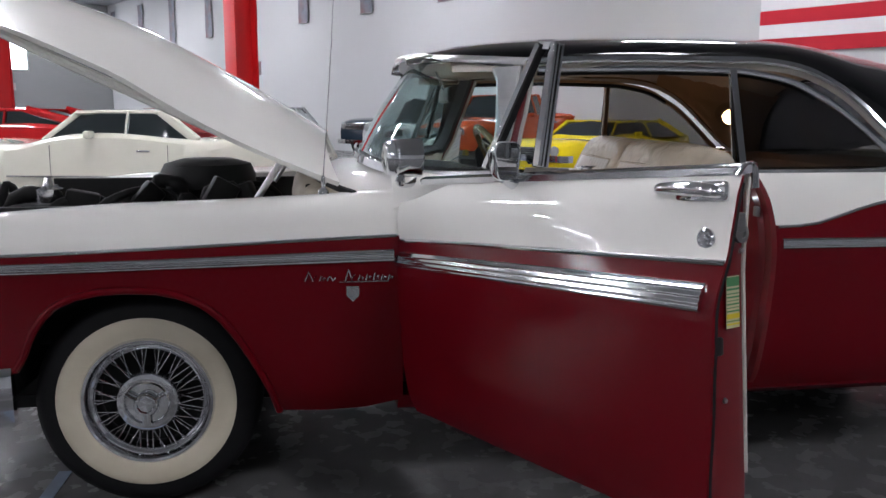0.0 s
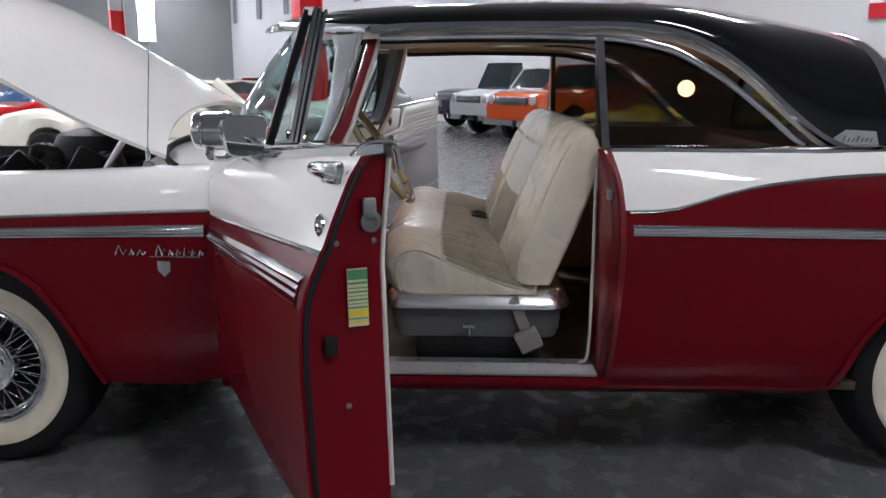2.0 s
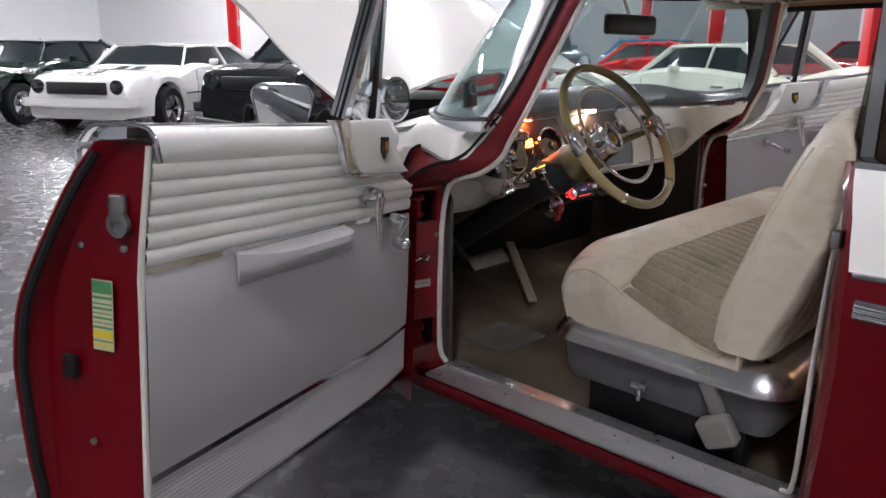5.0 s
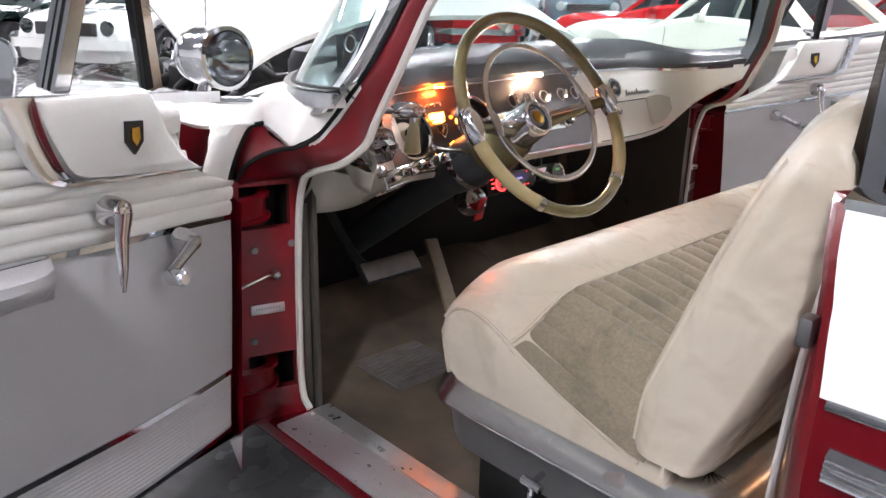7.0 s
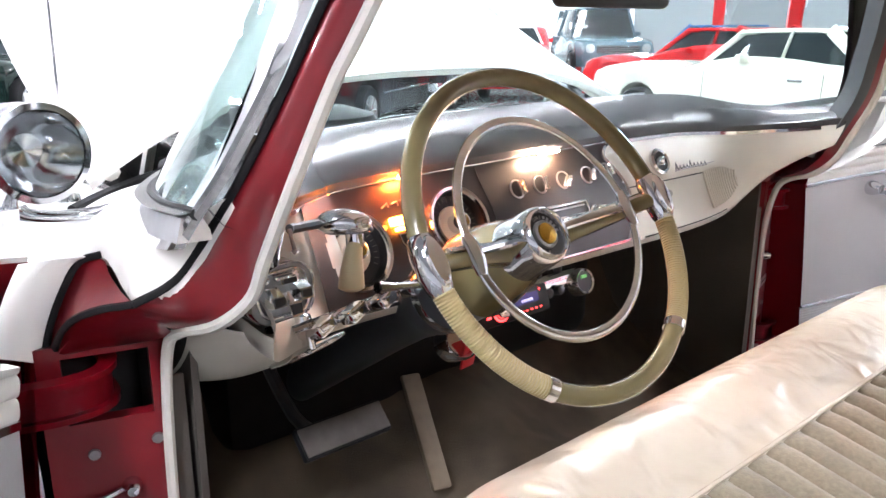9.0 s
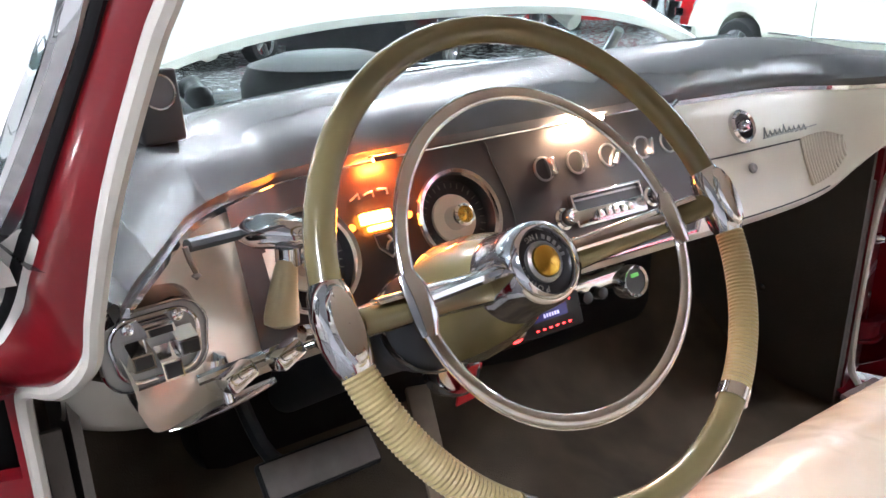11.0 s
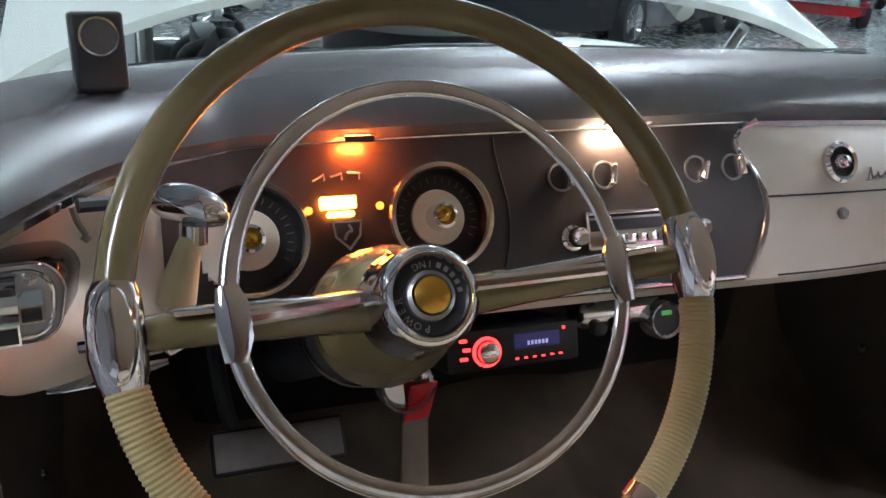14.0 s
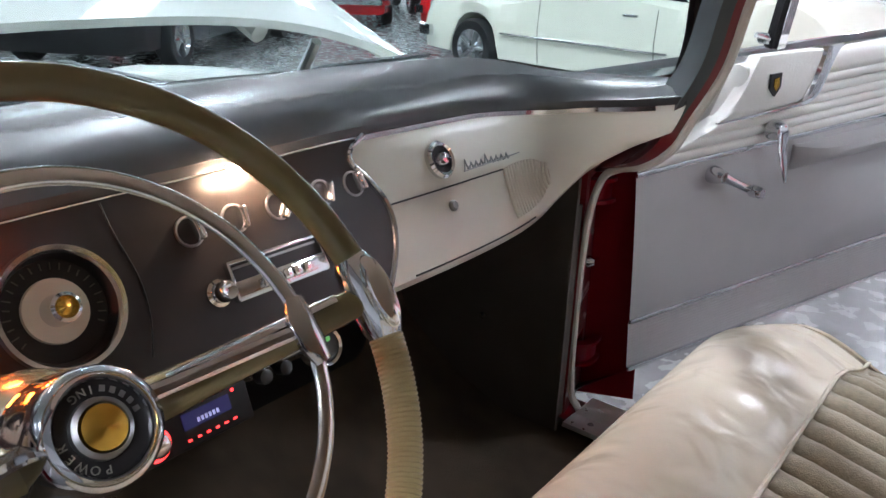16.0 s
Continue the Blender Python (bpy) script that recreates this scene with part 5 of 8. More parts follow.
# fender badge: plain bright shapes over a thin underline
bm = BM()
tube(bm, [(x, -side(x, 0.765) - 0.003, 0.760) for x in steps(0.80, 0.955, 6)], 0.0022, 6)
fb = part("fender_badge", bm, CHROME, car, "chrome script badge")
for k, (x, w, h) in enumerate([(0.62, 0.035, 0.030), (0.665, 0.016, 0.016), (0.688, 0.026, 0.016), (0.745, 0.028, 0.034), (0.785, 0.016, 0.016), (0.808, 0.016, 0.018), (0.832, 0.016, 0.026), (0.856, 0.014, 0.016), (0.878, 0.016, 0.016)]):
    x += 0.075
    bm = BM()
    tube(bm, [(x, -side(x, 0.77) - 0.003, 0.765), (x + w * 0.35, -side(x, 0.77) - 0.004, 0.765 + h), (x + w * 0.7, -side(x, 0.77) - 0.004, 0.765), (x + w, -side(x, 0.77) - 0.003, 0.765 + h * 0.6)], 0.0045, 6)
    part("badge_stroke", bm, CHROME, fb)
bm = BM()
prism(bm, [(-0.02, 0.024), (0.02, 0.024), (0.02, -0.006), (0.0, -0.026), (-0.02, -0.006)], 0, 0.006, along((0, -1, 0), (0.842, -side(0.84, 0.72), 0.722)))
part("fender_shield", bm, CHROME, car, "small chrome shield badge")

# ---- cabin: floor, firewall, kick panels ----
bm = BM()
rows = []
for x, z in ((0.66, 0.98), (0.66, 0.80), (0.68, 0.62), (0.74, 0.50), (0.88, 0.40), (1.02, 0.345), (1.15, 0.343), (1.50, 0.343), (2.30, 0.343)):
    row = []
    for y in steps(-0.79, 0.79, 33):
        h = 0.09 * math.exp(-(y / 0.16) ** 2) * (1 if z < 0.6 else 0.5)
        row.append((x, y, z + h * (1 if z < 0.5 else 0.3)))
    rows.append(row)
grid(bm, [[Vector(r[i]) for r in rows] for i in range(33)])
part("carpet", bm, CARPET, car, "worn brown carpet over floor and tunnel")
for s in (-1, 1):
    bm = BM()
    grid(bm, [[(x, s * (0.735 + 0.03 * (x - 0.66)), z) for z in steps(0.345, 1.0, 5)] for x in steps(0.66, 1.15, 5)])
    thick(bm, 0.01)
    k = part("kick_panel", bm, KICK, car, "dark brown kick panel")
    bm = BM()
    lathe(bm, [(0.010, 0), (0.009, 0.005), (0.0, 0.007)], along((0, -s, 0), (0.95, s * 0.735, 0.56)), 12)
    part("fastener", bm, CHROME, k)
    bm = BM()
    box(bm, (1.140, s * 0.768, 0.60), (0.008, 0.022, 0.50), 0.003)
    part("kick_edge", bm, KICK, k)
# rubber mat
bm = BM()
box(bm, (1.08, -0.43, 0.3465), (0.215, 0.215, 0.006), 0.001)
heel = part("heel_mat", bm, MAT, car, "ribbed grey heel mat")
for k in range(14):
    bm = BM()
    box(bm, (0.985 + k * 0.0145, -0.43, 0.350), (0.010, 0.20, 0.006), 0.001)
    part("rib", bm, MAT, heel)
# pedals
bm = BM()
pm = along((0.72, 0, 0.70), (1.01, -0.425, 0.592), (0, 0, 1))
box(bm, (0, 0, 0), (0.185, 0.062, 0.018), 0.006, m=pm)
pd = part("brake_pedal", bm, RUBBER, car, "wide black rubber brake pedal")
bm = BM()
box(bm, (0, 0, 0.0105), (0.176, 0.052, 0.003), 0.001, m=pm)
part("pedal_face", bm, material("worn_pedal_rubber", (0.095, 0.085, 0.075), 0.7, spread=0.3, scale=40), pd, "worn grey pedal face")
bm = BM()
tube(bm, spline([(1.0, -0.47, 0.595), (0.95, -0.49, 0.62), (0.86, -0.50, 0.72), (0.74, -0.50, 0.86)], 10), 0.012, 8)
part("pedal_arm", bm, COLUMN, pd)
bm = BM()
box(bm, (0, 0, 0), (0.046, 0.24, 0.014), 0.006, m=along((0.78, 0.0, 0.62), (0.985, -0.212, 0.505), (0, 0, 1)) @ Matrix.Rotation(radians(-9), 4, "Z"))
part("accelerator", bm, material("tan_rubber_pedal", (0.16, 0.125, 0.085), 0.7, spread=0.2, scale=40), car, "long worn accelerator pedal")

# ---- dashboard ----
# stations across the car: rear edge (x, y, z) of the pad, then foot of the face (x, z)
DASH = [(1.345, -0.724, 1.040, 1.320, 0.95), (1.310, -0.705, 1.043, 1.285, 0.905), (1.255, -0.667, 1.048, 1.245, 0.885), (1.183, -0.622, 1.050, 1.218, 0.882), (1.134, -0.576, 1.050, 1.198, 0.880), (1.092, -0.508, 1.050, 1.184, 0.876), (1.077, -0.45, 1.053, 1.177, 0.873),
        (1.072, -0.25, 1.059, 1.172, 0.869), (1.071, 0.0, 1.063, 1.172, 0.868), (1.069, 0.18, 1.066, 1.172, 0.867), (1.070, 0.34, 1.065, 1.172, 0.866), (1.073, 0.48, 1.063, 1.170, 0.869), (1.090, 0.58, 1.058, 1.168, 0.880), (1.125, 0.65, 1.056, 1.174, 0.912), (1.18, 0.695, 1.062, 1.205, 0.960), (1.26, 0.715, 1.072, 1.265, 1.006), (1.345, 0.724, 1.088, 1.335, 1.045)]
BULGE = 0.002
dash_line = spline([d[:3] for d in DASH], 76)
dash_foot = spline([(d[3], d[1] * 0.985, d[4]) for d in DASH], 76)
ws = spline(mirror_y(WS_LOW), 76)
bm = BM()
rows = []
for p, w in zip(dash_line, ws):
    back = (w - p)
    back.z = 0
    L = back.length
    b = back.normalized()
    h = max(0.62 if p.y < 0 else 0.40, min(1.0, L / 0.16))
    rows.append([p + b * 0.012 + Vector((0, 0, -0.012)), p + b * -0.004 + Vector((0, 0, -0.004)), p + b * -0.006 + Vector((0, 0, 0.008)), p + b * 0.004 + Vector((0, 0, 0.024 * h)), p + b * min(0.025 * h, 0.18 * L) + Vector((0, 0, 0.045 * h)),
                 p + b * min(0.06 * h, 0.40 * L) + Vector((0, 0, 0.064 * h)), p + b * min(0.10 * h, 0.64 * L) + Vector((0, 0, 0.076 * h)), p + b * L * 0.85 + Vector((0, 0, (w.z - p.z) * 0.85 + 0.016)), w + b * 0.02])
grid(bm, rows)
dash = part("dash_pad", bm, PAD, car, "padded black dashboard top")
bm = BM()
rows = []
for p, f in zip(dash_line, dash_foot):
    row = [p + Vector((0.0, 0, -0.006))]
    for k in steps(0.06, 1, 9):
        q = p.lerp(f, k)
        q += Vector((BULGE * math.sin(math.pi * k), 0, BULGE * 0.4 * math.sin(math.pi * k)))
        # hollow behind the switch pod
        q.x -= 0.065 * max(0.0, min(1.0, (-0.575 - p.y) / 0.07)) * max(0.0, math.sin(math.pi * min(1.0, k / 0.78))) ** 0.7
        row.append(q)
    row += [f + Vector((-0.006, 0, -0.012)), f + Vector((-0.03, 0, -0.014)), f + Vector((-0.16, -0.0, -0.0))]
    rows.append(row)
vs, fs = grid(bm, rows)
open_fs = [f for f in fs if -0.50 < f.calc_center_median().y < 0.15 and 0.895 < f.calc_center_median().z < 1.045 and f.calc_center_median().x > 1.05]
bmesh.ops.delete(bm, geom=open_fs, context="FACES")
face = part("dash_face", bm, DASHCREAM, car, "cream painted dashboard face")
bm = BM()
sweep(bm, [p + Vector((0.004, 0, -0.008)) for p in dash_line[3:-3]], [(-0.004, -0.004), (0.004, -0.004), (0.005, 0.004), (-0.004, 0.005)])
part("dash_strip", bm, CHROME, face, "bright strip under the pad")


def dash_at(y, k, out=0.0):
    """A place on the dashboard's face: y across, k from the strip (0) to the foot (1)."""
    i = min(range(len(dash_line)), key=lambda q: abs(dash_line[q].y + (dash_foot[q].y - dash_line[q].y) * k - y))
    j = min(max(i, 1), len(dash_line) - 2)
    p = dash_line[j].lerp(dash_foot[j], k)
    q = dash_line[j + (1 if y > p.y else -1)].lerp(dash_foot[j + (1 if y > p.y else -1)], k)
    f = 0 if abs(q.y - p.y) < 1e-6 else (y - p.y) / (q.y - p.y)
    p = p.lerp(q, max(-0.5, min(1.5, f)))
    return p + Vector((BULGE * math.sin(math.pi * k), 0, BULGE * 0.4 * math.sin(math.pi * k))) + FACE_N * out


FACE_N = Vector((0.89, 0, 0.455))
# dark instrument panel with a notched, rounded end and two round gauge openings
GAUGES = ((-0.472, 0.52), (-0.2505, 0.482))
GAUGE_R = 0.062
panel_end = smooth_curve([0.0, 0.04, 0.09, 0.16, 0.30, 0.50, 0.70, 0.88, 1.0], [0.228, 0.218, 0.192, 0.181, 0.200, 0.221, 0.215, 0.193, 0.172])
bm = BM()
wells = [dash_at(y, k, 0.005) for y, k in GAUGES]
rows = [[dash_at(-0.560 + (panel_end(k) + 0.560) * q, k, 0.005) for q in steps(0, 1, 150)] for k in steps(0.045, 0.975, 42)]
vs, fs = grid(bm, rows)
bmesh.ops.delete(bm, geom=[f for f in fs if min((f.calc_center_median() - w).length for w in wells) < GAUGE_R - 0.002], context="FACES")
panel = part("instrument_panel", bm, PANEL, face, "dark brushed instrument panel", recalc=True)
bm = BM()
tube(bm, [dash_at(panel_end(k), k, 0.005) for k in steps(0.03, 0.975, 30)], 0.0045, 8)
tube(bm, [dash_at(y, 0.975, 0.006) for y in steps(-0.556, 0.172, 20)], 0.004, 8)
part("panel_trim", bm, CHROME, face, "chrome edge of the instrument panel")
bm = BM()
tube(bm, spline([dash_at(-0.176, 0.06, 0.005), dash_at(-0.174, 0.2, 0.005), dash_at(-0.165, 0.46, 0.005), dash_at(-0.168, 0.66, 0.005), dash_at(-0.180, 0.84, 0.005)], 16), 0.0012, 5)
part("panel_seam", bm, DIAL, face)


def gauge(y, k, r=GAUGE_R, name="gauge"):
    m = along(FACE_N, dash_at(y, k, 0.004), (0, 0, 1))
    bm = BM()
    lathe(bm, [(r + 0.001, -0.002), (r + 0.003, 0.005), (r + 0.001, 0.009), (r - 0.004, 0.008), (r - 0.006, 0.002)], m, 48)
    g = part(name, bm, CHROME, face, "round chrome-ringed gauge with a recessed black dial")
    bm = BM()
    lathe(bm, [(r - 0.004, 0.004), (r - 0.010, -0.014), (0.0, -0.014)], m, 48)
    part("dial", bm, DIAL, g)
    bm = BM()
    for t in range(21):
        a = radians(-30 + 12 * t)
        tube(bm, [m @ Vector(((r - 0.020) * math.cos(a), (r - 0.020) * math.sin(a), -0.0136)), m @ Vector(((r - (0.012 if t % 2 else 0.014)) * math.cos(a), (r - 0.013) * math.sin(a), -0.0136))], 0.0008, 5)
    part("dial_mark", bm, DIALMARK, g)
    bm = BM()
    lathe(bm, [(0.0335, -0.014), (0.0325, -0.0105), (0.015, -0.0105), (0.014, -0.014)], m, 32)
    part("dial_ring", bm, DIALCREAM, g, "cream dial ring")
    bm = BM()
    lathe(bm, [(0.0165, -0.011), (0.0150, 0.014), (0.0115, 0.0160), (0.011, 0.011)], m, 28)
    part("dial_rim", bm, CHROME, g)
    bm = BM()
    lathe(bm, [(0.0112, 0.011), (0.0, 0.018)], m, 28)
    part("dial_button", bm, GOLD, g, "gold centre button")
    return m


for place in GAUGES:
    gauge(*place)
# indicator lamp, shield and three marks
m = along(FACE_N, dash_at(-0.374, 0.40, 0.005), (0, 0, 1))
ORANGE = material("orange_lamp", (0.9, 0.4, 0.05), 0.4, emit=(1.0, 0.24, 0.02), power=20)
for z0, h in ((0.006, 0.014), (-0.007, 0.006)):
    bm = BM()
    box(bm, (0.002 if h < 0.01 else 0, z0, 0.006), (0.040 if h > 0.01 else 0.030, h, 0.012), 0.002, m=m)
    part("indicator_lamp", bm, ORANGE, face, "glowing orange indicator lamp")
bm = BM()
prism(bm, [(-0.008, -0.014), (0.026, -0.014), (0.024, -0.032), (0.010, -0.048), (-0.006, -0.032)], 0.0, 0.004, m)
sh = part("panel_shield", bm, CHROME, face, "small dark shield badge")
bm = BM()
prism(bm, [(-0.005, -0.0165), (0.023, -0.0165), (0.021, -0.031), (0.010, -0.0435), (-0.003, -0.031)], 0.004, 0.006, m)
part("shield_field", bm, DIAL, sh)
bm = BM()
tube(bm, spline([m @ Vector((0.004, -0.036, 0.006)), m @ Vector((0.008, -0.028, 0.007)), m @ Vector((0.013, -0.026, 0.007)), m @ Vector((0.010, -0.019, 0.006))], 8), 0.0018, 6)
part("shield_mark", bm, STEEL, sh)
for k in (-1, 0, 1):
    bm = BM()
    x, z = k * 0.020 + 0.002, 0.036
    tube(bm, [m @ Vector((x - 0.007, z + 0.004 * k, 0.001)), m @ Vector((x + 0.006, z + 0.003, 0.001)), m @ Vector((x + 0.006, z - 0.004, 0.001))], 0.0014, 6)
    part("mark", bm, STEEL, face)
for y in (-0.4065, -0.3245):
    bm = BM()
    lathe(bm, [(0.0045, 0.0), (0.004, 0.004), (0, 0.005)], along(FACE_N, dash_at(y, 0.40, 0.005), (0, 0, 1)), 12)
    part("signal_arrow", bm, material("amber_signal", (0.7, 0.2, 0.03), 0.4, emit=(1.0, 0.22, 0.02), power=2.5), face, "small amber signal lamp")
# unseen bulb and hood, added to throw the orange glow on the panel
mb = along(FACE_N, dash_at(-0.347, 0.055, 0.026), (0, 0, 1))
bm = BM()
box(bm, (0, 0, 0), (0.030, 0.004, 0.004), 0.001, m=mb)
part("glow_bulb", bm, material("amber_glow_bulb", (0.9, 0.4, 0.1), 0.4, emit=(1.0, 0.13, 0.015), power=750), face, "small hooded amber bulb added for the glow on the panel")
bm = BM()
box(bm, (0, 0.000, 0.0062), (0.034, 0.007, 0.002), 0.0008, m=mb)
box(bm, (0, 0.0050, 0.001), (0.036, 0.002, 0.012), 0.0008, m=mb)
part("glow_bulb_hood", bm, DIAL, face)
# five round wells with flat chrome lever knobs
for y, turn, lean in ((-0.090, 4, 16), (-0.028, -8, 10), (0.038, -38, 24), (0.112, -20, 16), (0.172, 8, 20)):
    m = along(FACE_N, dash_at(y, 0.31, 0.005), (0, 0, 1))
    bm = BM()
    lathe(bm, [(0.0185, 0.0), (0.0180, 0.0025), (0.0160, 0.0028), (0.0150, 0.0008)], m, 28)
    kn = part("control_knob", bm, STEEL, face, "chrome lever knob in a dark round well")
    # flat black disc standing in for the dark depth of a recess
    bm = BM()
    lathe(bm, [(0.0155, 0.001), (0.0, 0.0012)], m, 24)
    part("well_dark_disc", bm, DIAL, kn)
    bm = BM()
    box(bm, (0.006, 0, 0.008), (0.007, 0.027, 0.017), 0.003, m=m @ Matrix.Rotation(radians(turn), 4, "Z") @ Matrix.Rotation(radians(lean), 4, "Y"), seg=3)
    part("knob_lever", bm, BAND, kn, "flat polished lever")
# radio
m = along(FACE_N, dash_at(0.006, 0.635, 0.005), (0, 0, 1))
bm = BM()
for x, y, w, h in ((0, 0.0225, 0.142, 0.005), (-0.0690, 0, 0.005, 0.045), (0.0690, 0, 0.005, 0.045), (0, -0.012, 0.140, 0.024)):
    box(bm, (x, y, 0.003), (w, h, 0.012), 0.0015, m=m)
rd = part("radio", bm, CHROME, face, "chrome-framed car radio with five push buttons")
bm = BM()
box(bm, (0, 0.009, 0.000), (0.134, 0.022, 0.006), 0.0, m=m)
part("radio_dial", bm, DIAL, rd)
bm = BM()
box(bm, (0, 0.0155, 0.0035), (0.128, 0.003, 0.002), 0.0005, m=m)
part("dial_bar", bm, STEEL, rd)
for k in range(5):
    bm = BM()
    box(bm, (-0.030 + 0.0155 * k, -0.011, 0.012), (0.0125, 0.0125, 0.012), 0.002, m=m)
    part("radio_button", bm, BAND, rd)
for y in (-0.083, 0.098):
    bm = BM()
    mm = along(FACE_N, dash_at(y, 0.66, 0.005), (0, 0, 1))
    lathe(bm, [(0.016, 0.0), (0.016, 0.004), (0.012, 0.006), (0.0115, 0.010), (0.0125, 0.012), (0.0125, 0.022), (0.010, 0.026), (0.006, 0.024), (0, 0.024)], mm, 20)
    part("radio_knob", bm, CHROME, rd, "stepped chrome radio knob")
# glove box: seam, lock, round clock, speaker slats, plain badge
bm = BM()
tube(bm, [dash_at(y, 0.50, 0.0008) for y in steps(0.225, 0.515, 24)], 0.0016, 6)
tube(bm, [dash_at(y, 0.985, 0.0008) for y in steps(0.235, 0.56, 16)], 0.0016, 6)
part("glovebox_seam", bm, DIAL, face)
bm = BM()
lathe(bm, [(0.009, 0), (0.009, 0.004), (0.006, 0.007), (0.003, 0.006), (0.0, 0.006)], along(FACE_N, dash_at(0.359, 0.635, 0.001), (0, 0, 1)), 16)
part("glovebox_lock", bm, STEEL, face)
m = along(FACE_N, dash_at(0.363, 0.305, 0.001), (0, 0, 1))
bm = BM()
lathe(bm, [(0.030, -0.002), (0.030, 0.006), (0.026, 0.010), (0.022, 0.008), (0.021, -0.002)], m, 32)
ck = part("clock", bm, CHROME, face, "round chrome dashboard clock")
bm = BM()
lathe(bm, [(0.022, 0.0), (0.0, 0.0)], m, 24)
part("clock_dial", bm, DIAL, ck)
bm = BM()
lathe(bm, [(0.013, 0.0), (0.011, 0.010), (0.008, 0.016), (0.0, 0.017)], m, 20)
part("clock_knob", bm, CHROME, ck)
bm = BM()
for k in range(9):
    y = 0.415 + 0.0135 * k
    tall = 0.05 if k in (0, 4) else 0.02
    tube(bm, [dash_at(y, 0.425, 0.002), dash_at(y + 0.006, 0.40 - tall, 0.003), dash_at(y + 0.009, 0.425, 0.002), dash_at(y + 0.014, 0.405, 0.002)], 0.0014, 6)
tube(bm, [dash_at(0.412, 0.43, 0.002), dash_at(0.562, 0.40, 0.002)], 0.0012, 6)
part("dash_badge", bm, STEEL, face, "small dark script badge")
slat_hi = smooth_curve([0.50, 0.53, 0.56, 0.59, 0.615], [0.505, 0.485, 0.475, 0.50, 0.58])
slat_lo = smooth_curve([0.50, 0.53, 0.56, 0.59, 0.615], [0.915, 0.91, 0.90, 0.87, 0.80])
# tan sheet that paints the brownish shadows between the cream slats
bm = BM()
grid(bm, [[dash_at(y, k, 0.0010) for k in steps(slat_hi(y), slat_lo(y), 10)] for y in steps(0.512, 0.618, 16)])
part("slat_shadow_backing", bm, material("slat_shadow_tan", (0.36, 0.31, 0.24), 0.8, spread=0.2, scale=40), face)
for k in range(14):
    y = 0.514 + 0.0078 * k
    a, b = slat_hi(y), slat_lo(y)
    bm = BM()
    tube(bm, [dash_at(y - 0.004 * math.sin(math.pi * f), a + (b - a) * f, 0.0016) for f in steps(0, 1, 9)], 0.0034, 8)
    part("speaker_slat", bm, DASHCREAM, face)
# panel light over the knobs
ml = along(FACE_N, dash_at(-0.002, 0.065, 0.030), (0, 0, 1))
bm = BM()
box(bm, (0, 0, 0), (0.056, 0.005, 0.005), 0.0015, m=ml)
part("panel_light", bm, material("warm_lamp", (1, 0.9, 0.7), 0.4, emit=(1.0, 0.62, 0.40), power=430), face, "small glowing panel light")
bm = BM()
box(bm, (0, 0.0055, 0.001), (0.064, 0.002, 0.014), 0.0008, m=ml)
part("light_hood", bm, STEEL, face)

# push-button pod on the outer end
pn = Vector((0.97, 0.10, 0.22)).normalized()
m = along(pn, (1.289, -0.686, 0.983), (0, 0, 1))
POD = []
for cx, cy, a0, cr in ((0.023, 0.008, 0, 0.024), (-0.035, 0.021, 90, 0.011), (-0.024, -0.011, 180, 0.022), (0.021, -0.010, 270, 0.022)):
    POD += [(cx + cr * math.cos(radians(a)), cy + cr * math.sin(radians(a))) for a in steps(a0, a0 + 90, 7)]
bm = BM()
grid(bm, [[m @ Vector((x * g + o, y * g + o * 0.45, h)) for x, y in POD] for g, o, h in ((0.80, 0.020, -0.095), (0.98, 0.016, -0.060), (1.03, 0.006, -0.03), (1.03, 0.0, -0.004), (0.98, 0.0, 0.0))], close_v=True)
pod = part("switch_pod", bm, DARKCHROME, car, "black and chrome push-button pod on the dashboard")
bm = BM()
grid(bm, [[m @ Vector((x * g, y * g, h)) for x, y in POD] for g, h in ((1.03, -0.006), (1.045, 0.002), (1.02, 0.005), (0.985, 0.003), (0.975, -0.002))], close_v=True)
part("pod_rim", bm, CHROME, pod, "chrome rim")
bm = BM()
bm.faces.new([bm.verts.new(m @ Vector((x * 0.99, y * 0.99, 0.0))) for x, y in POD])
part("pod_face", bm, STEEL, pod, "dull grey metal face")
INNER = []
for cx, cy, a0 in ((0.020, 0.008, 0), (-0.018, 0.008, 90), (-0.016, -0.010, 180), (0.018, -0.010, 270)):
    INNER += [(cx + 0.019 * math.cos(radians(a)), cy + 0.018 * math.sin(radians(a))) for a in steps(a0, a0 + 90, 6)]
bm = BM()
tube(bm, [m @ Vector((x, y, 0.0015)) for x, y in INNER], 0.0022, 8, closed=True)
part("face_line", bm, CHROME, pod)
for x, y, w, h in ((0.001, 0.0175, 0.024, 0.012), (-0.018, -0.002, 0.018, 0.024), (0.022, 0.000, 0.018, 0.024), (0.004, -0.014, 0.017, 0.030)):
    bm = BM()
    prism(bm, [(-h / 2, 0.0), (h / 2, 0.0), (h / 2 - 0.001, 0.007), (h * 0.05, 0.020), (-h / 2, 0.022)], -w / 2, w / 2, m @ Matrix(((0, 0, 1, x), (1, 0, 0, y), (0, 1, 0, 0), (0, 0, 0, 1))))
    b = part("push_button", bm, BAND, pod, "chrome push button with a black face", smooth=False)
    bm = BM()
    box(bm, (x, y - h * 0.22, 0.0222), (w * 0.80, h * 0.42 if h > 0.02 else h * 0.5, 0.0014), 0.0, m=m)
    part("button_face", bm, DIAL, b)
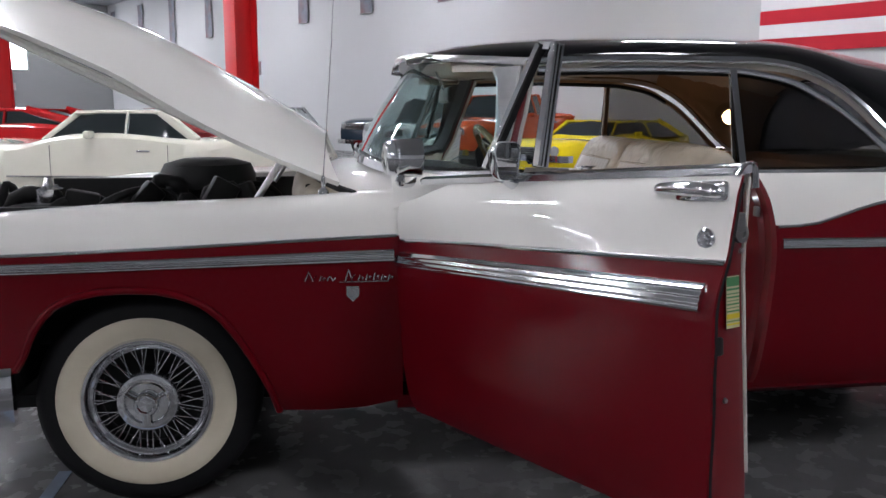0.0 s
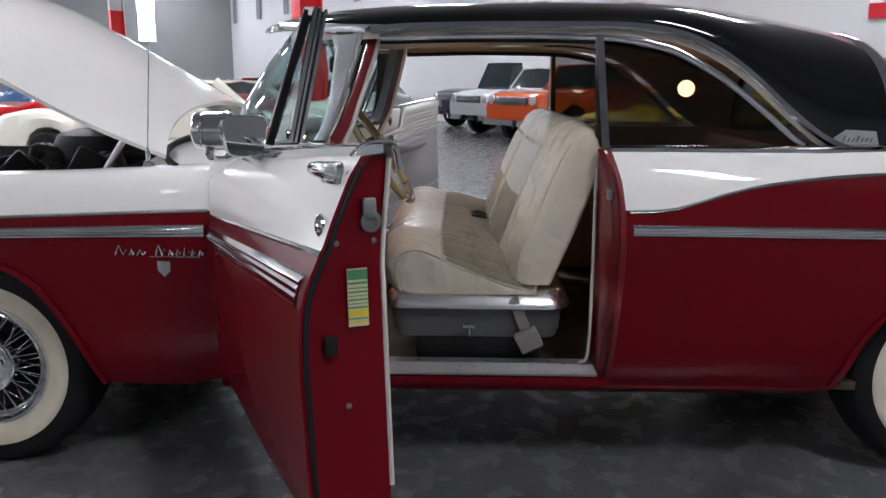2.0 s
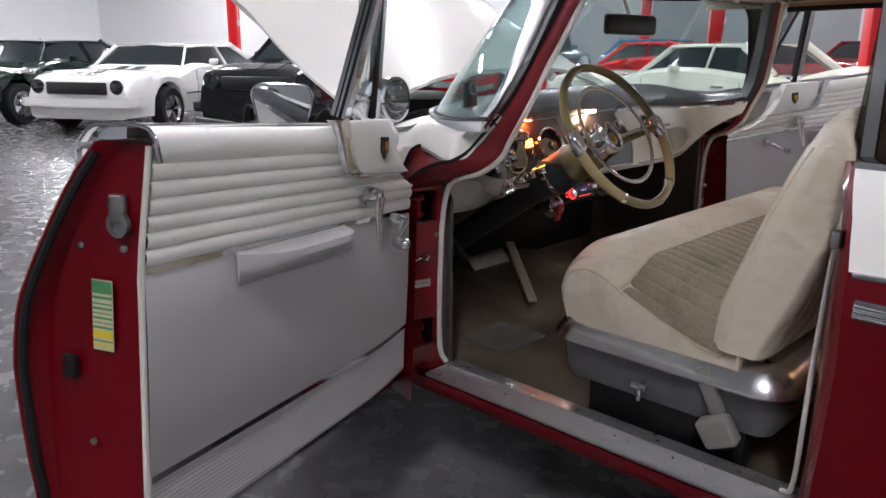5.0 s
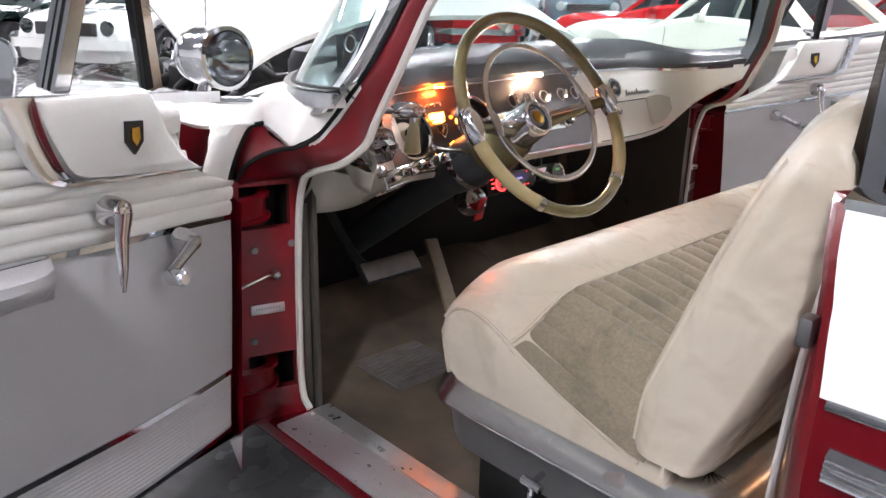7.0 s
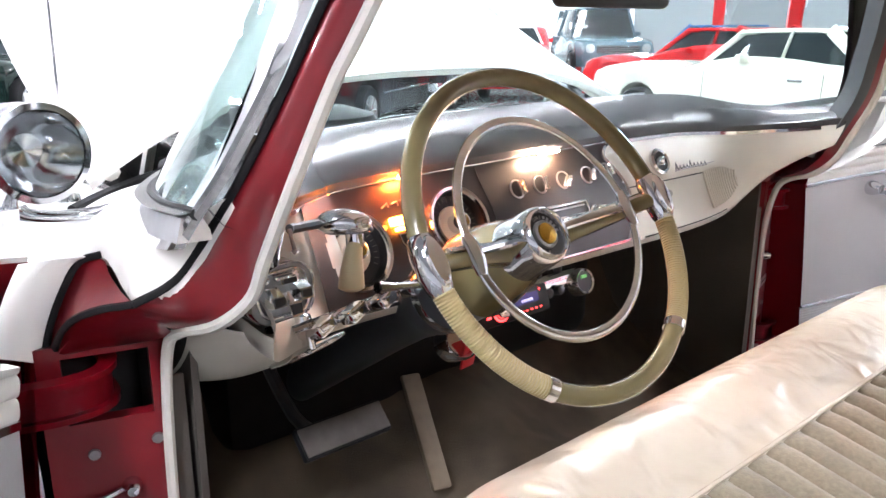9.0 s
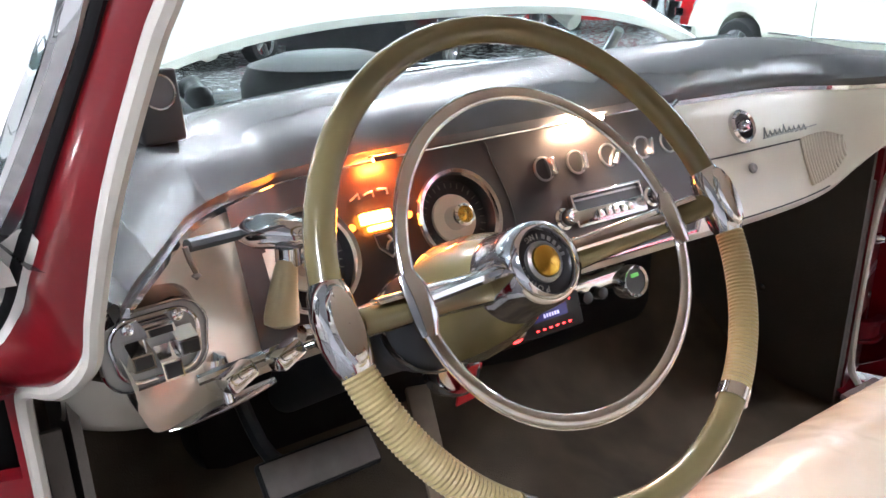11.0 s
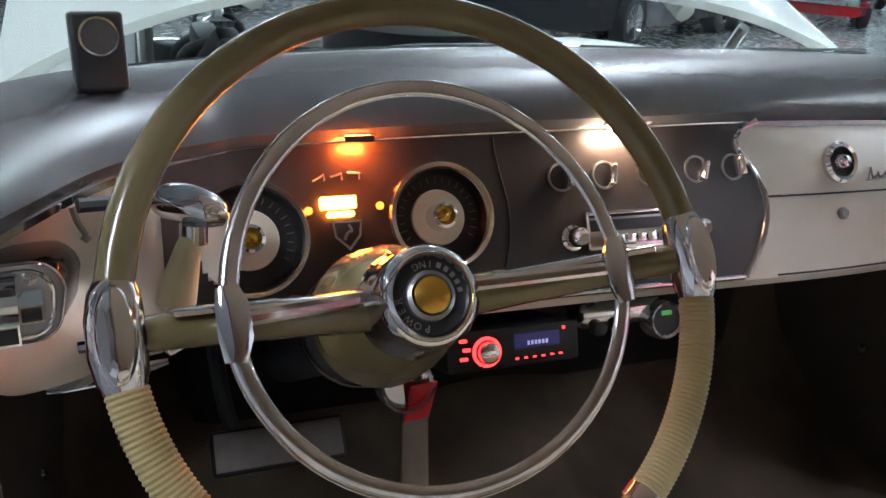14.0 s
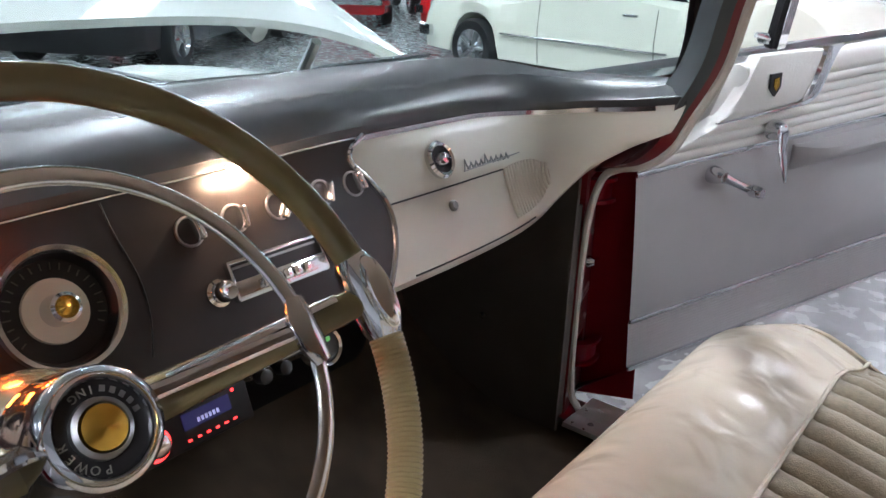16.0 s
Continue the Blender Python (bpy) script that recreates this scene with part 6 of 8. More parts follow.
for x, y in ((-0.020, 0.019), (0.023, 0.020)):
    bm = BM()
    lathe(bm, [(0.0055, 0.0), (0.005, 0.004), (0.002, 0.005), (0.0, 0.004)], m @ Matrix.Translation((x, y, 0.0)), 12)
    part("screw", bm, CHROME, pod)
# spotlight control: rod, chrome head, cream grip
bm = BM()
tube(bm, [(1.215, -0.628, 1.038), (1.200, -0.590, 1.034), (1.185, -0.560, 1.030)], 0.007, 8)
sc = part("spotlight_control", bm, COLUMN, car, "dark rod and chrome head of the spotlight control")
bm = BM()
tube(bm, spline([(1.180, -0.566, 1.026), (1.190, -0.556, 1.030), (1.205, -0.535, 1.031), (1.218, -0.515, 1.026), (1.224, -0.503, 1.018)], 12), [0.006, 0.010, 0.014, 0.017, 0.0185, 0.019, 0.019, 0.0185, 0.0175, 0.015, 0.011, 0.005], 14)
tube(bm, [(1.224, -0.532, 1.018), (1.226, -0.533, 1.000)], 0.013, 12)
part("head", bm, CHROME, sc, "rounded chrome head")
bm = BM()
tube(bm, spline([(1.228, -0.535, 1.006), (1.232, -0.542, 0.985), (1.240, -0.551, 0.955), (1.242, -0.553, 0.943)], 8), [0.010, 0.012, 0.013, 0.015, 0.017, 0.018, 0.018, 0.010], 12)
part("grip", bm, material("cream_plastic", (0.42, 0.36, 0.22), 0.4, spread=0.08, scale=30), sc, "cream plastic grip")
bm = BM()
tube(bm, spline([(1.222, -0.632, 1.040), (1.222, -0.629, 1.025), (1.218, -0.624, 1.012)], 6), 0.003, 6)
lathe(bm, [(0.0, -0.005), (0.005, 0.0), (0.0, 0.005)], pose(1.218, -0.624, 1.008), 10)
part("hook", bm, STEEL, sc)
# lower switches and levers
bm = BM()
tube(bm, [(1.23, -0.64, 0.905), (1.235, -0.50, 0.92), (1.235, -0.36, 0.945)], 0.006, 8)
sw = part("switch_rail", bm, CHROME, car, "chrome rail of switches under the dashboard")
for k in range(4):
    bm = BM()
    box(bm, (0, 0, 0), (0.030, 0.034, 0.020), 0.004, m=pose(1.245, -0.605 + 0.052 * k, 0.905 + 0.008 * k, 20, -20, 10))
    part("switch", bm, CHROME, sw)
bm = BM()
tube(bm, spline([(1.222, -0.672, 0.858), (1.228, -0.640, 0.866), (1.233, -0.605, 0.873), (1.236, -0.563, 0.883)], 12), [0.004, 0.006, 0.0075, 0.008, 0.0085, 0.0085, 0.0085, 0.008, 0.0075, 0.007, 0.006, 0.004], 10, flat=(0.45, 1.0), up=(0.3, 0, 1))
tube(bm, [(1.232, -0.612, 0.872), (1.222, -0.614, 0.905)], [0.006, 0.005], 10)
lathe(bm, [(0.0, -0.015), (0.010, -0.011), (0.015, 0.0), (0.012, 0.010), (0.0, 0.015)], pose(1.215, -0.617, 0.908), 16)
tube(bm, [(1.215, -0.617, 0.908), (1.165, -0.640, 0.885)], 0.009, 10)
part("lever", bm, CHROME, sw, "flat chrome pull lever on a round pivot")
bm = BM()
lathe(bm, [(0.016, 0.004), (0.017, 0.008), (0.013, 0.010), (0.0125, -0.004), (0.0, -0.004)], along((0.88, 0.30, -0.05), (1.172, -0.636, 0.884)), 20)
part("shaft_hole", bm, DIAL, sw, "dark shaft hole in the cream panel")
bm = BM()
up_line = spline([(1.165, -0.755, 0.925), (1.200, -0.735, 0.925), (1.225, -0.690, 0.912), (1.228, -0.640, 0.902), (1.215, -0.595, 0.897), (1.16, -0.580, 0.897)], 20)
low_line = spline([(1.060, -0.750, 0.815), (1.092, -0.733, 0.812), (1.130, -0.690, 0.815), (1.148, -0.640, 0.822), (1.140, -0.595, 0.832), (1.09, -0.580, 0.845)], 20)
rows = [[p.lerp(q, k) + Vector((0.020 * math.sin(math.pi * k) ** 0.7, 0, 0)) for p, q in zip(up_line, low_line)] for k in steps(0, 1, 8)]
grid(bm, rows)
part("knee_panel", bm, DASHCREAM, face, "cream knee panel below the dashboard")

# ---- steering wheel ----
WN_S = Vector((0.832, 0, 0.555))
WC = Vector((1.452, -0.3745, 1.0435))
WM = along(WN_S, WC, (0, 0, 1)) @ Matrix.Rotation(radians(2.3), 4, "Z")
# here local x runs across, local y up the wheel


def wp(r, deg, h=0.0):
    return WM @ Vector((r * math.cos(radians(deg)), r * math.sin(radians(deg)), h))


R0 = 0.2195
bm = BM()
tube(bm, [wp(R0, a) for a in range(0, 360, 5)], 0.0128, 14, closed=True)
sw = part("steering_wheel", bm, WHEELGREEN, car, "olive plastic two-spoke steering wheel")
for c in (-158, -22):
    # ribbed pale grips below the spokes
    a0, a1 = (-172, -128) if c < -100 else (-52, -8)
    bm = BM()
    pts = [wp(R0, a) for a in steps(a0, a1, 89)]
    tube(bm, pts, [0.0142 if k % 2 else 0.0130 for k in range(89)], 14)
    part("ribbed_grip", bm, GRIP, sw, "yellowed ribbed grip")
    bm = BM()
    e = a0 if c > -100 else a1
    d0 = -3.5 if c > -100 else 3.5
    tube(bm, [wp(R0, e), wp(R0, e + d0 * 0.5), wp(R0, e + d0)], 0.0150, 14)
    part("grip_band", bm, CHROME, sw, "chrome band at the end of the grip")
for a in (0, 180):
    bm = BM()
    tube(bm, [wp(R0, a - 9), wp(R0, a - 7), wp(R0, a - 3), wp(R0, a + 3), wp(R0, a + 7), wp(R0, a + 9)], [0.0135, 0.0165, 0.0185, 0.0185, 0.0165, 0.0135], 16)
    clip = part("spoke_clip", bm, CHROME, sw, "chrome clip joining spoke and rim")
    bm = BM()
    cm = WM @ Matrix.Rotation(radians(a), 4, "Z") @ Matrix.Translation((R0 - 0.001, 0, 0))
    oval = [(0.0105 * math.cos(q), 0.027 * math.sin(q)) for q in (2 * math.pi * n / 28 for n in range(28))]
    grid(bm, [[cm @ Vector((x * g, y * g, h)) for x, y in oval] for g, h in ((1.25, 0.010), (1.12, 0.0175), (1.0, 0.0195), (0.6, 0.0198), (0.02, 0.0199))], close_v=True)
    part("clip_face", bm, BAND, clip, "flat polished oval face")
    bm = BM()
    d = 1 if a == 0 else -1
    tube(bm, [WM @ Vector((d * x, 0.004 * 0, h)) for x, h in ((0.205, -0.004), (0.15, -0.022), (0.09, -0.052), (0.03, -0.080))], [0.014, 0.016, 0.018, 0.022], 12, flat=(0.8, 1.0))
    part("spoke", bm, WHEELGREEN, sw, "olive spoke")
    bm = BM()
    tube(bm, [WM @ Vector((d * x, 0.010, h)) for x, h in ((0.185, 0.002), (0.12, -0.020), (0.062, -0.046))], 0.0045, 8, flat=(0.6, 1.3))
    part("spoke_trim", bm, CHROME, sw)
bm = BM()
HR = 0.1515
HX, HY = 0.003, 0.008
tube(bm, [WM @ Vector((HX + HR * math.cos(radians(a)), HY * abs(math.sin(radians(a))) + HR * math.sin(radians(a)), -0.004 - 0.006 * abs(math.sin(radians(a))))) for a in range(0, 360, 5)], 0.0070, 12, closed=True, flat=(0.5, 1.0), up=tuple(WN_S))
part("horn_ring", bm, RINGCHROME, sw, "chrome horn ring")
for d in (-1, 1):
    bm = BM()
    tube(bm, [WM @ Vector((d * HR + HX, 0.024, -0.003)), WM @ Vector((d * HR + HX - d * 0.002, 0.010, -0.003)), WM @ Vector((d * HR + HX - d * 0.002, -0.012, -0.003)), WM @ Vector((d * HR + HX, -0.028, -0.003))], [0.0078, 0.012, 0.012, 0.0078], 10, flat=(0.5, 1.0), up=tuple(WN_S))
    tube(bm, [WM @ Vector((d * HR + HX, 0, -0.003)), WM @ Vector((d * 0.04, 0.006, -0.040))], [0.0055, 0.006], 8)
    part("horn_ring_arm", bm, CHROME, sw)
bm = BM()
lathe(bm, [(0.066, -0.175), (0.061, -0.135), (0.053, -0.100), (0.0445, -0.078)], WM, 36)
part("hub_cone", bm, WHEELGREEN, sw, "olive hub cone")
bm = BM()
lathe(bm, [(0.0445, -0.084), (0.0455, -0.078), (0.0435, -0.072), (0.042, -0.045), (0.0405, -0.028), (0.037, -0.018), (0.0325, -0.015), (0.0300, -0.018), (0.0295, -0.027)], WM, 40)
part("hub_ring", bm, CHROME, sw, "chrome hub ring")
bm = BM()
lathe(bm, [(0.0300, -0.026), (0.017, -0.026)], WM, 36)
part("hub_dial", bm, DIAL, sw, "black lettered hub ring")
bm = BM()
lathe(bm, [(0.0200, -0.028), (0.0192, -0.022), (0.0158, -0.020), (0.0148, -0.024)], WM, 32)
part("hub_bezel", bm, STEEL, sw)
bm = BM()
lathe(bm, [(0.0149, -0.024), (0.0142, -0.019), (0.008, -0.0165), (0.0, -0.015)], WM, 32)
part("horn_button", bm, GOLD, sw, "gold horn button")


def lettering(text, radius, start, step, size, parent, mat, name, flip=0):
    for i, ch in enumerate(text):
        if ch == " ":
            continue
        cu = bpy.data.curves.new(name, "FONT")
        cu.body, cu.size, cu.extrude, cu.align_x, cu.align_y = ch, size, 0.0005, "CENTER", "CENTER"
        ob = new("letter_source", cu)
        deps = bpy.context.evaluated_depsgraph_get()
        me = bpy.data.meshes.new_from_object(ob.evaluated_get(deps))
        bpy.data.objects.remove(ob)
        a = start - step * i
        me.transform(WM @ Matrix.Rotation(radians(a), 4, "Z") @ Matrix.Translation((0, radius, -0.0254)) @ Matrix.Rotation(radians(flip), 4, "Z"))
        me.materials.clear()
        me.materials.append(mat)
        o = new("letter", me)
        o.parent = parent


EMBOSS = material("worn_white_letters", (0.20, 0.19, 0.165), 0.5, spread=0.3, scale=300)
lettering("POWER", 0.0248, 166, 18.5, 0.0078, sw, EMBOSS, "letter")
lettering("ING", 0.0248, -10, -14.5, 0.0074, sw, EMBOSS, "letter", 180)
for k in range(5):
    bm = BM()
    box(bm, (0, 0.0248, -0.0254), (0.0034, 0.0040, 0.0010), 0.0, m=WM @ Matrix.Rotation(radians(-26 - 15 * k), 4, "Z"))
    part("worn_letter", bm, STEEL, sw)

# column
bm = BM()
P0 = WC - WN_S * 0.15
ax = -WN_S
m = along(-WN_S, P0, (0, 1, 0))
lathe(bm, [(0.062, 0.0), (0.061, 0.03), (0.060, 0.10), (0.058, 0.14), (0.052, 0.16), (0.046, 0.20), (0.043, 0.28), (0.043, 0.70)], m, 28)
col = part("steering_column", bm, COLUMN, car, "dark grey steering column")
bm = BM()
lathe(bm, [(0.0625, 0.10), (0.064, 0.105), (0.064, 0.112), (0.0615, 0.118)], m, 28)
part("column_ring", bm, CHROME, col)
bm = BM()
tube(bm, [P0 + ax * 0.03 + Vector((0, -0.06, 0.0)), P0 + ax * 0.02 + Vector((0, -0.15, 0.012)), P0 + ax * 0.01 + Vector((0, -0.19, 0.015))], [0.006, 0.005, 0.008], 8)
part("signal_lever", bm, CHROME, col, "chrome turn signal lever")

# under-dash extras: radio unit, chrome gauge pod, ignition ring, red tag
m = along((0.9, 0, 0.35), (1.175, -0.163, 0.812), (0, 0, 1))
bm = BM()
box(bm, (0, 0, -0.06), (0.178, 0.050, 0.13), 0.004, m=m)
st = part("stereo", bm, ENGINE, car, "black aftermarket stereo with lit red dial")
bm = BM()
lathe(bm, [(0.0185, 0.004), (0.0185, 0.008), (0.015, 0.008)], m @ Matrix.Translation((-0.038, -0.002, 0.0)), 24)
for k in range(3):
    box(bm, (-0.068 + 0.004 * (k % 2), 0.014 - 0.011 * k, 0.006), (0.010, 0.004, 0.003), 0.001, m=m)
part("lit_ring", bm, material("red_lamp", (0.8, 0.05, 0.05), 0.4, emit=(1.0, 0.03, 0.03), power=2.4), st, "glowing red ring")
bm = BM()
lathe(bm, [(0.014, 0.005), (0.013, 0.018), (0.010, 0.020), (0.0, 0.020)], m @ Matrix.Translation((-0.038, -0.002, 0.0)), 20)
part("stereo_knob", bm, CHROME, st)
bm = BM()
box(bm, (0.030, 0.006, 0.0055), (0.062, 0.018, 0.002), 0.0, m=m)
part("display", bm, material("blue_display", (0.02, 0.02, 0.05), 0.2, emit=(0.10, 0.09, 0.5), power=0.05), st, "dim blue display")
READOUT = material("readout", (0.3, 0.3, 0.5), 0.4, emit=(0.55, 0.55, 1.0), power=0.2)
for k in range(6):
    bm = BM()
    box(bm, (0.002 + 0.012 * k, -0.015, 0.0055), (0.004, 0.002, 0.002), 0.0, m=m)
    part("red_mark", bm, bpy.data.materials["red_lamp"], st)
for k in range(6):
    bm = BM()
    box(bm, (0.018 + 0.005 * k, 0.003, 0.0068), (0.003, 0.005, 0.001), 0.0, m=m)
    part("readout_bar", bm, READOUT, st)
bm = BM()
box(bm, (0.068, 0.017, 0.0055), (0.003, 0.003, 0.002), 0.0, m=m)
part("red_mark", bm, bpy.data.materials["red_lamp"], st)
m = along((0.9, 0, 0.3), (1.102, 0.042, 0.797), (0, 0, 1))
bm = BM()
box(bm, (0, 0, -0.02), (0.14, 0.036, 0.05), 0.012, m=m, seg=3)
lathe(bm, [(0.029, -0.01), (0.029, 0.012), (0.026, 0.018), (0.022, 0.016)], m @ Matrix.Translation((0.062, -0.014, 0.0)), 28)
gp = part("gauge_pod", bm, CHROME, car, "chrome under-dash gauge pod")
for y in (0.0, 0.06):
    bm = BM()
    box(bm, (1.085, y, 0.834), (0.020, 0.004, 0.052), 0.001)
    part("hanger", bm, STEEL, gp)
bm = BM()
lathe(bm, [(0.0225, 0.014), (0.0, 0.014)], m @ Matrix.Translation((0.062, -0.014, 0.0)), 24)
part("gauge_dial", bm, DIAL, gp)
bm = BM()
box(bm, (0.062, -0.004, 0.0155), (0.016, 0.006, 0.002), 0.0, m=m)
part("green_mark", bm, material("green_lamp", (0.05, 0.2, 0.05), 0.4, emit=(0.15, 0.5, 0.1), power=0.25), gp)
for x in (-0.045, -0.012):
    bm = BM()
    lathe(bm, [(0.010, 0.0), (0.010, 0.016), (0.006, 0.018), (0, 0.018)], m @ Matrix.Translation((x, -0.016, 0.0)), 14)
    part("pod_switch", bm, DIAL, gp)
m = along((0.85, -0.1, 0.45), (1.19, -0.305, 0.790), (0, 0, 1))
bm = BM()
lathe(bm, [(0.034, -0.03), (0.035, 0.004), (0.031, 0.010), (0.027, 0.006), (0.026, -0.01), (0.0, -0.01)], m, 28)
part("ignition_bezel", bm, CHROME, car, "chrome ignition bezel")
tag = thing("key_tag", "red plastic tag hanging from the ignition key", "tag", at=pose(0, CY, 0))
bm = BM()
box(bm, (0, 0, 0), (0.004, 0.034, 0.060), 0.0015, m=pose(1.196, -0.288, 0.765, 0, 14, 8))
part("tag", bm, REDPLASTIC, tag)
bm = BM()
tube(bm, [(1.19, -0.29, 0.790 + 0.008 * 0), (1.192, -0.289, 0.80)], 0.003, 8)
part("key", bm, STEEL, tag)

# small black speaker-like box on the pad
dv = thing("dash_box", "small black box with a round silver front on the dashboard", "box", at=pose(0, CY, 0))
m = pose(1.085, -0.605, 1.149, 0, -6, 12) @ Matrix.Scale(0.74, 4)
bm = BM()
box(bm, (0, 0, 0), (0.030, 0.066, 0.102), 0.006, m=m, seg=3)
part("case", bm, DIAL, dv)
bm = BM()
lathe(bm, [(0.026, -0.001), (0.025, 0.003), (0.022, 0.003)], m @ along((1, 0, 0), (0.0145, 0, 0.020)), 28)
part("ring", bm, CHROME, dv)
bm = BM()
lathe(bm, [(0.022, 0.001), (0.0, 0.002)], m @ along((1, 0, 0), (0.0145, 0, 0.020)), 28)
part("disc", bm, material("grey_mesh", (0.10, 0.10, 0.105), 0.35, 0.6, spread=0.1, scale=60), dv, "grey round mesh")

# inside mirror
bm = BM()
box(bm, (1.255, -0.024, 1.353), (0.024, 0.300, 0.064), 0.014, seg=3)
im = part("inside_mirror", bm, DIAL, car, "black inside mirror")
bm = BM()
tube(bm, [(1.248, -0.024, 1.375), (1.215, -0.024, 1.45)], 0.006, 8)
part("mirror_stem", bm, CHROME, im)

# ---- front bench seat ----
SW = 0.735


def cushion_edge(y):
    """How far a place is towards the bench's outer end: 0 in the middle, 1 at the end."""
    return max(0.0, (abs(y) - 0.54) / (SW - 0.54))


CROWN = smooth_curve([1.478, 1.486, 1.505, 1.535, 1.58, 1.63, 1.685, 1.80, 1.95, 2.02], [0.71, 0.742, 0.768, 0.786, 0.793, 0.784, 0.763, 0.735, 0.70, 0.69])
CROWN_END = smooth_curve([1.478, 1.486, 1.505, 1.535, 1.58, 1.63, 1.685, 1.80, 1.95, 2.02], [0.69, 0.715, 0.738, 0.752, 0.752, 0.737, 0.712, 0.672, 0.625, 0.615])


def cushion_top(x, y):
    e = cushion_edge(y)
    z, zo = CROWN(x), CROWN_END(x)
    f = e * e * (3 - 2 * e)
    return z + (zo - z) * f


def cushion_shift(x, y):
    """The bench's front edge sweeps back a little at its outer ends."""
    return 0.050 * cushion_edge(y) ** 2 * max(0.0, 1 - (x - 1.478) / 0.45)


bm = BM()
rows = []
ends = [(SW - 0.022, 0.001), (SW - 0.012, 0.004), (SW - 0.005, 0.009), (SW, 0.018)]
for y, drop in [(-a, b) for a, b in ends[::-1]] + [(y, 0.0) for y in steps(-SW + 0.035, SW - 0.035, 61)] + ends:
    row = [(x + cushion_shift(1.478, y) + drop, y, z) for x, z in ((1.55, 0.60), (1.515, 0.605), (1.492, 0.62), (1.480, 0.65), (1.475, 0.68))]
    for x in steps(1.478, 1.60, 12) + steps(1.62, 2.0, 16):
        row.append((x + cushion_shift(x, y) + drop * max(0.0, 1 - (x - 1.478) / 0.1), y, cushion_top(x, y) - drop))
    row += [(2.01, y, 0.66), (2.01, y, 0.60)]
    rows.append(row)
vs, fs = grid(bm, rows, close_v=True)
bm.faces.new(vs[0])
bm.faces.new(vs[-1])
seat = part("bench_seat", bm, VINYL, car, "worn cream vinyl front bench with tan cloth centre")
# pleated cloth on the cushion
bm = BM()
rows = []
n = 1 + 10 * 32
for q in range(n):
    f = q / (n - 1)
    y = -0.734 + 1.468 * f
    puff = abs(math.sin(math.pi * f * 32)) ** 0.62
    x0 = 1.688 + 0.014 * cushion_edge(y)
    rows.append([(x, y, cushion_top(x, y) + 0.003 + 0.013 * puff * (1 if 0 < i < 11 else 0.25)) for i, x in enumerate(steps(x0, 1.975, 12))])
grid(bm, rows)
part("cushion_cloth", bm, CLOTH, seat, "pleated tan cloth seat centre, faded and stained")
bm = BM()
pts = [(1.685 + 0.014 * cushion_edge(y), y, cushion_top(1.685, y) + 0.006) for y in steps(-0.732, 0.732, 40)]
tube(bm, pts, 0.0035, 6)
for s in (-1, 1):
    tube(bm, [(x + cushion_shift(x, SW) + 0.004, s * (SW - 0.004), cushion_top(x, SW) - 0.006) for x in steps(1.49, 1.96, 24)], 0.0042, 6)
    tube(bm, spline([(1.556, s * (SW - 0.003), 0.61), (1.546, s * (SW - 0.003), 0.65), (1.544, s * (SW - 0.003), 0.68), (1.548, s * (SW - 0.004), 0.708)], 8), 0.0042, 6)
part("piping", bm, VINYL, seat, "cream piping")


def back_front(y, z):
    e = max(0.0, (abs(y) - 0.30) / (SW - 0.30))
    m = max(0.0, 1 - abs(y) / 0.05)
    return lerp(z, [0.62, 0.72, 0.868, 0.959, 1.06, 1.12, 1.165, 1.19], [1.862, 1.870, 1.925, 1.960, 2.003, 2.038, 2.080, 2.10]) + 0.080 * e ** 2.2 + 0.012 * m


def back_rear(z):
    return lerp(z, [0.62, 0.80, 1.00, 1.10, 1.19], [2.055, 2.130, 2.205, 2.210, 2.19])


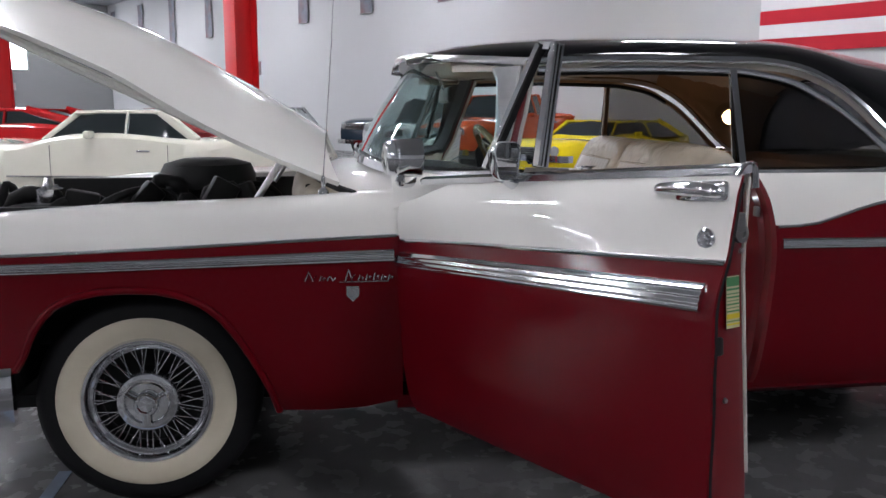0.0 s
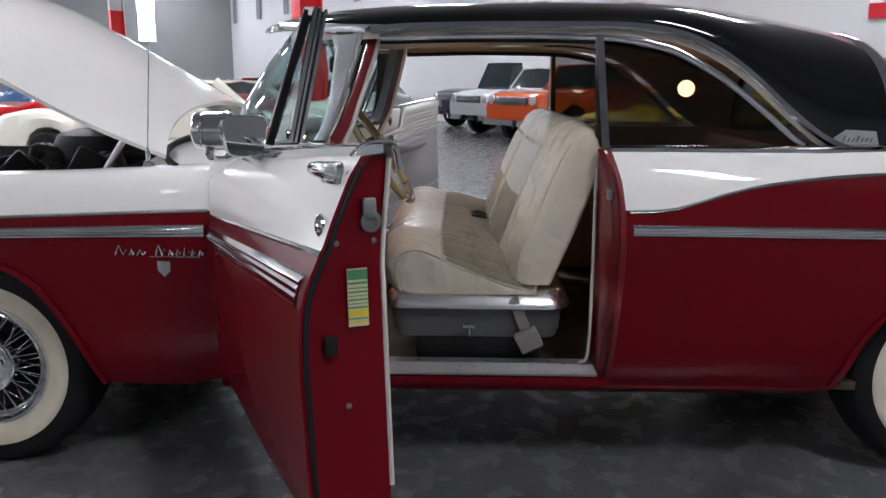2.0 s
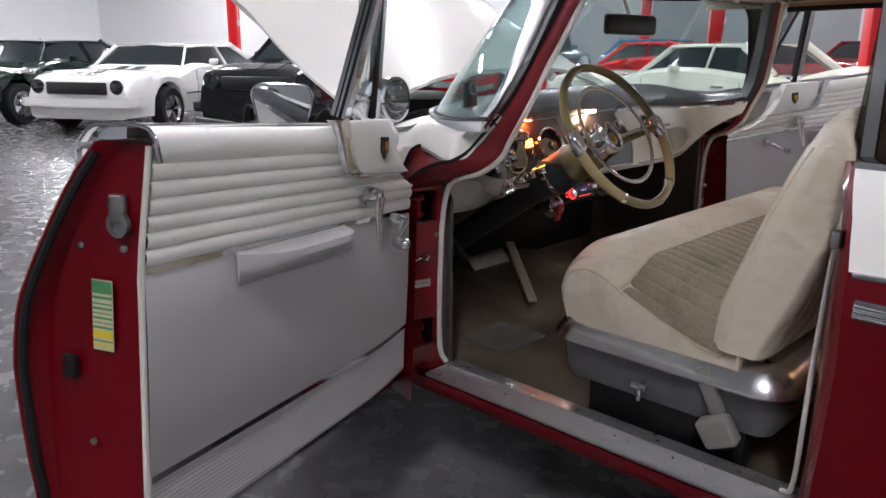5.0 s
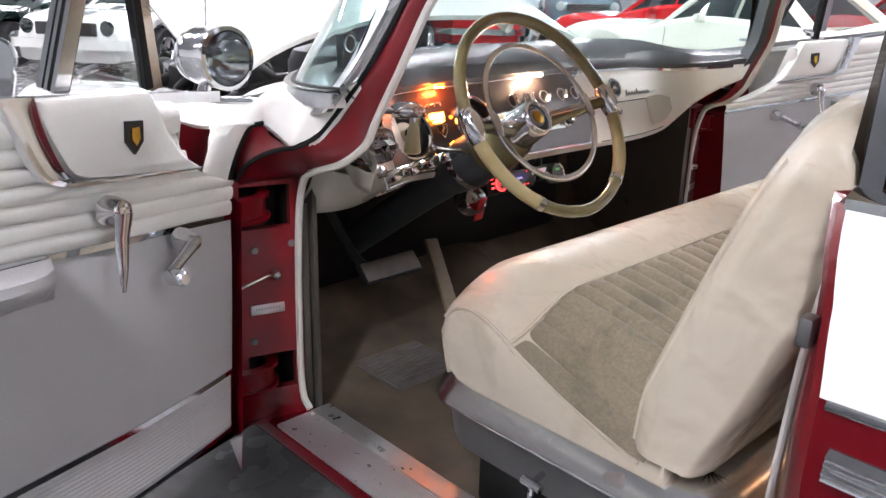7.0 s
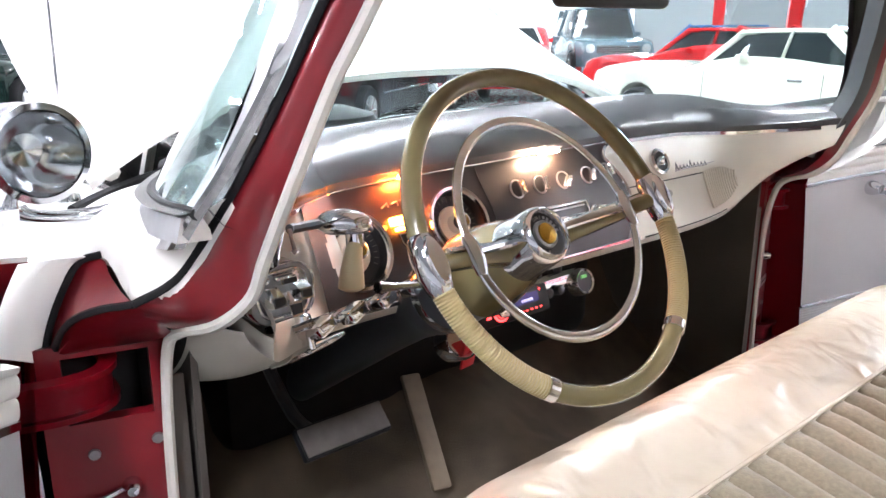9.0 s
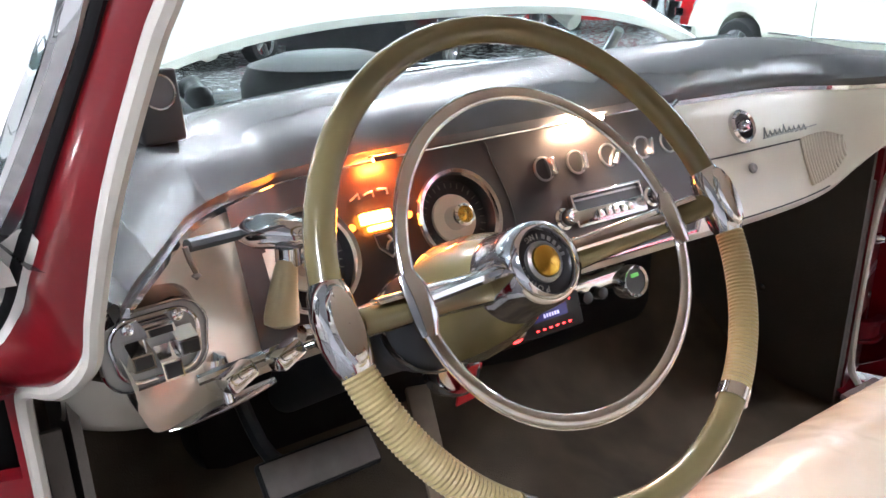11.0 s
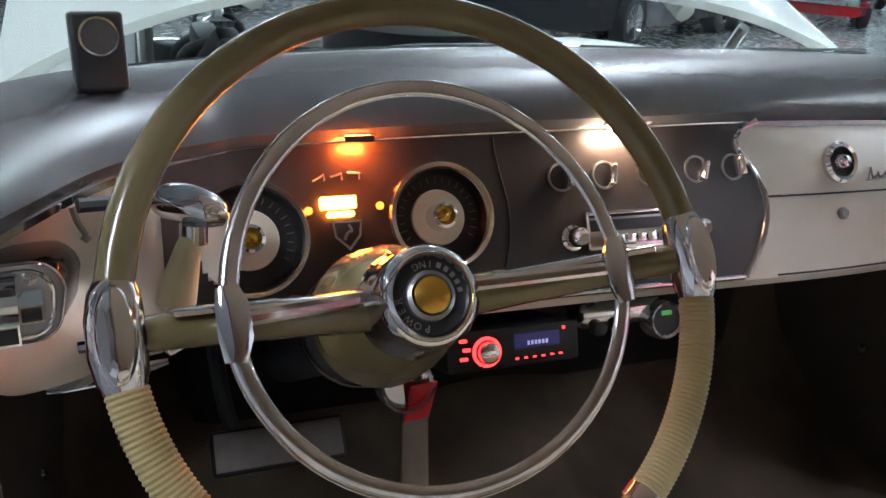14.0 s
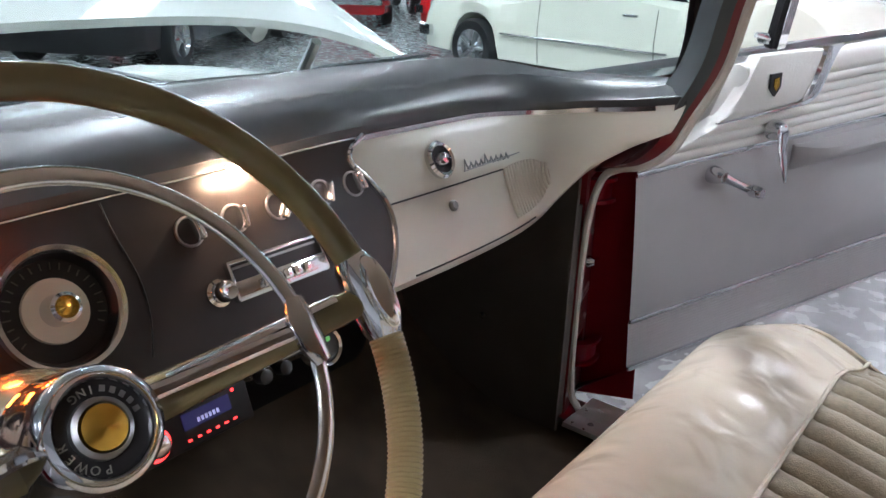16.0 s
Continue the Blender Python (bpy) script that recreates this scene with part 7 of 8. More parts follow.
for s in (-1, 1):
    bm = BM()
    rows = []
    ys = [(0.004, 0.016), (0.014, 0.004)] + [(y, 0.0) for y in steps(0.03, SW - 0.055, 22)] + [(SW - 0.055 + 0.057 * math.sin(a), 0.042 * (1 - math.cos(a))) for a in steps(0.2, 1.45, 8)]
    for q, (y, pinch) in enumerate(ys):
        lim = 1.172 - 0.026 * max(0, (y - 0.45) / (SW - 0.45)) ** 2
        row = []
        for z in steps(0.635, 1.105, 16):
            row.append((back_front(y, z) + pinch, s * y, z))
        fx, rx = back_front(y, 1.105) + pinch, back_rear(1.12) - pinch * 0.6
        row += [(fx + (rx - fx) * 0.10, s * y, lim - 0.034 - pinch * 0.3), (fx + (rx - fx) * 0.28, s * y, lim - 0.010 - pinch * 0.7), (fx + (rx - fx) * 0.50, s * y, lim - pinch * 0.8), (fx + (rx - fx) * 0.72, s * y, lim - 0.006 - pinch * 0.7), (fx + (rx - fx) * 0.92, s * y, lim - 0.030 - pinch * 0.3)]
        for z in steps(1.09, 0.635, 10):
            row.append((back_rear(z) - pinch * 0.6, s * y, z))
        rows.append(row)
    vs, fs = grid(bm, rows, close_v=True)
    bm.faces.new(vs[0])
    bm.faces.new(vs[-1])
    bk = part("backrest", bm, VINYL, seat, "cream vinyl backrest half, creased")
    # lower tan cloth and upper silver cloth
    for name, za, zb, mt in (("backrest_cloth", 0.70, 0.905, CLOTH), ("backrest_inset", 0.905, 1.075, SILVER)):
        bm = BM()
        rows = []
        n = 12 * 9 + 1
        for q in range(n):
            f = q / (n - 1)
            y = 0.07 + 0.46 * f
            puff = abs(math.sin(math.pi * f * 12)) ** 0.5
            rows.append([(back_front(y, z) - 0.0015 - 0.004 * puff * (1 if 0 < i < 7 else 0.2), s * y, z) for i, z in enumerate(steps(za, zb, 8))])
        grid(bm, rows)
        part(name, bm, mt, seat, "tan ribbed cloth" if mt is CLOTH else "silvery woven cloth inset")
    bm = BM()
    loop = [(y, z) for y, z in ((0.065, 0.69), (0.065, 0.90), (0.065, 1.08), (0.30, 1.085), (0.53, 1.08), (0.535, 0.90), (0.535, 0.69))]
    tube(bm, [(back_front(y, z) - 0.002, s * y, z) for y, z in loop], 0.0035, 6)
    tube(bm, [(back_front(SW - 0.020, z) + 0.008, s * (SW - 0.022), z) for z in steps(0.64, 1.10, 16)], 0.0042, 6)
    part("piping", bm, VINYL, seat, "cream piping")
# seat base with a bright upper band
bm = BM()


def base_ring(z, g):
    pts = []
    for cx, cy, a0 in ((2.04, SW - 0.07, 0), (1.58, SW - 0.07, 90), (1.58, -SW + 0.07, 180), (2.04, -SW + 0.07, 270)):
        for a in steps(a0, a0 + 90, 6):
            pts.append((cx + (0.07 + g) * math.cos(radians(a)), cy + (0.07 + g) * math.sin(radians(a)), z))
    return pts


grid(bm, [base_ring(z, g) for z, g in ((0.445, -0.03), (0.47, -0.018), (0.56, -0.006), (0.572, -0.004))], close_v=True)
base = part("seat_base", bm, SEATBASE, seat, "dark grey metal seat base")
bm = BM()
grid(bm, [base_ring(z, g) for z, g in ((0.548, -0.006), (0.550, 0.014), (0.556, 0.021), (0.564, 0.020), (0.582, 0.008), (0.600, -0.006), (0.610, -0.020), (0.614, -0.032), (0.614, -0.10))], close_v=True)
part("seat_band", bm, SEATBAND, seat, "bright metal band round the seat base")
bm = BM()
tube(bm, [(1.78, -SW + 0.02, 0.50), (1.785, -SW - 0.02, 0.498), (1.79, -SW - 0.028, 0.485), (1.79, -SW - 0.028, 0.465)], 0.006, 8)
tube(bm, [(1.765, -SW - 0.02, 0.498), (1.805, -SW - 0.02, 0.496)], 0.008, 8)
part("seat_lever", bm, CHROME, seat, "chrome seat adjuster lever")
for y in (-SW + 0.06, SW - 0.06):
    bm = BM()
    box(bm, (1.82, y, 0.40), (0.42, 0.05, 0.10), 0.006)
    part("seat_track", bm, ENGINE, seat)

# seat belt: strap, stalk and buckle lying over the base
belt = thing("seat_belt", "taupe plastic seat belt buckle hanging over the seat base", "seat belt", at=pose(0, CY, 0))
bm = BM()
sweep(bm, spline([(1.93, -0.66, 0.618), (1.925, -0.70, 0.613), (1.925, -0.727, 0.59)], 6), [(-0.022, -0.003), (0.022, -0.003), (0.022, 0.003), (-0.022, 0.003)], up=(0, -1, 0.3))
part("bracket", bm, CHROME, belt, "chrome anchor bracket")
bm = BM()
m = pose(1.952, -0.735, 0.535, 8, -22, 0)
box(bm, (0, 0, 0), (0.036, 0.018, 0.115), 0.006, m=m)
part("stalk", bm, BELT, belt)
bm = BM()
m = pose(1.985, -0.745, 0.448, 12, -26, 0)
box(bm, (0, 0, 0), (0.078, 0.040, 0.070), 0.008, m=m, seg=3)
bk = part("buckle", bm, BELT, belt, "taupe plastic buckle")
bm = BM()
box(bm, (0, -0.012, -0.036), (0.05, 0.010, 0.004), 0.001, m=m)
part("slot", bm, DIAL, bk)
for y in (-0.02, 0.06):
    bm = BM()
    tube(bm, spline([(1.86, y, 0.73), (1.835, y - 0.005, 0.745), (1.80, y - 0.015, 0.742)], 6), 0.012, 8)
    part("centre_buckle", bm, DIAL, belt)

# ---- rear seat, rear trim, dome lamp ----
bm = BM()
rows = []
for y in steps(-0.66, 0.66, 21):
    rows.append([(2.50, y, 0.50), (2.49, y, 0.66), (2.52, y, 0.70), (2.60, y, 0.72), (2.80, y, 0.70), (2.84, y, 0.74), (2.90, y, 0.95), (2.95, y, 1.06), (3.00, y, 1.085), (3.06, y, 1.07), (3.07, y, 0.5)])
vs, fs = grid(bm, rows, close_v=True)
bm.faces.new(vs[0])
bm.faces.new(vs[-1])
part("rear_seat", bm, TAN, car, "tan vinyl rear seat")
for s in (-1, 1):
    bm = BM()
    grid(bm, [[(x, s * (0.70 + 0.02 * math.sin(z * 3)), z) for z in steps(0.36, 1.08, 8)] for x in steps(2.20, 3.05, 8)])
    thick(bm, 0.012)
    part("rear_side_trim", bm, TAN, car, "tan rear side trim")
    bm = BM()
    rows = []
    for x in steps(2.45, 3.08, 12):
        r = roof_row(x, 33)
        r = r if s < 0 else r[::-1]
        rows.append([Vector((p.x, p.y * 0.955, p.z - 0.02)) for p in r[:9]])
    grid(bm, rows)
    part("pillar_trim", bm, TAN, car, "tan trim inside the rear pillar")
bm = BM()
box(bm, (3.28, 0, 1.055), (0.50, 1.36, 0.02), 0.004)
part("parcel_shelf", bm, TAN, car)

bm = BM()
dm = along((-0.35, -1, -0.15), (2.805, 0.525, 1.266), (0, 0, 1))
lathe(bm, [(0.060, -0.16), (0.045, -0.02), (0.045, 0.004), (0.038, 0.010)], dm, 24)
dl = part("dome_lamp", bm, CHROME, car, "small lit courtesy lamp on the rear pillar")
bm = BM()
lathe(bm, [(0.039, 0.006), (0.030, 0.020), (0.0, 0.026)], dm, 24)
part("lamp_lens", bm, material("warm_lens", (1, 0.9, 0.7), 0.4, emit=(1.0, 0.50, 0.25), power=11), dl, "warm glowing lens")

# ---- engine bay ----
bm = BM()
box(bm, (0.15, 0, 0.62), (1.3, 1.1, 0.30), 0.05)
part("engine_block", bm, ENGINE, car, "black greasy engine")
bm = BM()
lathe(bm, [(0.0, 0.14), (0.10, 0.14), (0.17, 0.12), (0.19, 0.08), (0.19, 0.03), (0.15, 0.0)], pose(0.28, -0.02, 0.955), 28)
part("air_cleaner", bm, ENGINE, car, "round black air cleaner")
bits = random.Random(7)
for k in range(13):
    x, y, z, r = -0.42 + 0.075 * k + bits.uniform(-0.03, 0.03), bits.uniform(-0.42, -0.22), bits.uniform(0.965, 1.035), bits.uniform(0.012, 0.032)
    a, b = bits.uniform(-0.14, 0.14), bits.uniform(-0.10, 0.10)
    bm = BM()
    tube(bm, spline([(x - a, y - b, 0.84), (x - 0.4 * a, y - 0.3 * b, z - 0.03), (x + 0.2 * a, y + 0.2 * b, z), (x + a, y + b, z - bits.uniform(0.03, 0.10)), (x + 1.3 * a, y + 1.2 * b, 0.82)], 18), [r * bits.uniform(0.75, 1.2) for q in range(18)], 10)
    part("hose", bm, ENGINE, car, "black engine hose")
for x, y, z, w, turn in ((0.38, -0.40, 0.985, 0.10, 30), (0.47, -0.36, 0.97, 0.07, -20), (0.12, -0.40, 0.975, 0.08, 45), (-0.10, -0.42, 0.95, 0.11, 12)):
    bm = BM()
    box(bm, (0, 0, 0), (w, 0.06, 0.11), 0.012, m=pose(x, y, z, 0, turn, turn * 0.6))
    part("engine_accessory", bm, ENGINE, car)
bm = BM()
box(bm, (-0.25, -0.40, 0.90), (0.16, 0.14, 0.12), 0.01)
part("battery_box", bm, ENGINE, car)
bm = BM()
lathe(bm, [(0.05, 0), (0.05, 0.05), (0.02, 0.06), (0.012, 0.09)], pose(-0.22, -0.38, 0.96), 18)
part("washer_cap", bm, CHROME, car)
for s in (-1, 1):
    bm = BM()
    box(bm, (0.15, s * 0.595, 0.86), (1.35, 0.03, 0.22), 0.006)
    part("inner_fender", bm, ENGINE, car)
bm = BM()
box(bm, (0.80, 0, 0.90), (0.04, 1.3, 0.26), 0.006)
part("firewall", bm, ENGINE, car)
bm = BM()
box(bm, (-0.60, 0, 0.70), (0.06, 1.16, 0.40), 0.02)
for k in range(9):
    box(bm, (-0.635, 0, 0.55 + k * 0.035), (0.02, 1.10, 0.012), 0.004)
part("grille", bm, CHROME, car, "chrome grille")

# ---- other cars in the hall ----
def paint(name, color):
    return material(name, color, 0.25, coat=0.9, spread=0.05, scale=3)


CARGLASS = material("dark_car_glass", (0.015, 0.02, 0.022), 0.05, coat=0.5)
TAILRED = material("tail_lamp_red", (0.35, 0.01, 0.01), 0.3)
LAMPGLASS = material("headlamp_glass", (0.6, 0.62, 0.62), 0.12, 0.6)


def other_car(name, label, color, at, L=4.6, W=1.8, H=1.36, hood=0.92, deck=0.95, cab=(0.33, 0.42, 0.74, 0.90), kind="coupe", sill=0.22, wheel_r=0.32, grille=True, top=None, stripe=None, hood_up=False):
    """A parked car, nose to -x, on its wheels. cab: where windshield foot, roof front, roof rear and rear glass foot lie along its length."""
    root = thing(name, label, "car", "cars in the hall")
    col = color
    belt = hood + 0.04
    f = lambda t: -L / 2 + L * t
    top_line = smooth_curve([0, 0.02, 0.06, cab[0] - 0.03, cab[0], cab[3], cab[3] + 0.02, 0.97, 1.0], [hood - 0.22, hood - 0.10, hood - 0.04, hood, belt, belt, deck, deck - 0.03, deck - 0.20])
    bm = BM()
    rows = []
    ax1, ax2 = 0.19, 0.80
    for t in sorted(set(steps(0, 1, 45)) | {ax1 - 0.085, ax1 + 0.085, ax2 - 0.085, ax2 + 0.085}):
        x = f(t)
        w = W / 2 * (1 - 0.16 * abs(2 * t - 1) ** 5)
        zt = top_line(t)
        zb = sill
        for ax in (ax1, ax2):
            dd = abs(t - ax) * L
            if dd < wheel_r + 0.06:
                zb = max(zb, wheel_r + math.sqrt(max(0, (wheel_r + 0.06) ** 2 - dd ** 2)) - 0.02)
        zb = min(zb, zt - 0.12)
        zm = zb + (zt - zb) * 0.62
        rows.append([(x, -w * 0.86, zb), (x, -w * 0.97, zb + 0.03), (x, -w, zm), (x, -w * 0.965, zt - 0.06), (x, -w * 0.90, zt - 0.012), (x, -w * 0.6, zt + 0.012), (x, 0, zt + 0.02),
                     (x, w * 0.6, zt + 0.012), (x, w * 0.90, zt - 0.012), (x, w * 0.965, zt - 0.06), (x, w, zm), (x, w * 0.97, zb + 0.03), (x, w * 0.86, zb)])
    vs, fs = grid(bm, rows)
    bm.faces.new(vs[0])
    bm.faces.new(vs[-1])
    part("body", bm, col, root)
    # cabin: glass band and roof
    wb, wr = W / 2 * 0.90, W / 2 * 0.70
    x0, x1, x2, x3 = f(cab[0]), f(cab[1]), f(cab[2]), f(cab[3])
    zr = H - 0.03
    bm = BM()
    ring_lo = [(x0, -wb * 0.9, belt - 0.02), (x0 - 0.06, 0, belt - 0.02), (x0, wb * 0.9, belt - 0.02), (x0 + 0.4, wb, belt - 0.02), (x3 - 0.3, wb, belt - 0.02), (x3, wb * 0.85, belt - 0.02), (x3 + 0.05, 0, belt - 0.02), (x3, -wb * 0.85, belt - 0.02), (x3 - 0.3, -wb, belt - 0.02), (x0 + 0.4, -wb, belt - 0.02)]
    ring_hi = [(x1, -wr * 0.9, zr - 0.03), (x1 - 0.04, 0, zr), (x1, wr * 0.9, zr - 0.03), (x1 + 0.25, wr, zr - 0.03), (x2 - 0.1, wr, zr - 0.03), (x2, wr * 0.9, zr - 0.03), (x2 + 0.04, 0, zr), (x2, -wr * 0.9, zr - 0.03), (x2 - 0.1, -wr, zr - 0.03), (x1 + 0.25, -wr, zr - 0.03)]
    grid(bm, [ring_lo, ring_hi], close_v=True)
    part("glass", bm, CARGLASS, root, "dark window glass")
    bm = BM()
    rows = []
    for t in steps(0, 1, 9):
        x = x1 - 0.03 + (x2 - x1 + 0.06) * t
        rows.append([(x, y * wr * 1.01, zr + 0.035 * math.sin(math.pi * min(1, max(0, 0.12 + 0.76 * t))) * (1 - 0.6 * y * y) - 0.03 * (abs(y) > 0.98)) for y in (-1, -0.95, -0.6, 0, 0.6, 0.95, 1)])
    grid(bm, rows)
    thick(bm, 0.03)
    part("roof", bm, top or col, root)
    for s in (-1, 1):
        for a, b, r in (((x0, wb * 0.90, belt - 0.02), (x1, wr * 0.93, zr - 0.01), 0.035), ((x3, wb * 0.87, belt - 0.02), (x2 - 0.02, wr * 0.95, zr - 0.01), 0.07 if kind != "truck" else 0.05), (((x1 + x2) / 2 + 0.12, wb * 1.0, belt), ((x1 + x2) / 2 + 0.1, wr * 1.0, zr), 0.025)):
            bm = BM()
            tube(bm, [(a[0], s * a[1], a[2]), (b[0], s * b[1], b[2])], r, 8, flat=(1.0, 0.6))
            part("pillar", bm, top or col, root)
        bm = BM()
        tube(bm, [(f(t), s * W / 2 * 1.003 * (1 - 0.16 * abs(2 * t - 1) ** 5), 0.52) for t in steps(ax1 + 0.09, ax2 - 0.09, 8)], 0.012, 6)
        part("side_trim", bm, CHROME, root)
        bm = BM()
        box(bm, (x1 + 0.25, s * (wb + 0.10), belt + 0.06), (0.09, 0.14, 0.09), 0.025)
        part("mirror", bm, col, root)
        bm = BM()
        box(bm, (f(0.62), s * W / 2 * 0.985, belt - 0.13), (0.16, 0.03, 0.025), 0.008)
        part("door_handle", bm, CHROME, root)
        for t in (cab[0] + 0.03, 0.68):
            bm = BM()
            tube(bm, [(f(t), s * W / 2 * 0.985, belt - 0.06), (f(t), s * W / 2 * 1.002, 0.6), (f(t) + 0.02, s * W / 2 * 0.98, sill + 0.05)], 0.004, 5)
            part("door_gap", bm, DIAL, root)
        for t in (ax1, ax2):
            mw = along((0, s, 0), (f(t), s * (W / 2 - 0.20), wheel_r))
            bm = BM()
            lathe(bm, [(wheel_r * 0.62, 0.0), (wheel_r * 0.9, 0.0), (wheel_r, 0.04), (wheel_r, 0.17), (wheel_r * 0.92, 0.205), (wheel_r * 0.64, 0.20)], mw, 28)
            wh = part("tyre", bm, RUBBER, root)
            bm = BM()
            lathe(bm, [(wheel_r * 0.66, 0.19), (wheel_r * 0.63, 0.205), (wheel_r * 0.58, 0.17), (wheel_r * 0.22, 0.16), (wheel_r * 0.20, 0.185), (0, 0.19)], mw, 28)
            part("rim", bm, CHROME, wh)
            bm = BM()
            for k in range(5):
                a = 2 * math.pi * k / 5
                tube(bm, [mw @ Vector((0.05 * math.cos(a), 0.05 * math.sin(a), 0.178)), mw @ Vector((wheel_r * 0.6 * math.cos(a), wheel_r * 0.6 * math.sin(a), 0.185))], 0.025, 6, flat=(0.5, 1))
            part("wheel_spoke", bm, STEEL, wh)
        bm = BM()
        hz = hood - 0.20
        lathe(bm, [(0.095, -0.02), (0.10, 0.01), (0.085, 0.015), (0.0, 0.02)], along((-1, 0, 0), (f(0) + 0.0, s * W / 2 * 0.66, hz)), 20)
        part("headlight", bm, LAMPGLASS if grille else CARGLASS, root, "round headlight")
        bm = BM()
        box(bm, (f(1) + 0.0, s * W / 2 * 0.62, deck - 0.28), (0.05, 0.40, 0.12), 0.02)
        part("tail_light", bm, TAILRED, root)
    bm = BM()
    box(bm, (f(0) - 0.01, 0, hood - 0.22), (0.05, W * 0.50, 0.17), 0.02)
    part("grille", bm, DIAL, root)
    for k in range(4 if grille else 0):
        bm = BM()
        box(bm, (f(0) - 0.035, 0, hood - 0.28 + 0.04 * k), (0.015, W * 0.48, 0.010), 0.003)
        part("grille_bar", bm, CHROME, root)
    for x, d in ((f(0) - 0.06, -1), (f(1) + 0.06, 1)):
        bm = BM()
        sweep(bm, spline([(x - d * 0.25, -W / 2 * 0.93, 0.45), (x - d * 0.03, -W / 2 * 0.86, 0.45), (x + d * 0.02, 0, 0.45), (x - d * 0.03, W / 2 * 0.86, 0.45), (x - d * 0.25, W / 2 * 0.93, 0.45)], 20), [(-0.03, -0.06), (0.03, -0.06), (0.035, 0.0), (0.02, 0.06), (-0.03, 0.06)])
        part("bumper", bm, CHROME if grille else col, root)
    if stripe:
        bm = BM()
        for y in (-0.14, 0.14):
            grid(bm, [[(f(t), y - 0.09, top_line(t) + 0.026), (f(t), y + 0.09, top_line(t) + 0.026)] for t in steps(0.03, cab[0] - 0.02, 10)])
        part("stripe", bm, stripe, root)
    if kind == "truck":
        bm = BM()
        for s in (-1, 1):
            box(bm, (f(0.80), s * (W / 2 - 0.06), belt + 0.02), (L * 0.36, 0.10, 0.06), 0.015)
        part("bed_rail", bm, col, root)
    if hood_up:
        bm = BM()
        grid(bm, [[(f(cab[0]) - 0.15 - 1.1 * k * math.cos(1.0), y, belt + 1.1 * k * math.sin(1.0) * 0.75) for y in steps(-W * 0.4, W * 0.4, 5)] for k in steps(0, 1, 5)])
        thick(bm, 0.03)
        part("raised_hood", bm, col, root)
    root.matrix_world = at
    return root


P_CREAM = paint("cream_paint", (0.70, 0.68, 0.58))
P_RED = paint("bright_red_paint", (0.48, 0.012, 0.015))
P_BLACK = paint("black_car_paint", (0.006, 0.006, 0.007))
P_YELLOW = paint("yellow_paint", (0.72, 0.56, 0.01))
P_ORANGE = paint("orange_paint", (0.40, 0.055, 0.010))
P_NAVY = paint("navy_car_paint", (0.018, 0.032, 0.050))
P_WHITE = paint("white_car_paint", (0.68, 0.68, 0.66))
P_SILVER = paint("silver_paint", (0.42, 0.43, 0.44))
P_BLUEGREY = paint("blue_grey_paint", (0.07, 0.10, 0.12))
P_BLUE = paint("blue_paint", (0.03, 0.10, 0.25))
P_GREY = paint("grey_car_paint", (0.12, 0.125, 0.13))
P_MAROON = paint("dark_red_car_paint", (0.20, 0.008, 0.010))


P_DARK = paint("black_green_car_paint", (0.006, 0.014, 0.012))


def spot_car(x, y, turn):
    return pose(x, y, 0, 0, 0, turn)


other_car("sports_coupe", "cream vintage pony coupe with chrome trim parked on the floor", P_CREAM, spot_car(-1.85, 7.2, -10), L=4.85, W=1.8, H=1.31, hood=0.91, deck=0.94, cab=(0.36, 0.44, 0.65, 0.74))
other_car("fastback", "bright red fastback parked behind a cream coupe", P_RED, spot_car(-4.2, 9.9, -8), L=4.7, W=1.85, H=1.33, hood=0.90, deck=0.92, cab=(0.34, 0.44, 0.62, 0.93))
other_car("muscle_car", "black muscle coupe with its nose to the aisle", P_BLACK, spot_car(-7.5, 5.3, 122.7), L=4.75, W=1.88, H=1.38, hood=0.98, grille=False, stripe=P_GREY)
other_car("sports_car", "white low sports car with a dark hood", P_WHITE, spot_car(-9.8, 3.9, 122), L=4.5, W=1.85, H=1.24, hood=0.86, stripe=P_GREY, grille=False)
other_car("sports_car", "black-green low sports car", P_DARK, spot_car(-12.0, 2.6, 122), L=4.5, W=1.85, H=1.28, hood=0.88, grille=False)
other_car("pony_car", "white pony coupe with its nose to the aisle", P_WHITE, spot_car(-9.45, -1.5, 249), L=4.7, W=1.88, H=1.36, hood=0.96, top=P_BLACK)
other_car("coupe", "black coupe with its hood raised", P_BLACK, spot_car(-9.3, 8.2, 125), L=4.8, W=1.9, H=1.36, hood=0.98, hood_up=True)
other_car("coupe", "red vintage coupe with a white roof and chrome grille", P_RED, spot_car(-10.2, 11.2, 135), L=4.8, W=1.9, H=1.38, hood=0.98, top=P_WHITE)
other_car("pickup_truck", "orange pickup truck with a chrome grille", P_ORANGE, spot_car(4.7, 15.0, 38), L=4.8, W=1.95, H=1.70, hood=1.12, deck=1.12, cab=(0.36, 0.42, 0.60, 0.63), kind="truck", wheel_r=0.38, sill=0.45)
other_car("pickup_truck", "silver vintage pickup truck beside an orange one", P_SILVER, spot_car(4.1, 17.5, 33.6), L=5.2, W=2.0, H=1.66, hood=1.10, deck=1.10, cab=(0.36, 0.42, 0.60, 0.63), kind="truck", wheel_r=0.38, sill=0.45)
other_car("off_roader", "dark blue off-road vehicle near the wall", P_NAVY, spot_car(3.2, 20.3, 33.6), L=4.4, W=1.85, H=1.85, hood=1.1, deck=1.2, cab=(0.36, 0.42, 0.90, 0.94), wheel_r=0.40, sill=0.45)
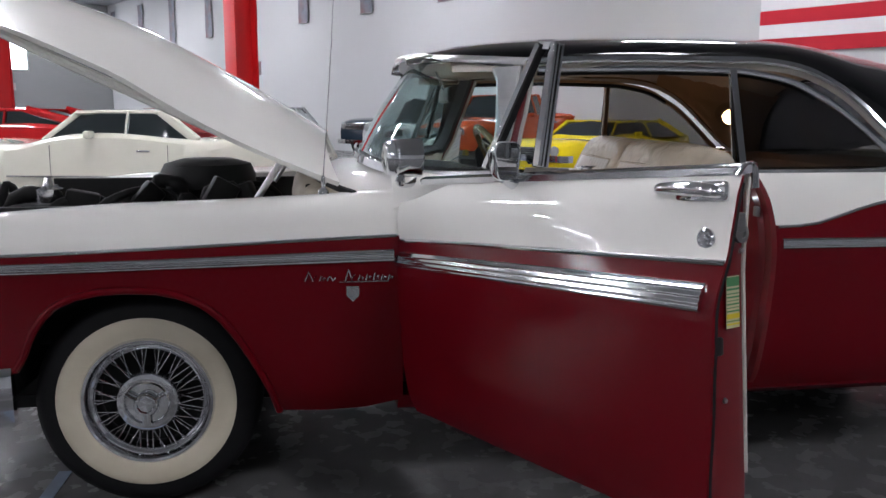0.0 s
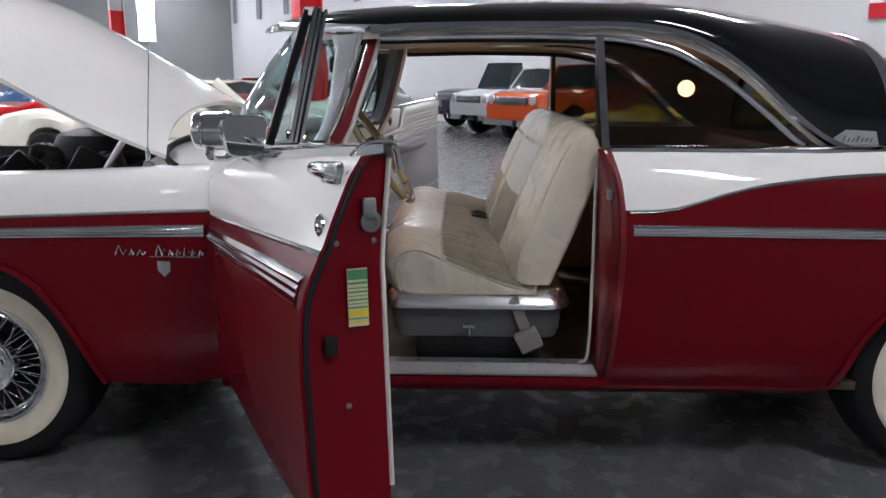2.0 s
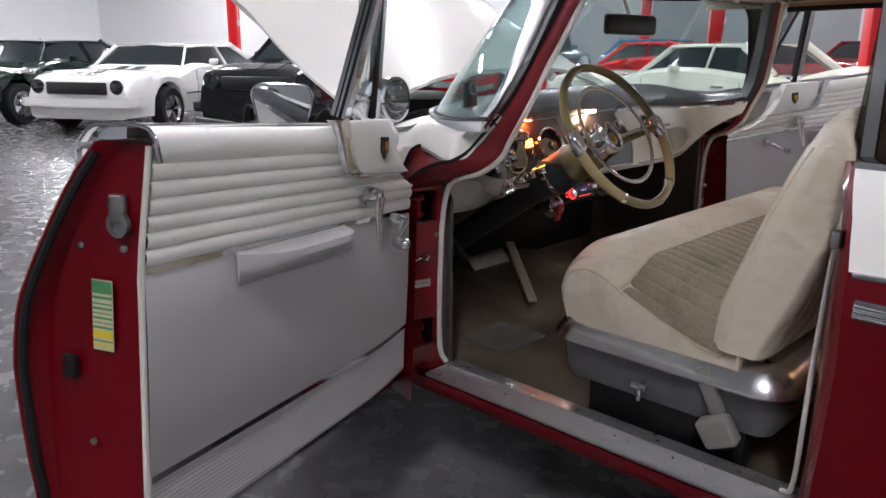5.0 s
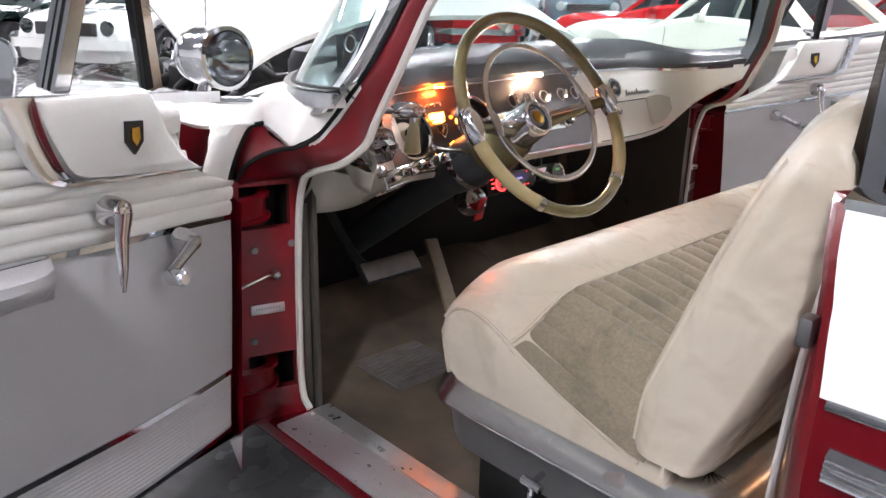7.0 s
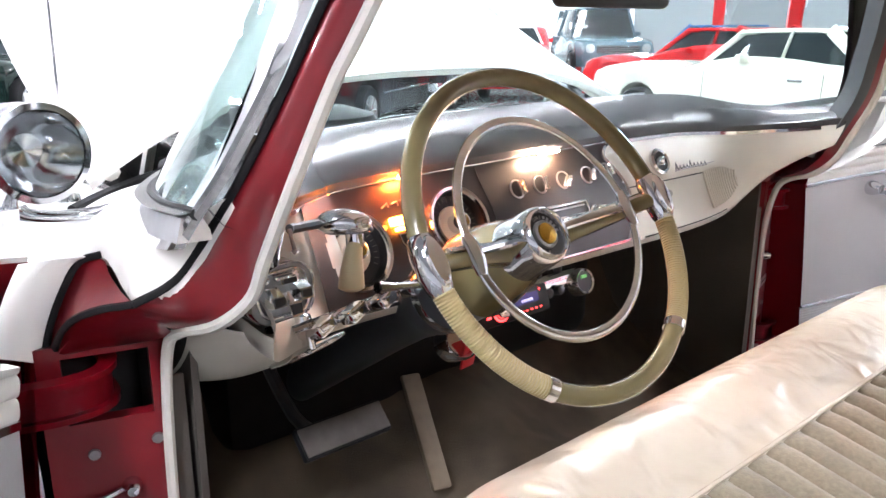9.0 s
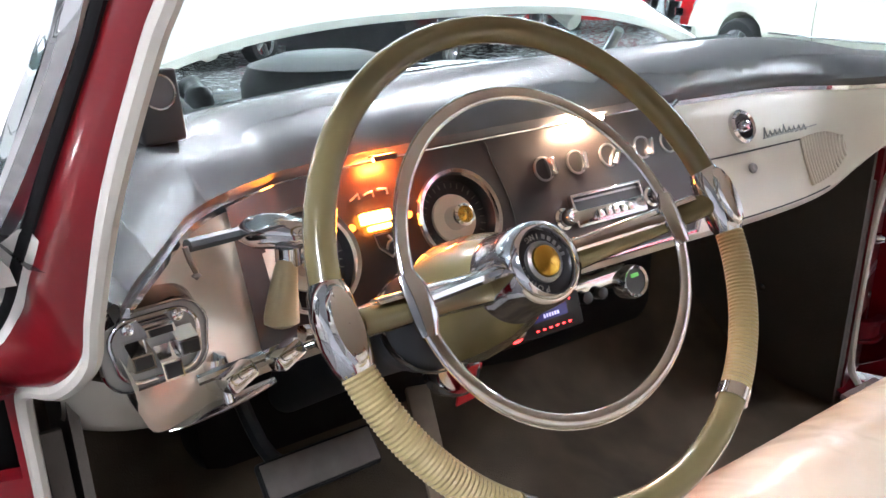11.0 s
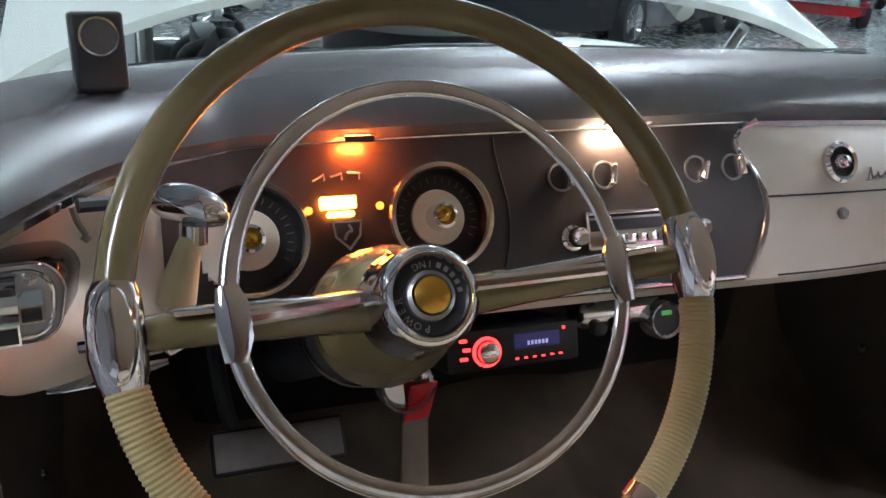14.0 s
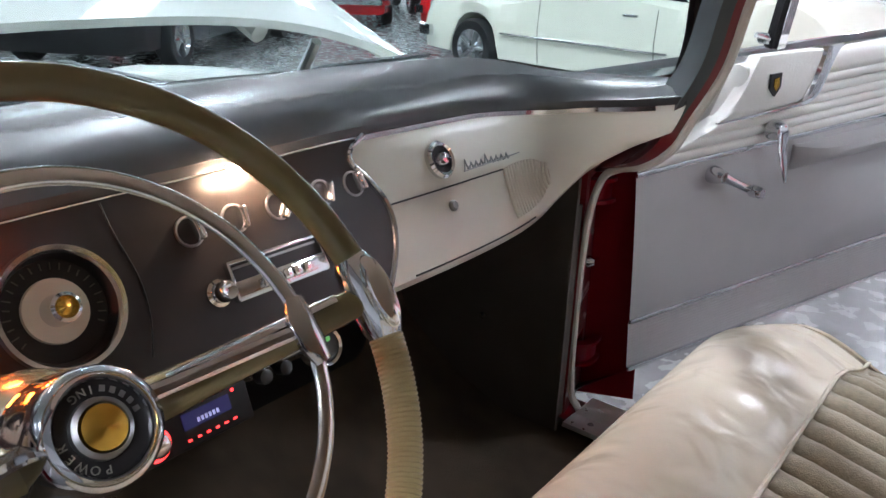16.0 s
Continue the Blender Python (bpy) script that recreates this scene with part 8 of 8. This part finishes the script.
other_car("sports_car", "bright yellow low sports car", P_YELLOW, spot_car(6.2, 12.3, 33.6), L=4.4, W=1.9, H=1.15, hood=0.78, deck=0.85)
other_car("sedan", "silver vintage sedan facing the aisle", P_SILVER, spot_car(-0.9, 15.2, 75), L=5.0, W=1.9, H=1.40)
other_car("coupe", "dark red vintage coupe far down the hall", P_MAROON, spot_car(-3.4, 18.4, 60), L=4.8, W=1.88, H=1.38)
other_car("sedan", "white sedan far down the hall", P_WHITE, spot_car(-2.6, 22.8, 33.6), L=4.8, W=1.88, H=1.42)
other_car("off_roader", "blue-grey off-road vehicle far down the hall", P_BLUEGREY, spot_car(-10.4, 14.6, 140), L=4.4, W=1.85, H=1.80, hood=1.1, deck=1.2, cab=(0.36, 0.42, 0.90, 0.94), wheel_r=0.40, sill=0.45)
other_car("sedan", "blue sedan far down the hall", P_BLUE, spot_car(-8.4, 17.4, 150), L=4.7, W=1.85, H=1.42)

# ---- columns, flag, banners, tape ----
def column(at, r=0.17, top=6.6):
    root = thing("column", "steel column painted red below and white above", "column", "columns of the hall", at=Matrix.Translation(at) @ Matrix.Rotation(RZ, 4, "Z"))
    for name, z0, z1, mt in (("lower_shaft", 0.0, 3.2, COLRED), ("upper_shaft", 3.2, top, WALLPAINT)):
        bm = BM()
        for y in (-r, r):
            box(bm, (0, y, (z0 + z1) / 2), (2 * r, 0.02, z1 - z0), 0.002)
        box(bm, (0, 0, (z0 + z1) / 2), (0.016, 2 * r - 0.02, z1 - z0), 0.0)
        part(name, bm, mt, root)
    bm = BM()
    box(bm, (0, 0, 0.012), (0.5, 0.5, 0.024), 0.003)
    part("base_plate", bm, STEEL, root)
    bm = BM()
    box(bm, (-0.05, -r - 0.05, 1.92), (0.12, 0.08, 0.20), 0.01)
    part("junction_box", bm, WALLPAINT, root, "white electrical box")
    bm = BM()
    tube(bm, [(-0.05, -r - 0.03, 2.02), (-0.05, -r - 0.03, top)], 0.014, 8)
    part("conduit", bm, DULL, root)
    return root


for p in ((-0.55, 8.8), (-8.0, 19.6), (-25.4, 14.8), (-14.0, 26.0)):
    column((p[0], p[1], 0))

# flag on the wall
fl = thing("flag", "large striped flag hanging on the wall", "flag", at=Matrix.Translation(WP + WN * 0.03) @ Matrix.Rotation(RZ + math.pi, 4, "Z"))
FW, FH = 6.0, 3.4
RW = (material("flag_red", (0.50, 0.015, 0.03), 0.8, spread=0.06, scale=5, bump=0.2, bump_scale=80), material("flag_white", (0.72, 0.72, 0.73), 0.8, spread=0.04, scale=5, bump=0.2, bump_scale=80))
for k in range(13):
    bm = BM()
    z0 = 2.42 + FH / 13 * k
    grid(bm, [[(x, -0.02 - 0.012 * math.sin(x * 2.1 + z * 0.7), z) for x in steps(0.0, FW, 30)] for z in (z0, z0 + FH / 13)])
    thick(bm, 0.004)
    part("stripe", bm, RW[k % 2], fl)
# banners along the wall
BL = material("banner_print", (0.16, 0.18, 0.22), 0.6, spread=0.6, scale=3.0, stain=0.6, stain_scale=2.0, dark=(0.30, 0.12, 0.10))
for k in range(9):
    p = WP + WD * (5.5 + 3.7 * k) + WN * 0.06
    root = thing("banner", "narrow printed banner hanging high on the wall", "banner", "wall banners", at=Matrix.Translation(p) @ Matrix.Rotation(RZ, 4, "Z"))
    bm = BM()
    grid(bm, [[(x, 0.01 * math.sin(3 * z), z) for x in (-0.30, 0.30)] for z in steps(4.3, 6.3, 6)])
    thick(bm, 0.006)
    part("cloth", bm, BL, root)
    bm = BM()
    for z in (4.3, 6.3):
        tube(bm, [(-0.33, 0, z), (0.33, 0, z)], 0.015, 8)
    part("rod", bm, STEEL, root)

# blue tape lines on the floor
for c, q in (((-0.19, -1.05, 0.0015), (0.045, 0.9, 0.003)), ((0.20, -1.15, 0.0035), (0.75, 0.04, 0.003))):
    bm = BM()
    box(bm, c, q)
    tape = part("floor_tape", bm, TAPE, None, "", False)
    tagged(tape, "strip of worn blue tape stuck on the concrete floor", "tape", "tape on the floor")

# tall bright windows in the end wall
DAY = material("daylight_pane", (0.8, 0.85, 0.9), 0.3, emit=(0.85, 0.95, 1.1), power=9.0)
end0 = WP + WD * 36.0
for k in range(3):
    p = end0 + WN * (4.5 + 9.5 * k) - WD * 0.03
    root = thing("window_%d" % (k + 1), "tall bright window in the end wall", "window", kind="structure", at=Matrix.Translation(p) @ Matrix.Rotation(math.atan2(WN.y, WN.x), 4, "Z"))
    bm = BM()
    box(bm, (0, 0, 4.6), (0.8, 0.03, 2.6))
    part("pane", bm, DAY, root)
    for x, z, sx, sz in ((-0.44, 4.6, 0.08, 2.76), (0.44, 4.6, 0.08, 2.76), (0, 3.26, 0.8, 0.08), (0, 5.94, 0.8, 0.08), (0, 4.6, 0.8, 0.05)):
        bm = BM()
        box(bm, (x, -0.02, z), (sx, 0.08, sz), 0.004)
        part("window_frame", bm, DULL, root)
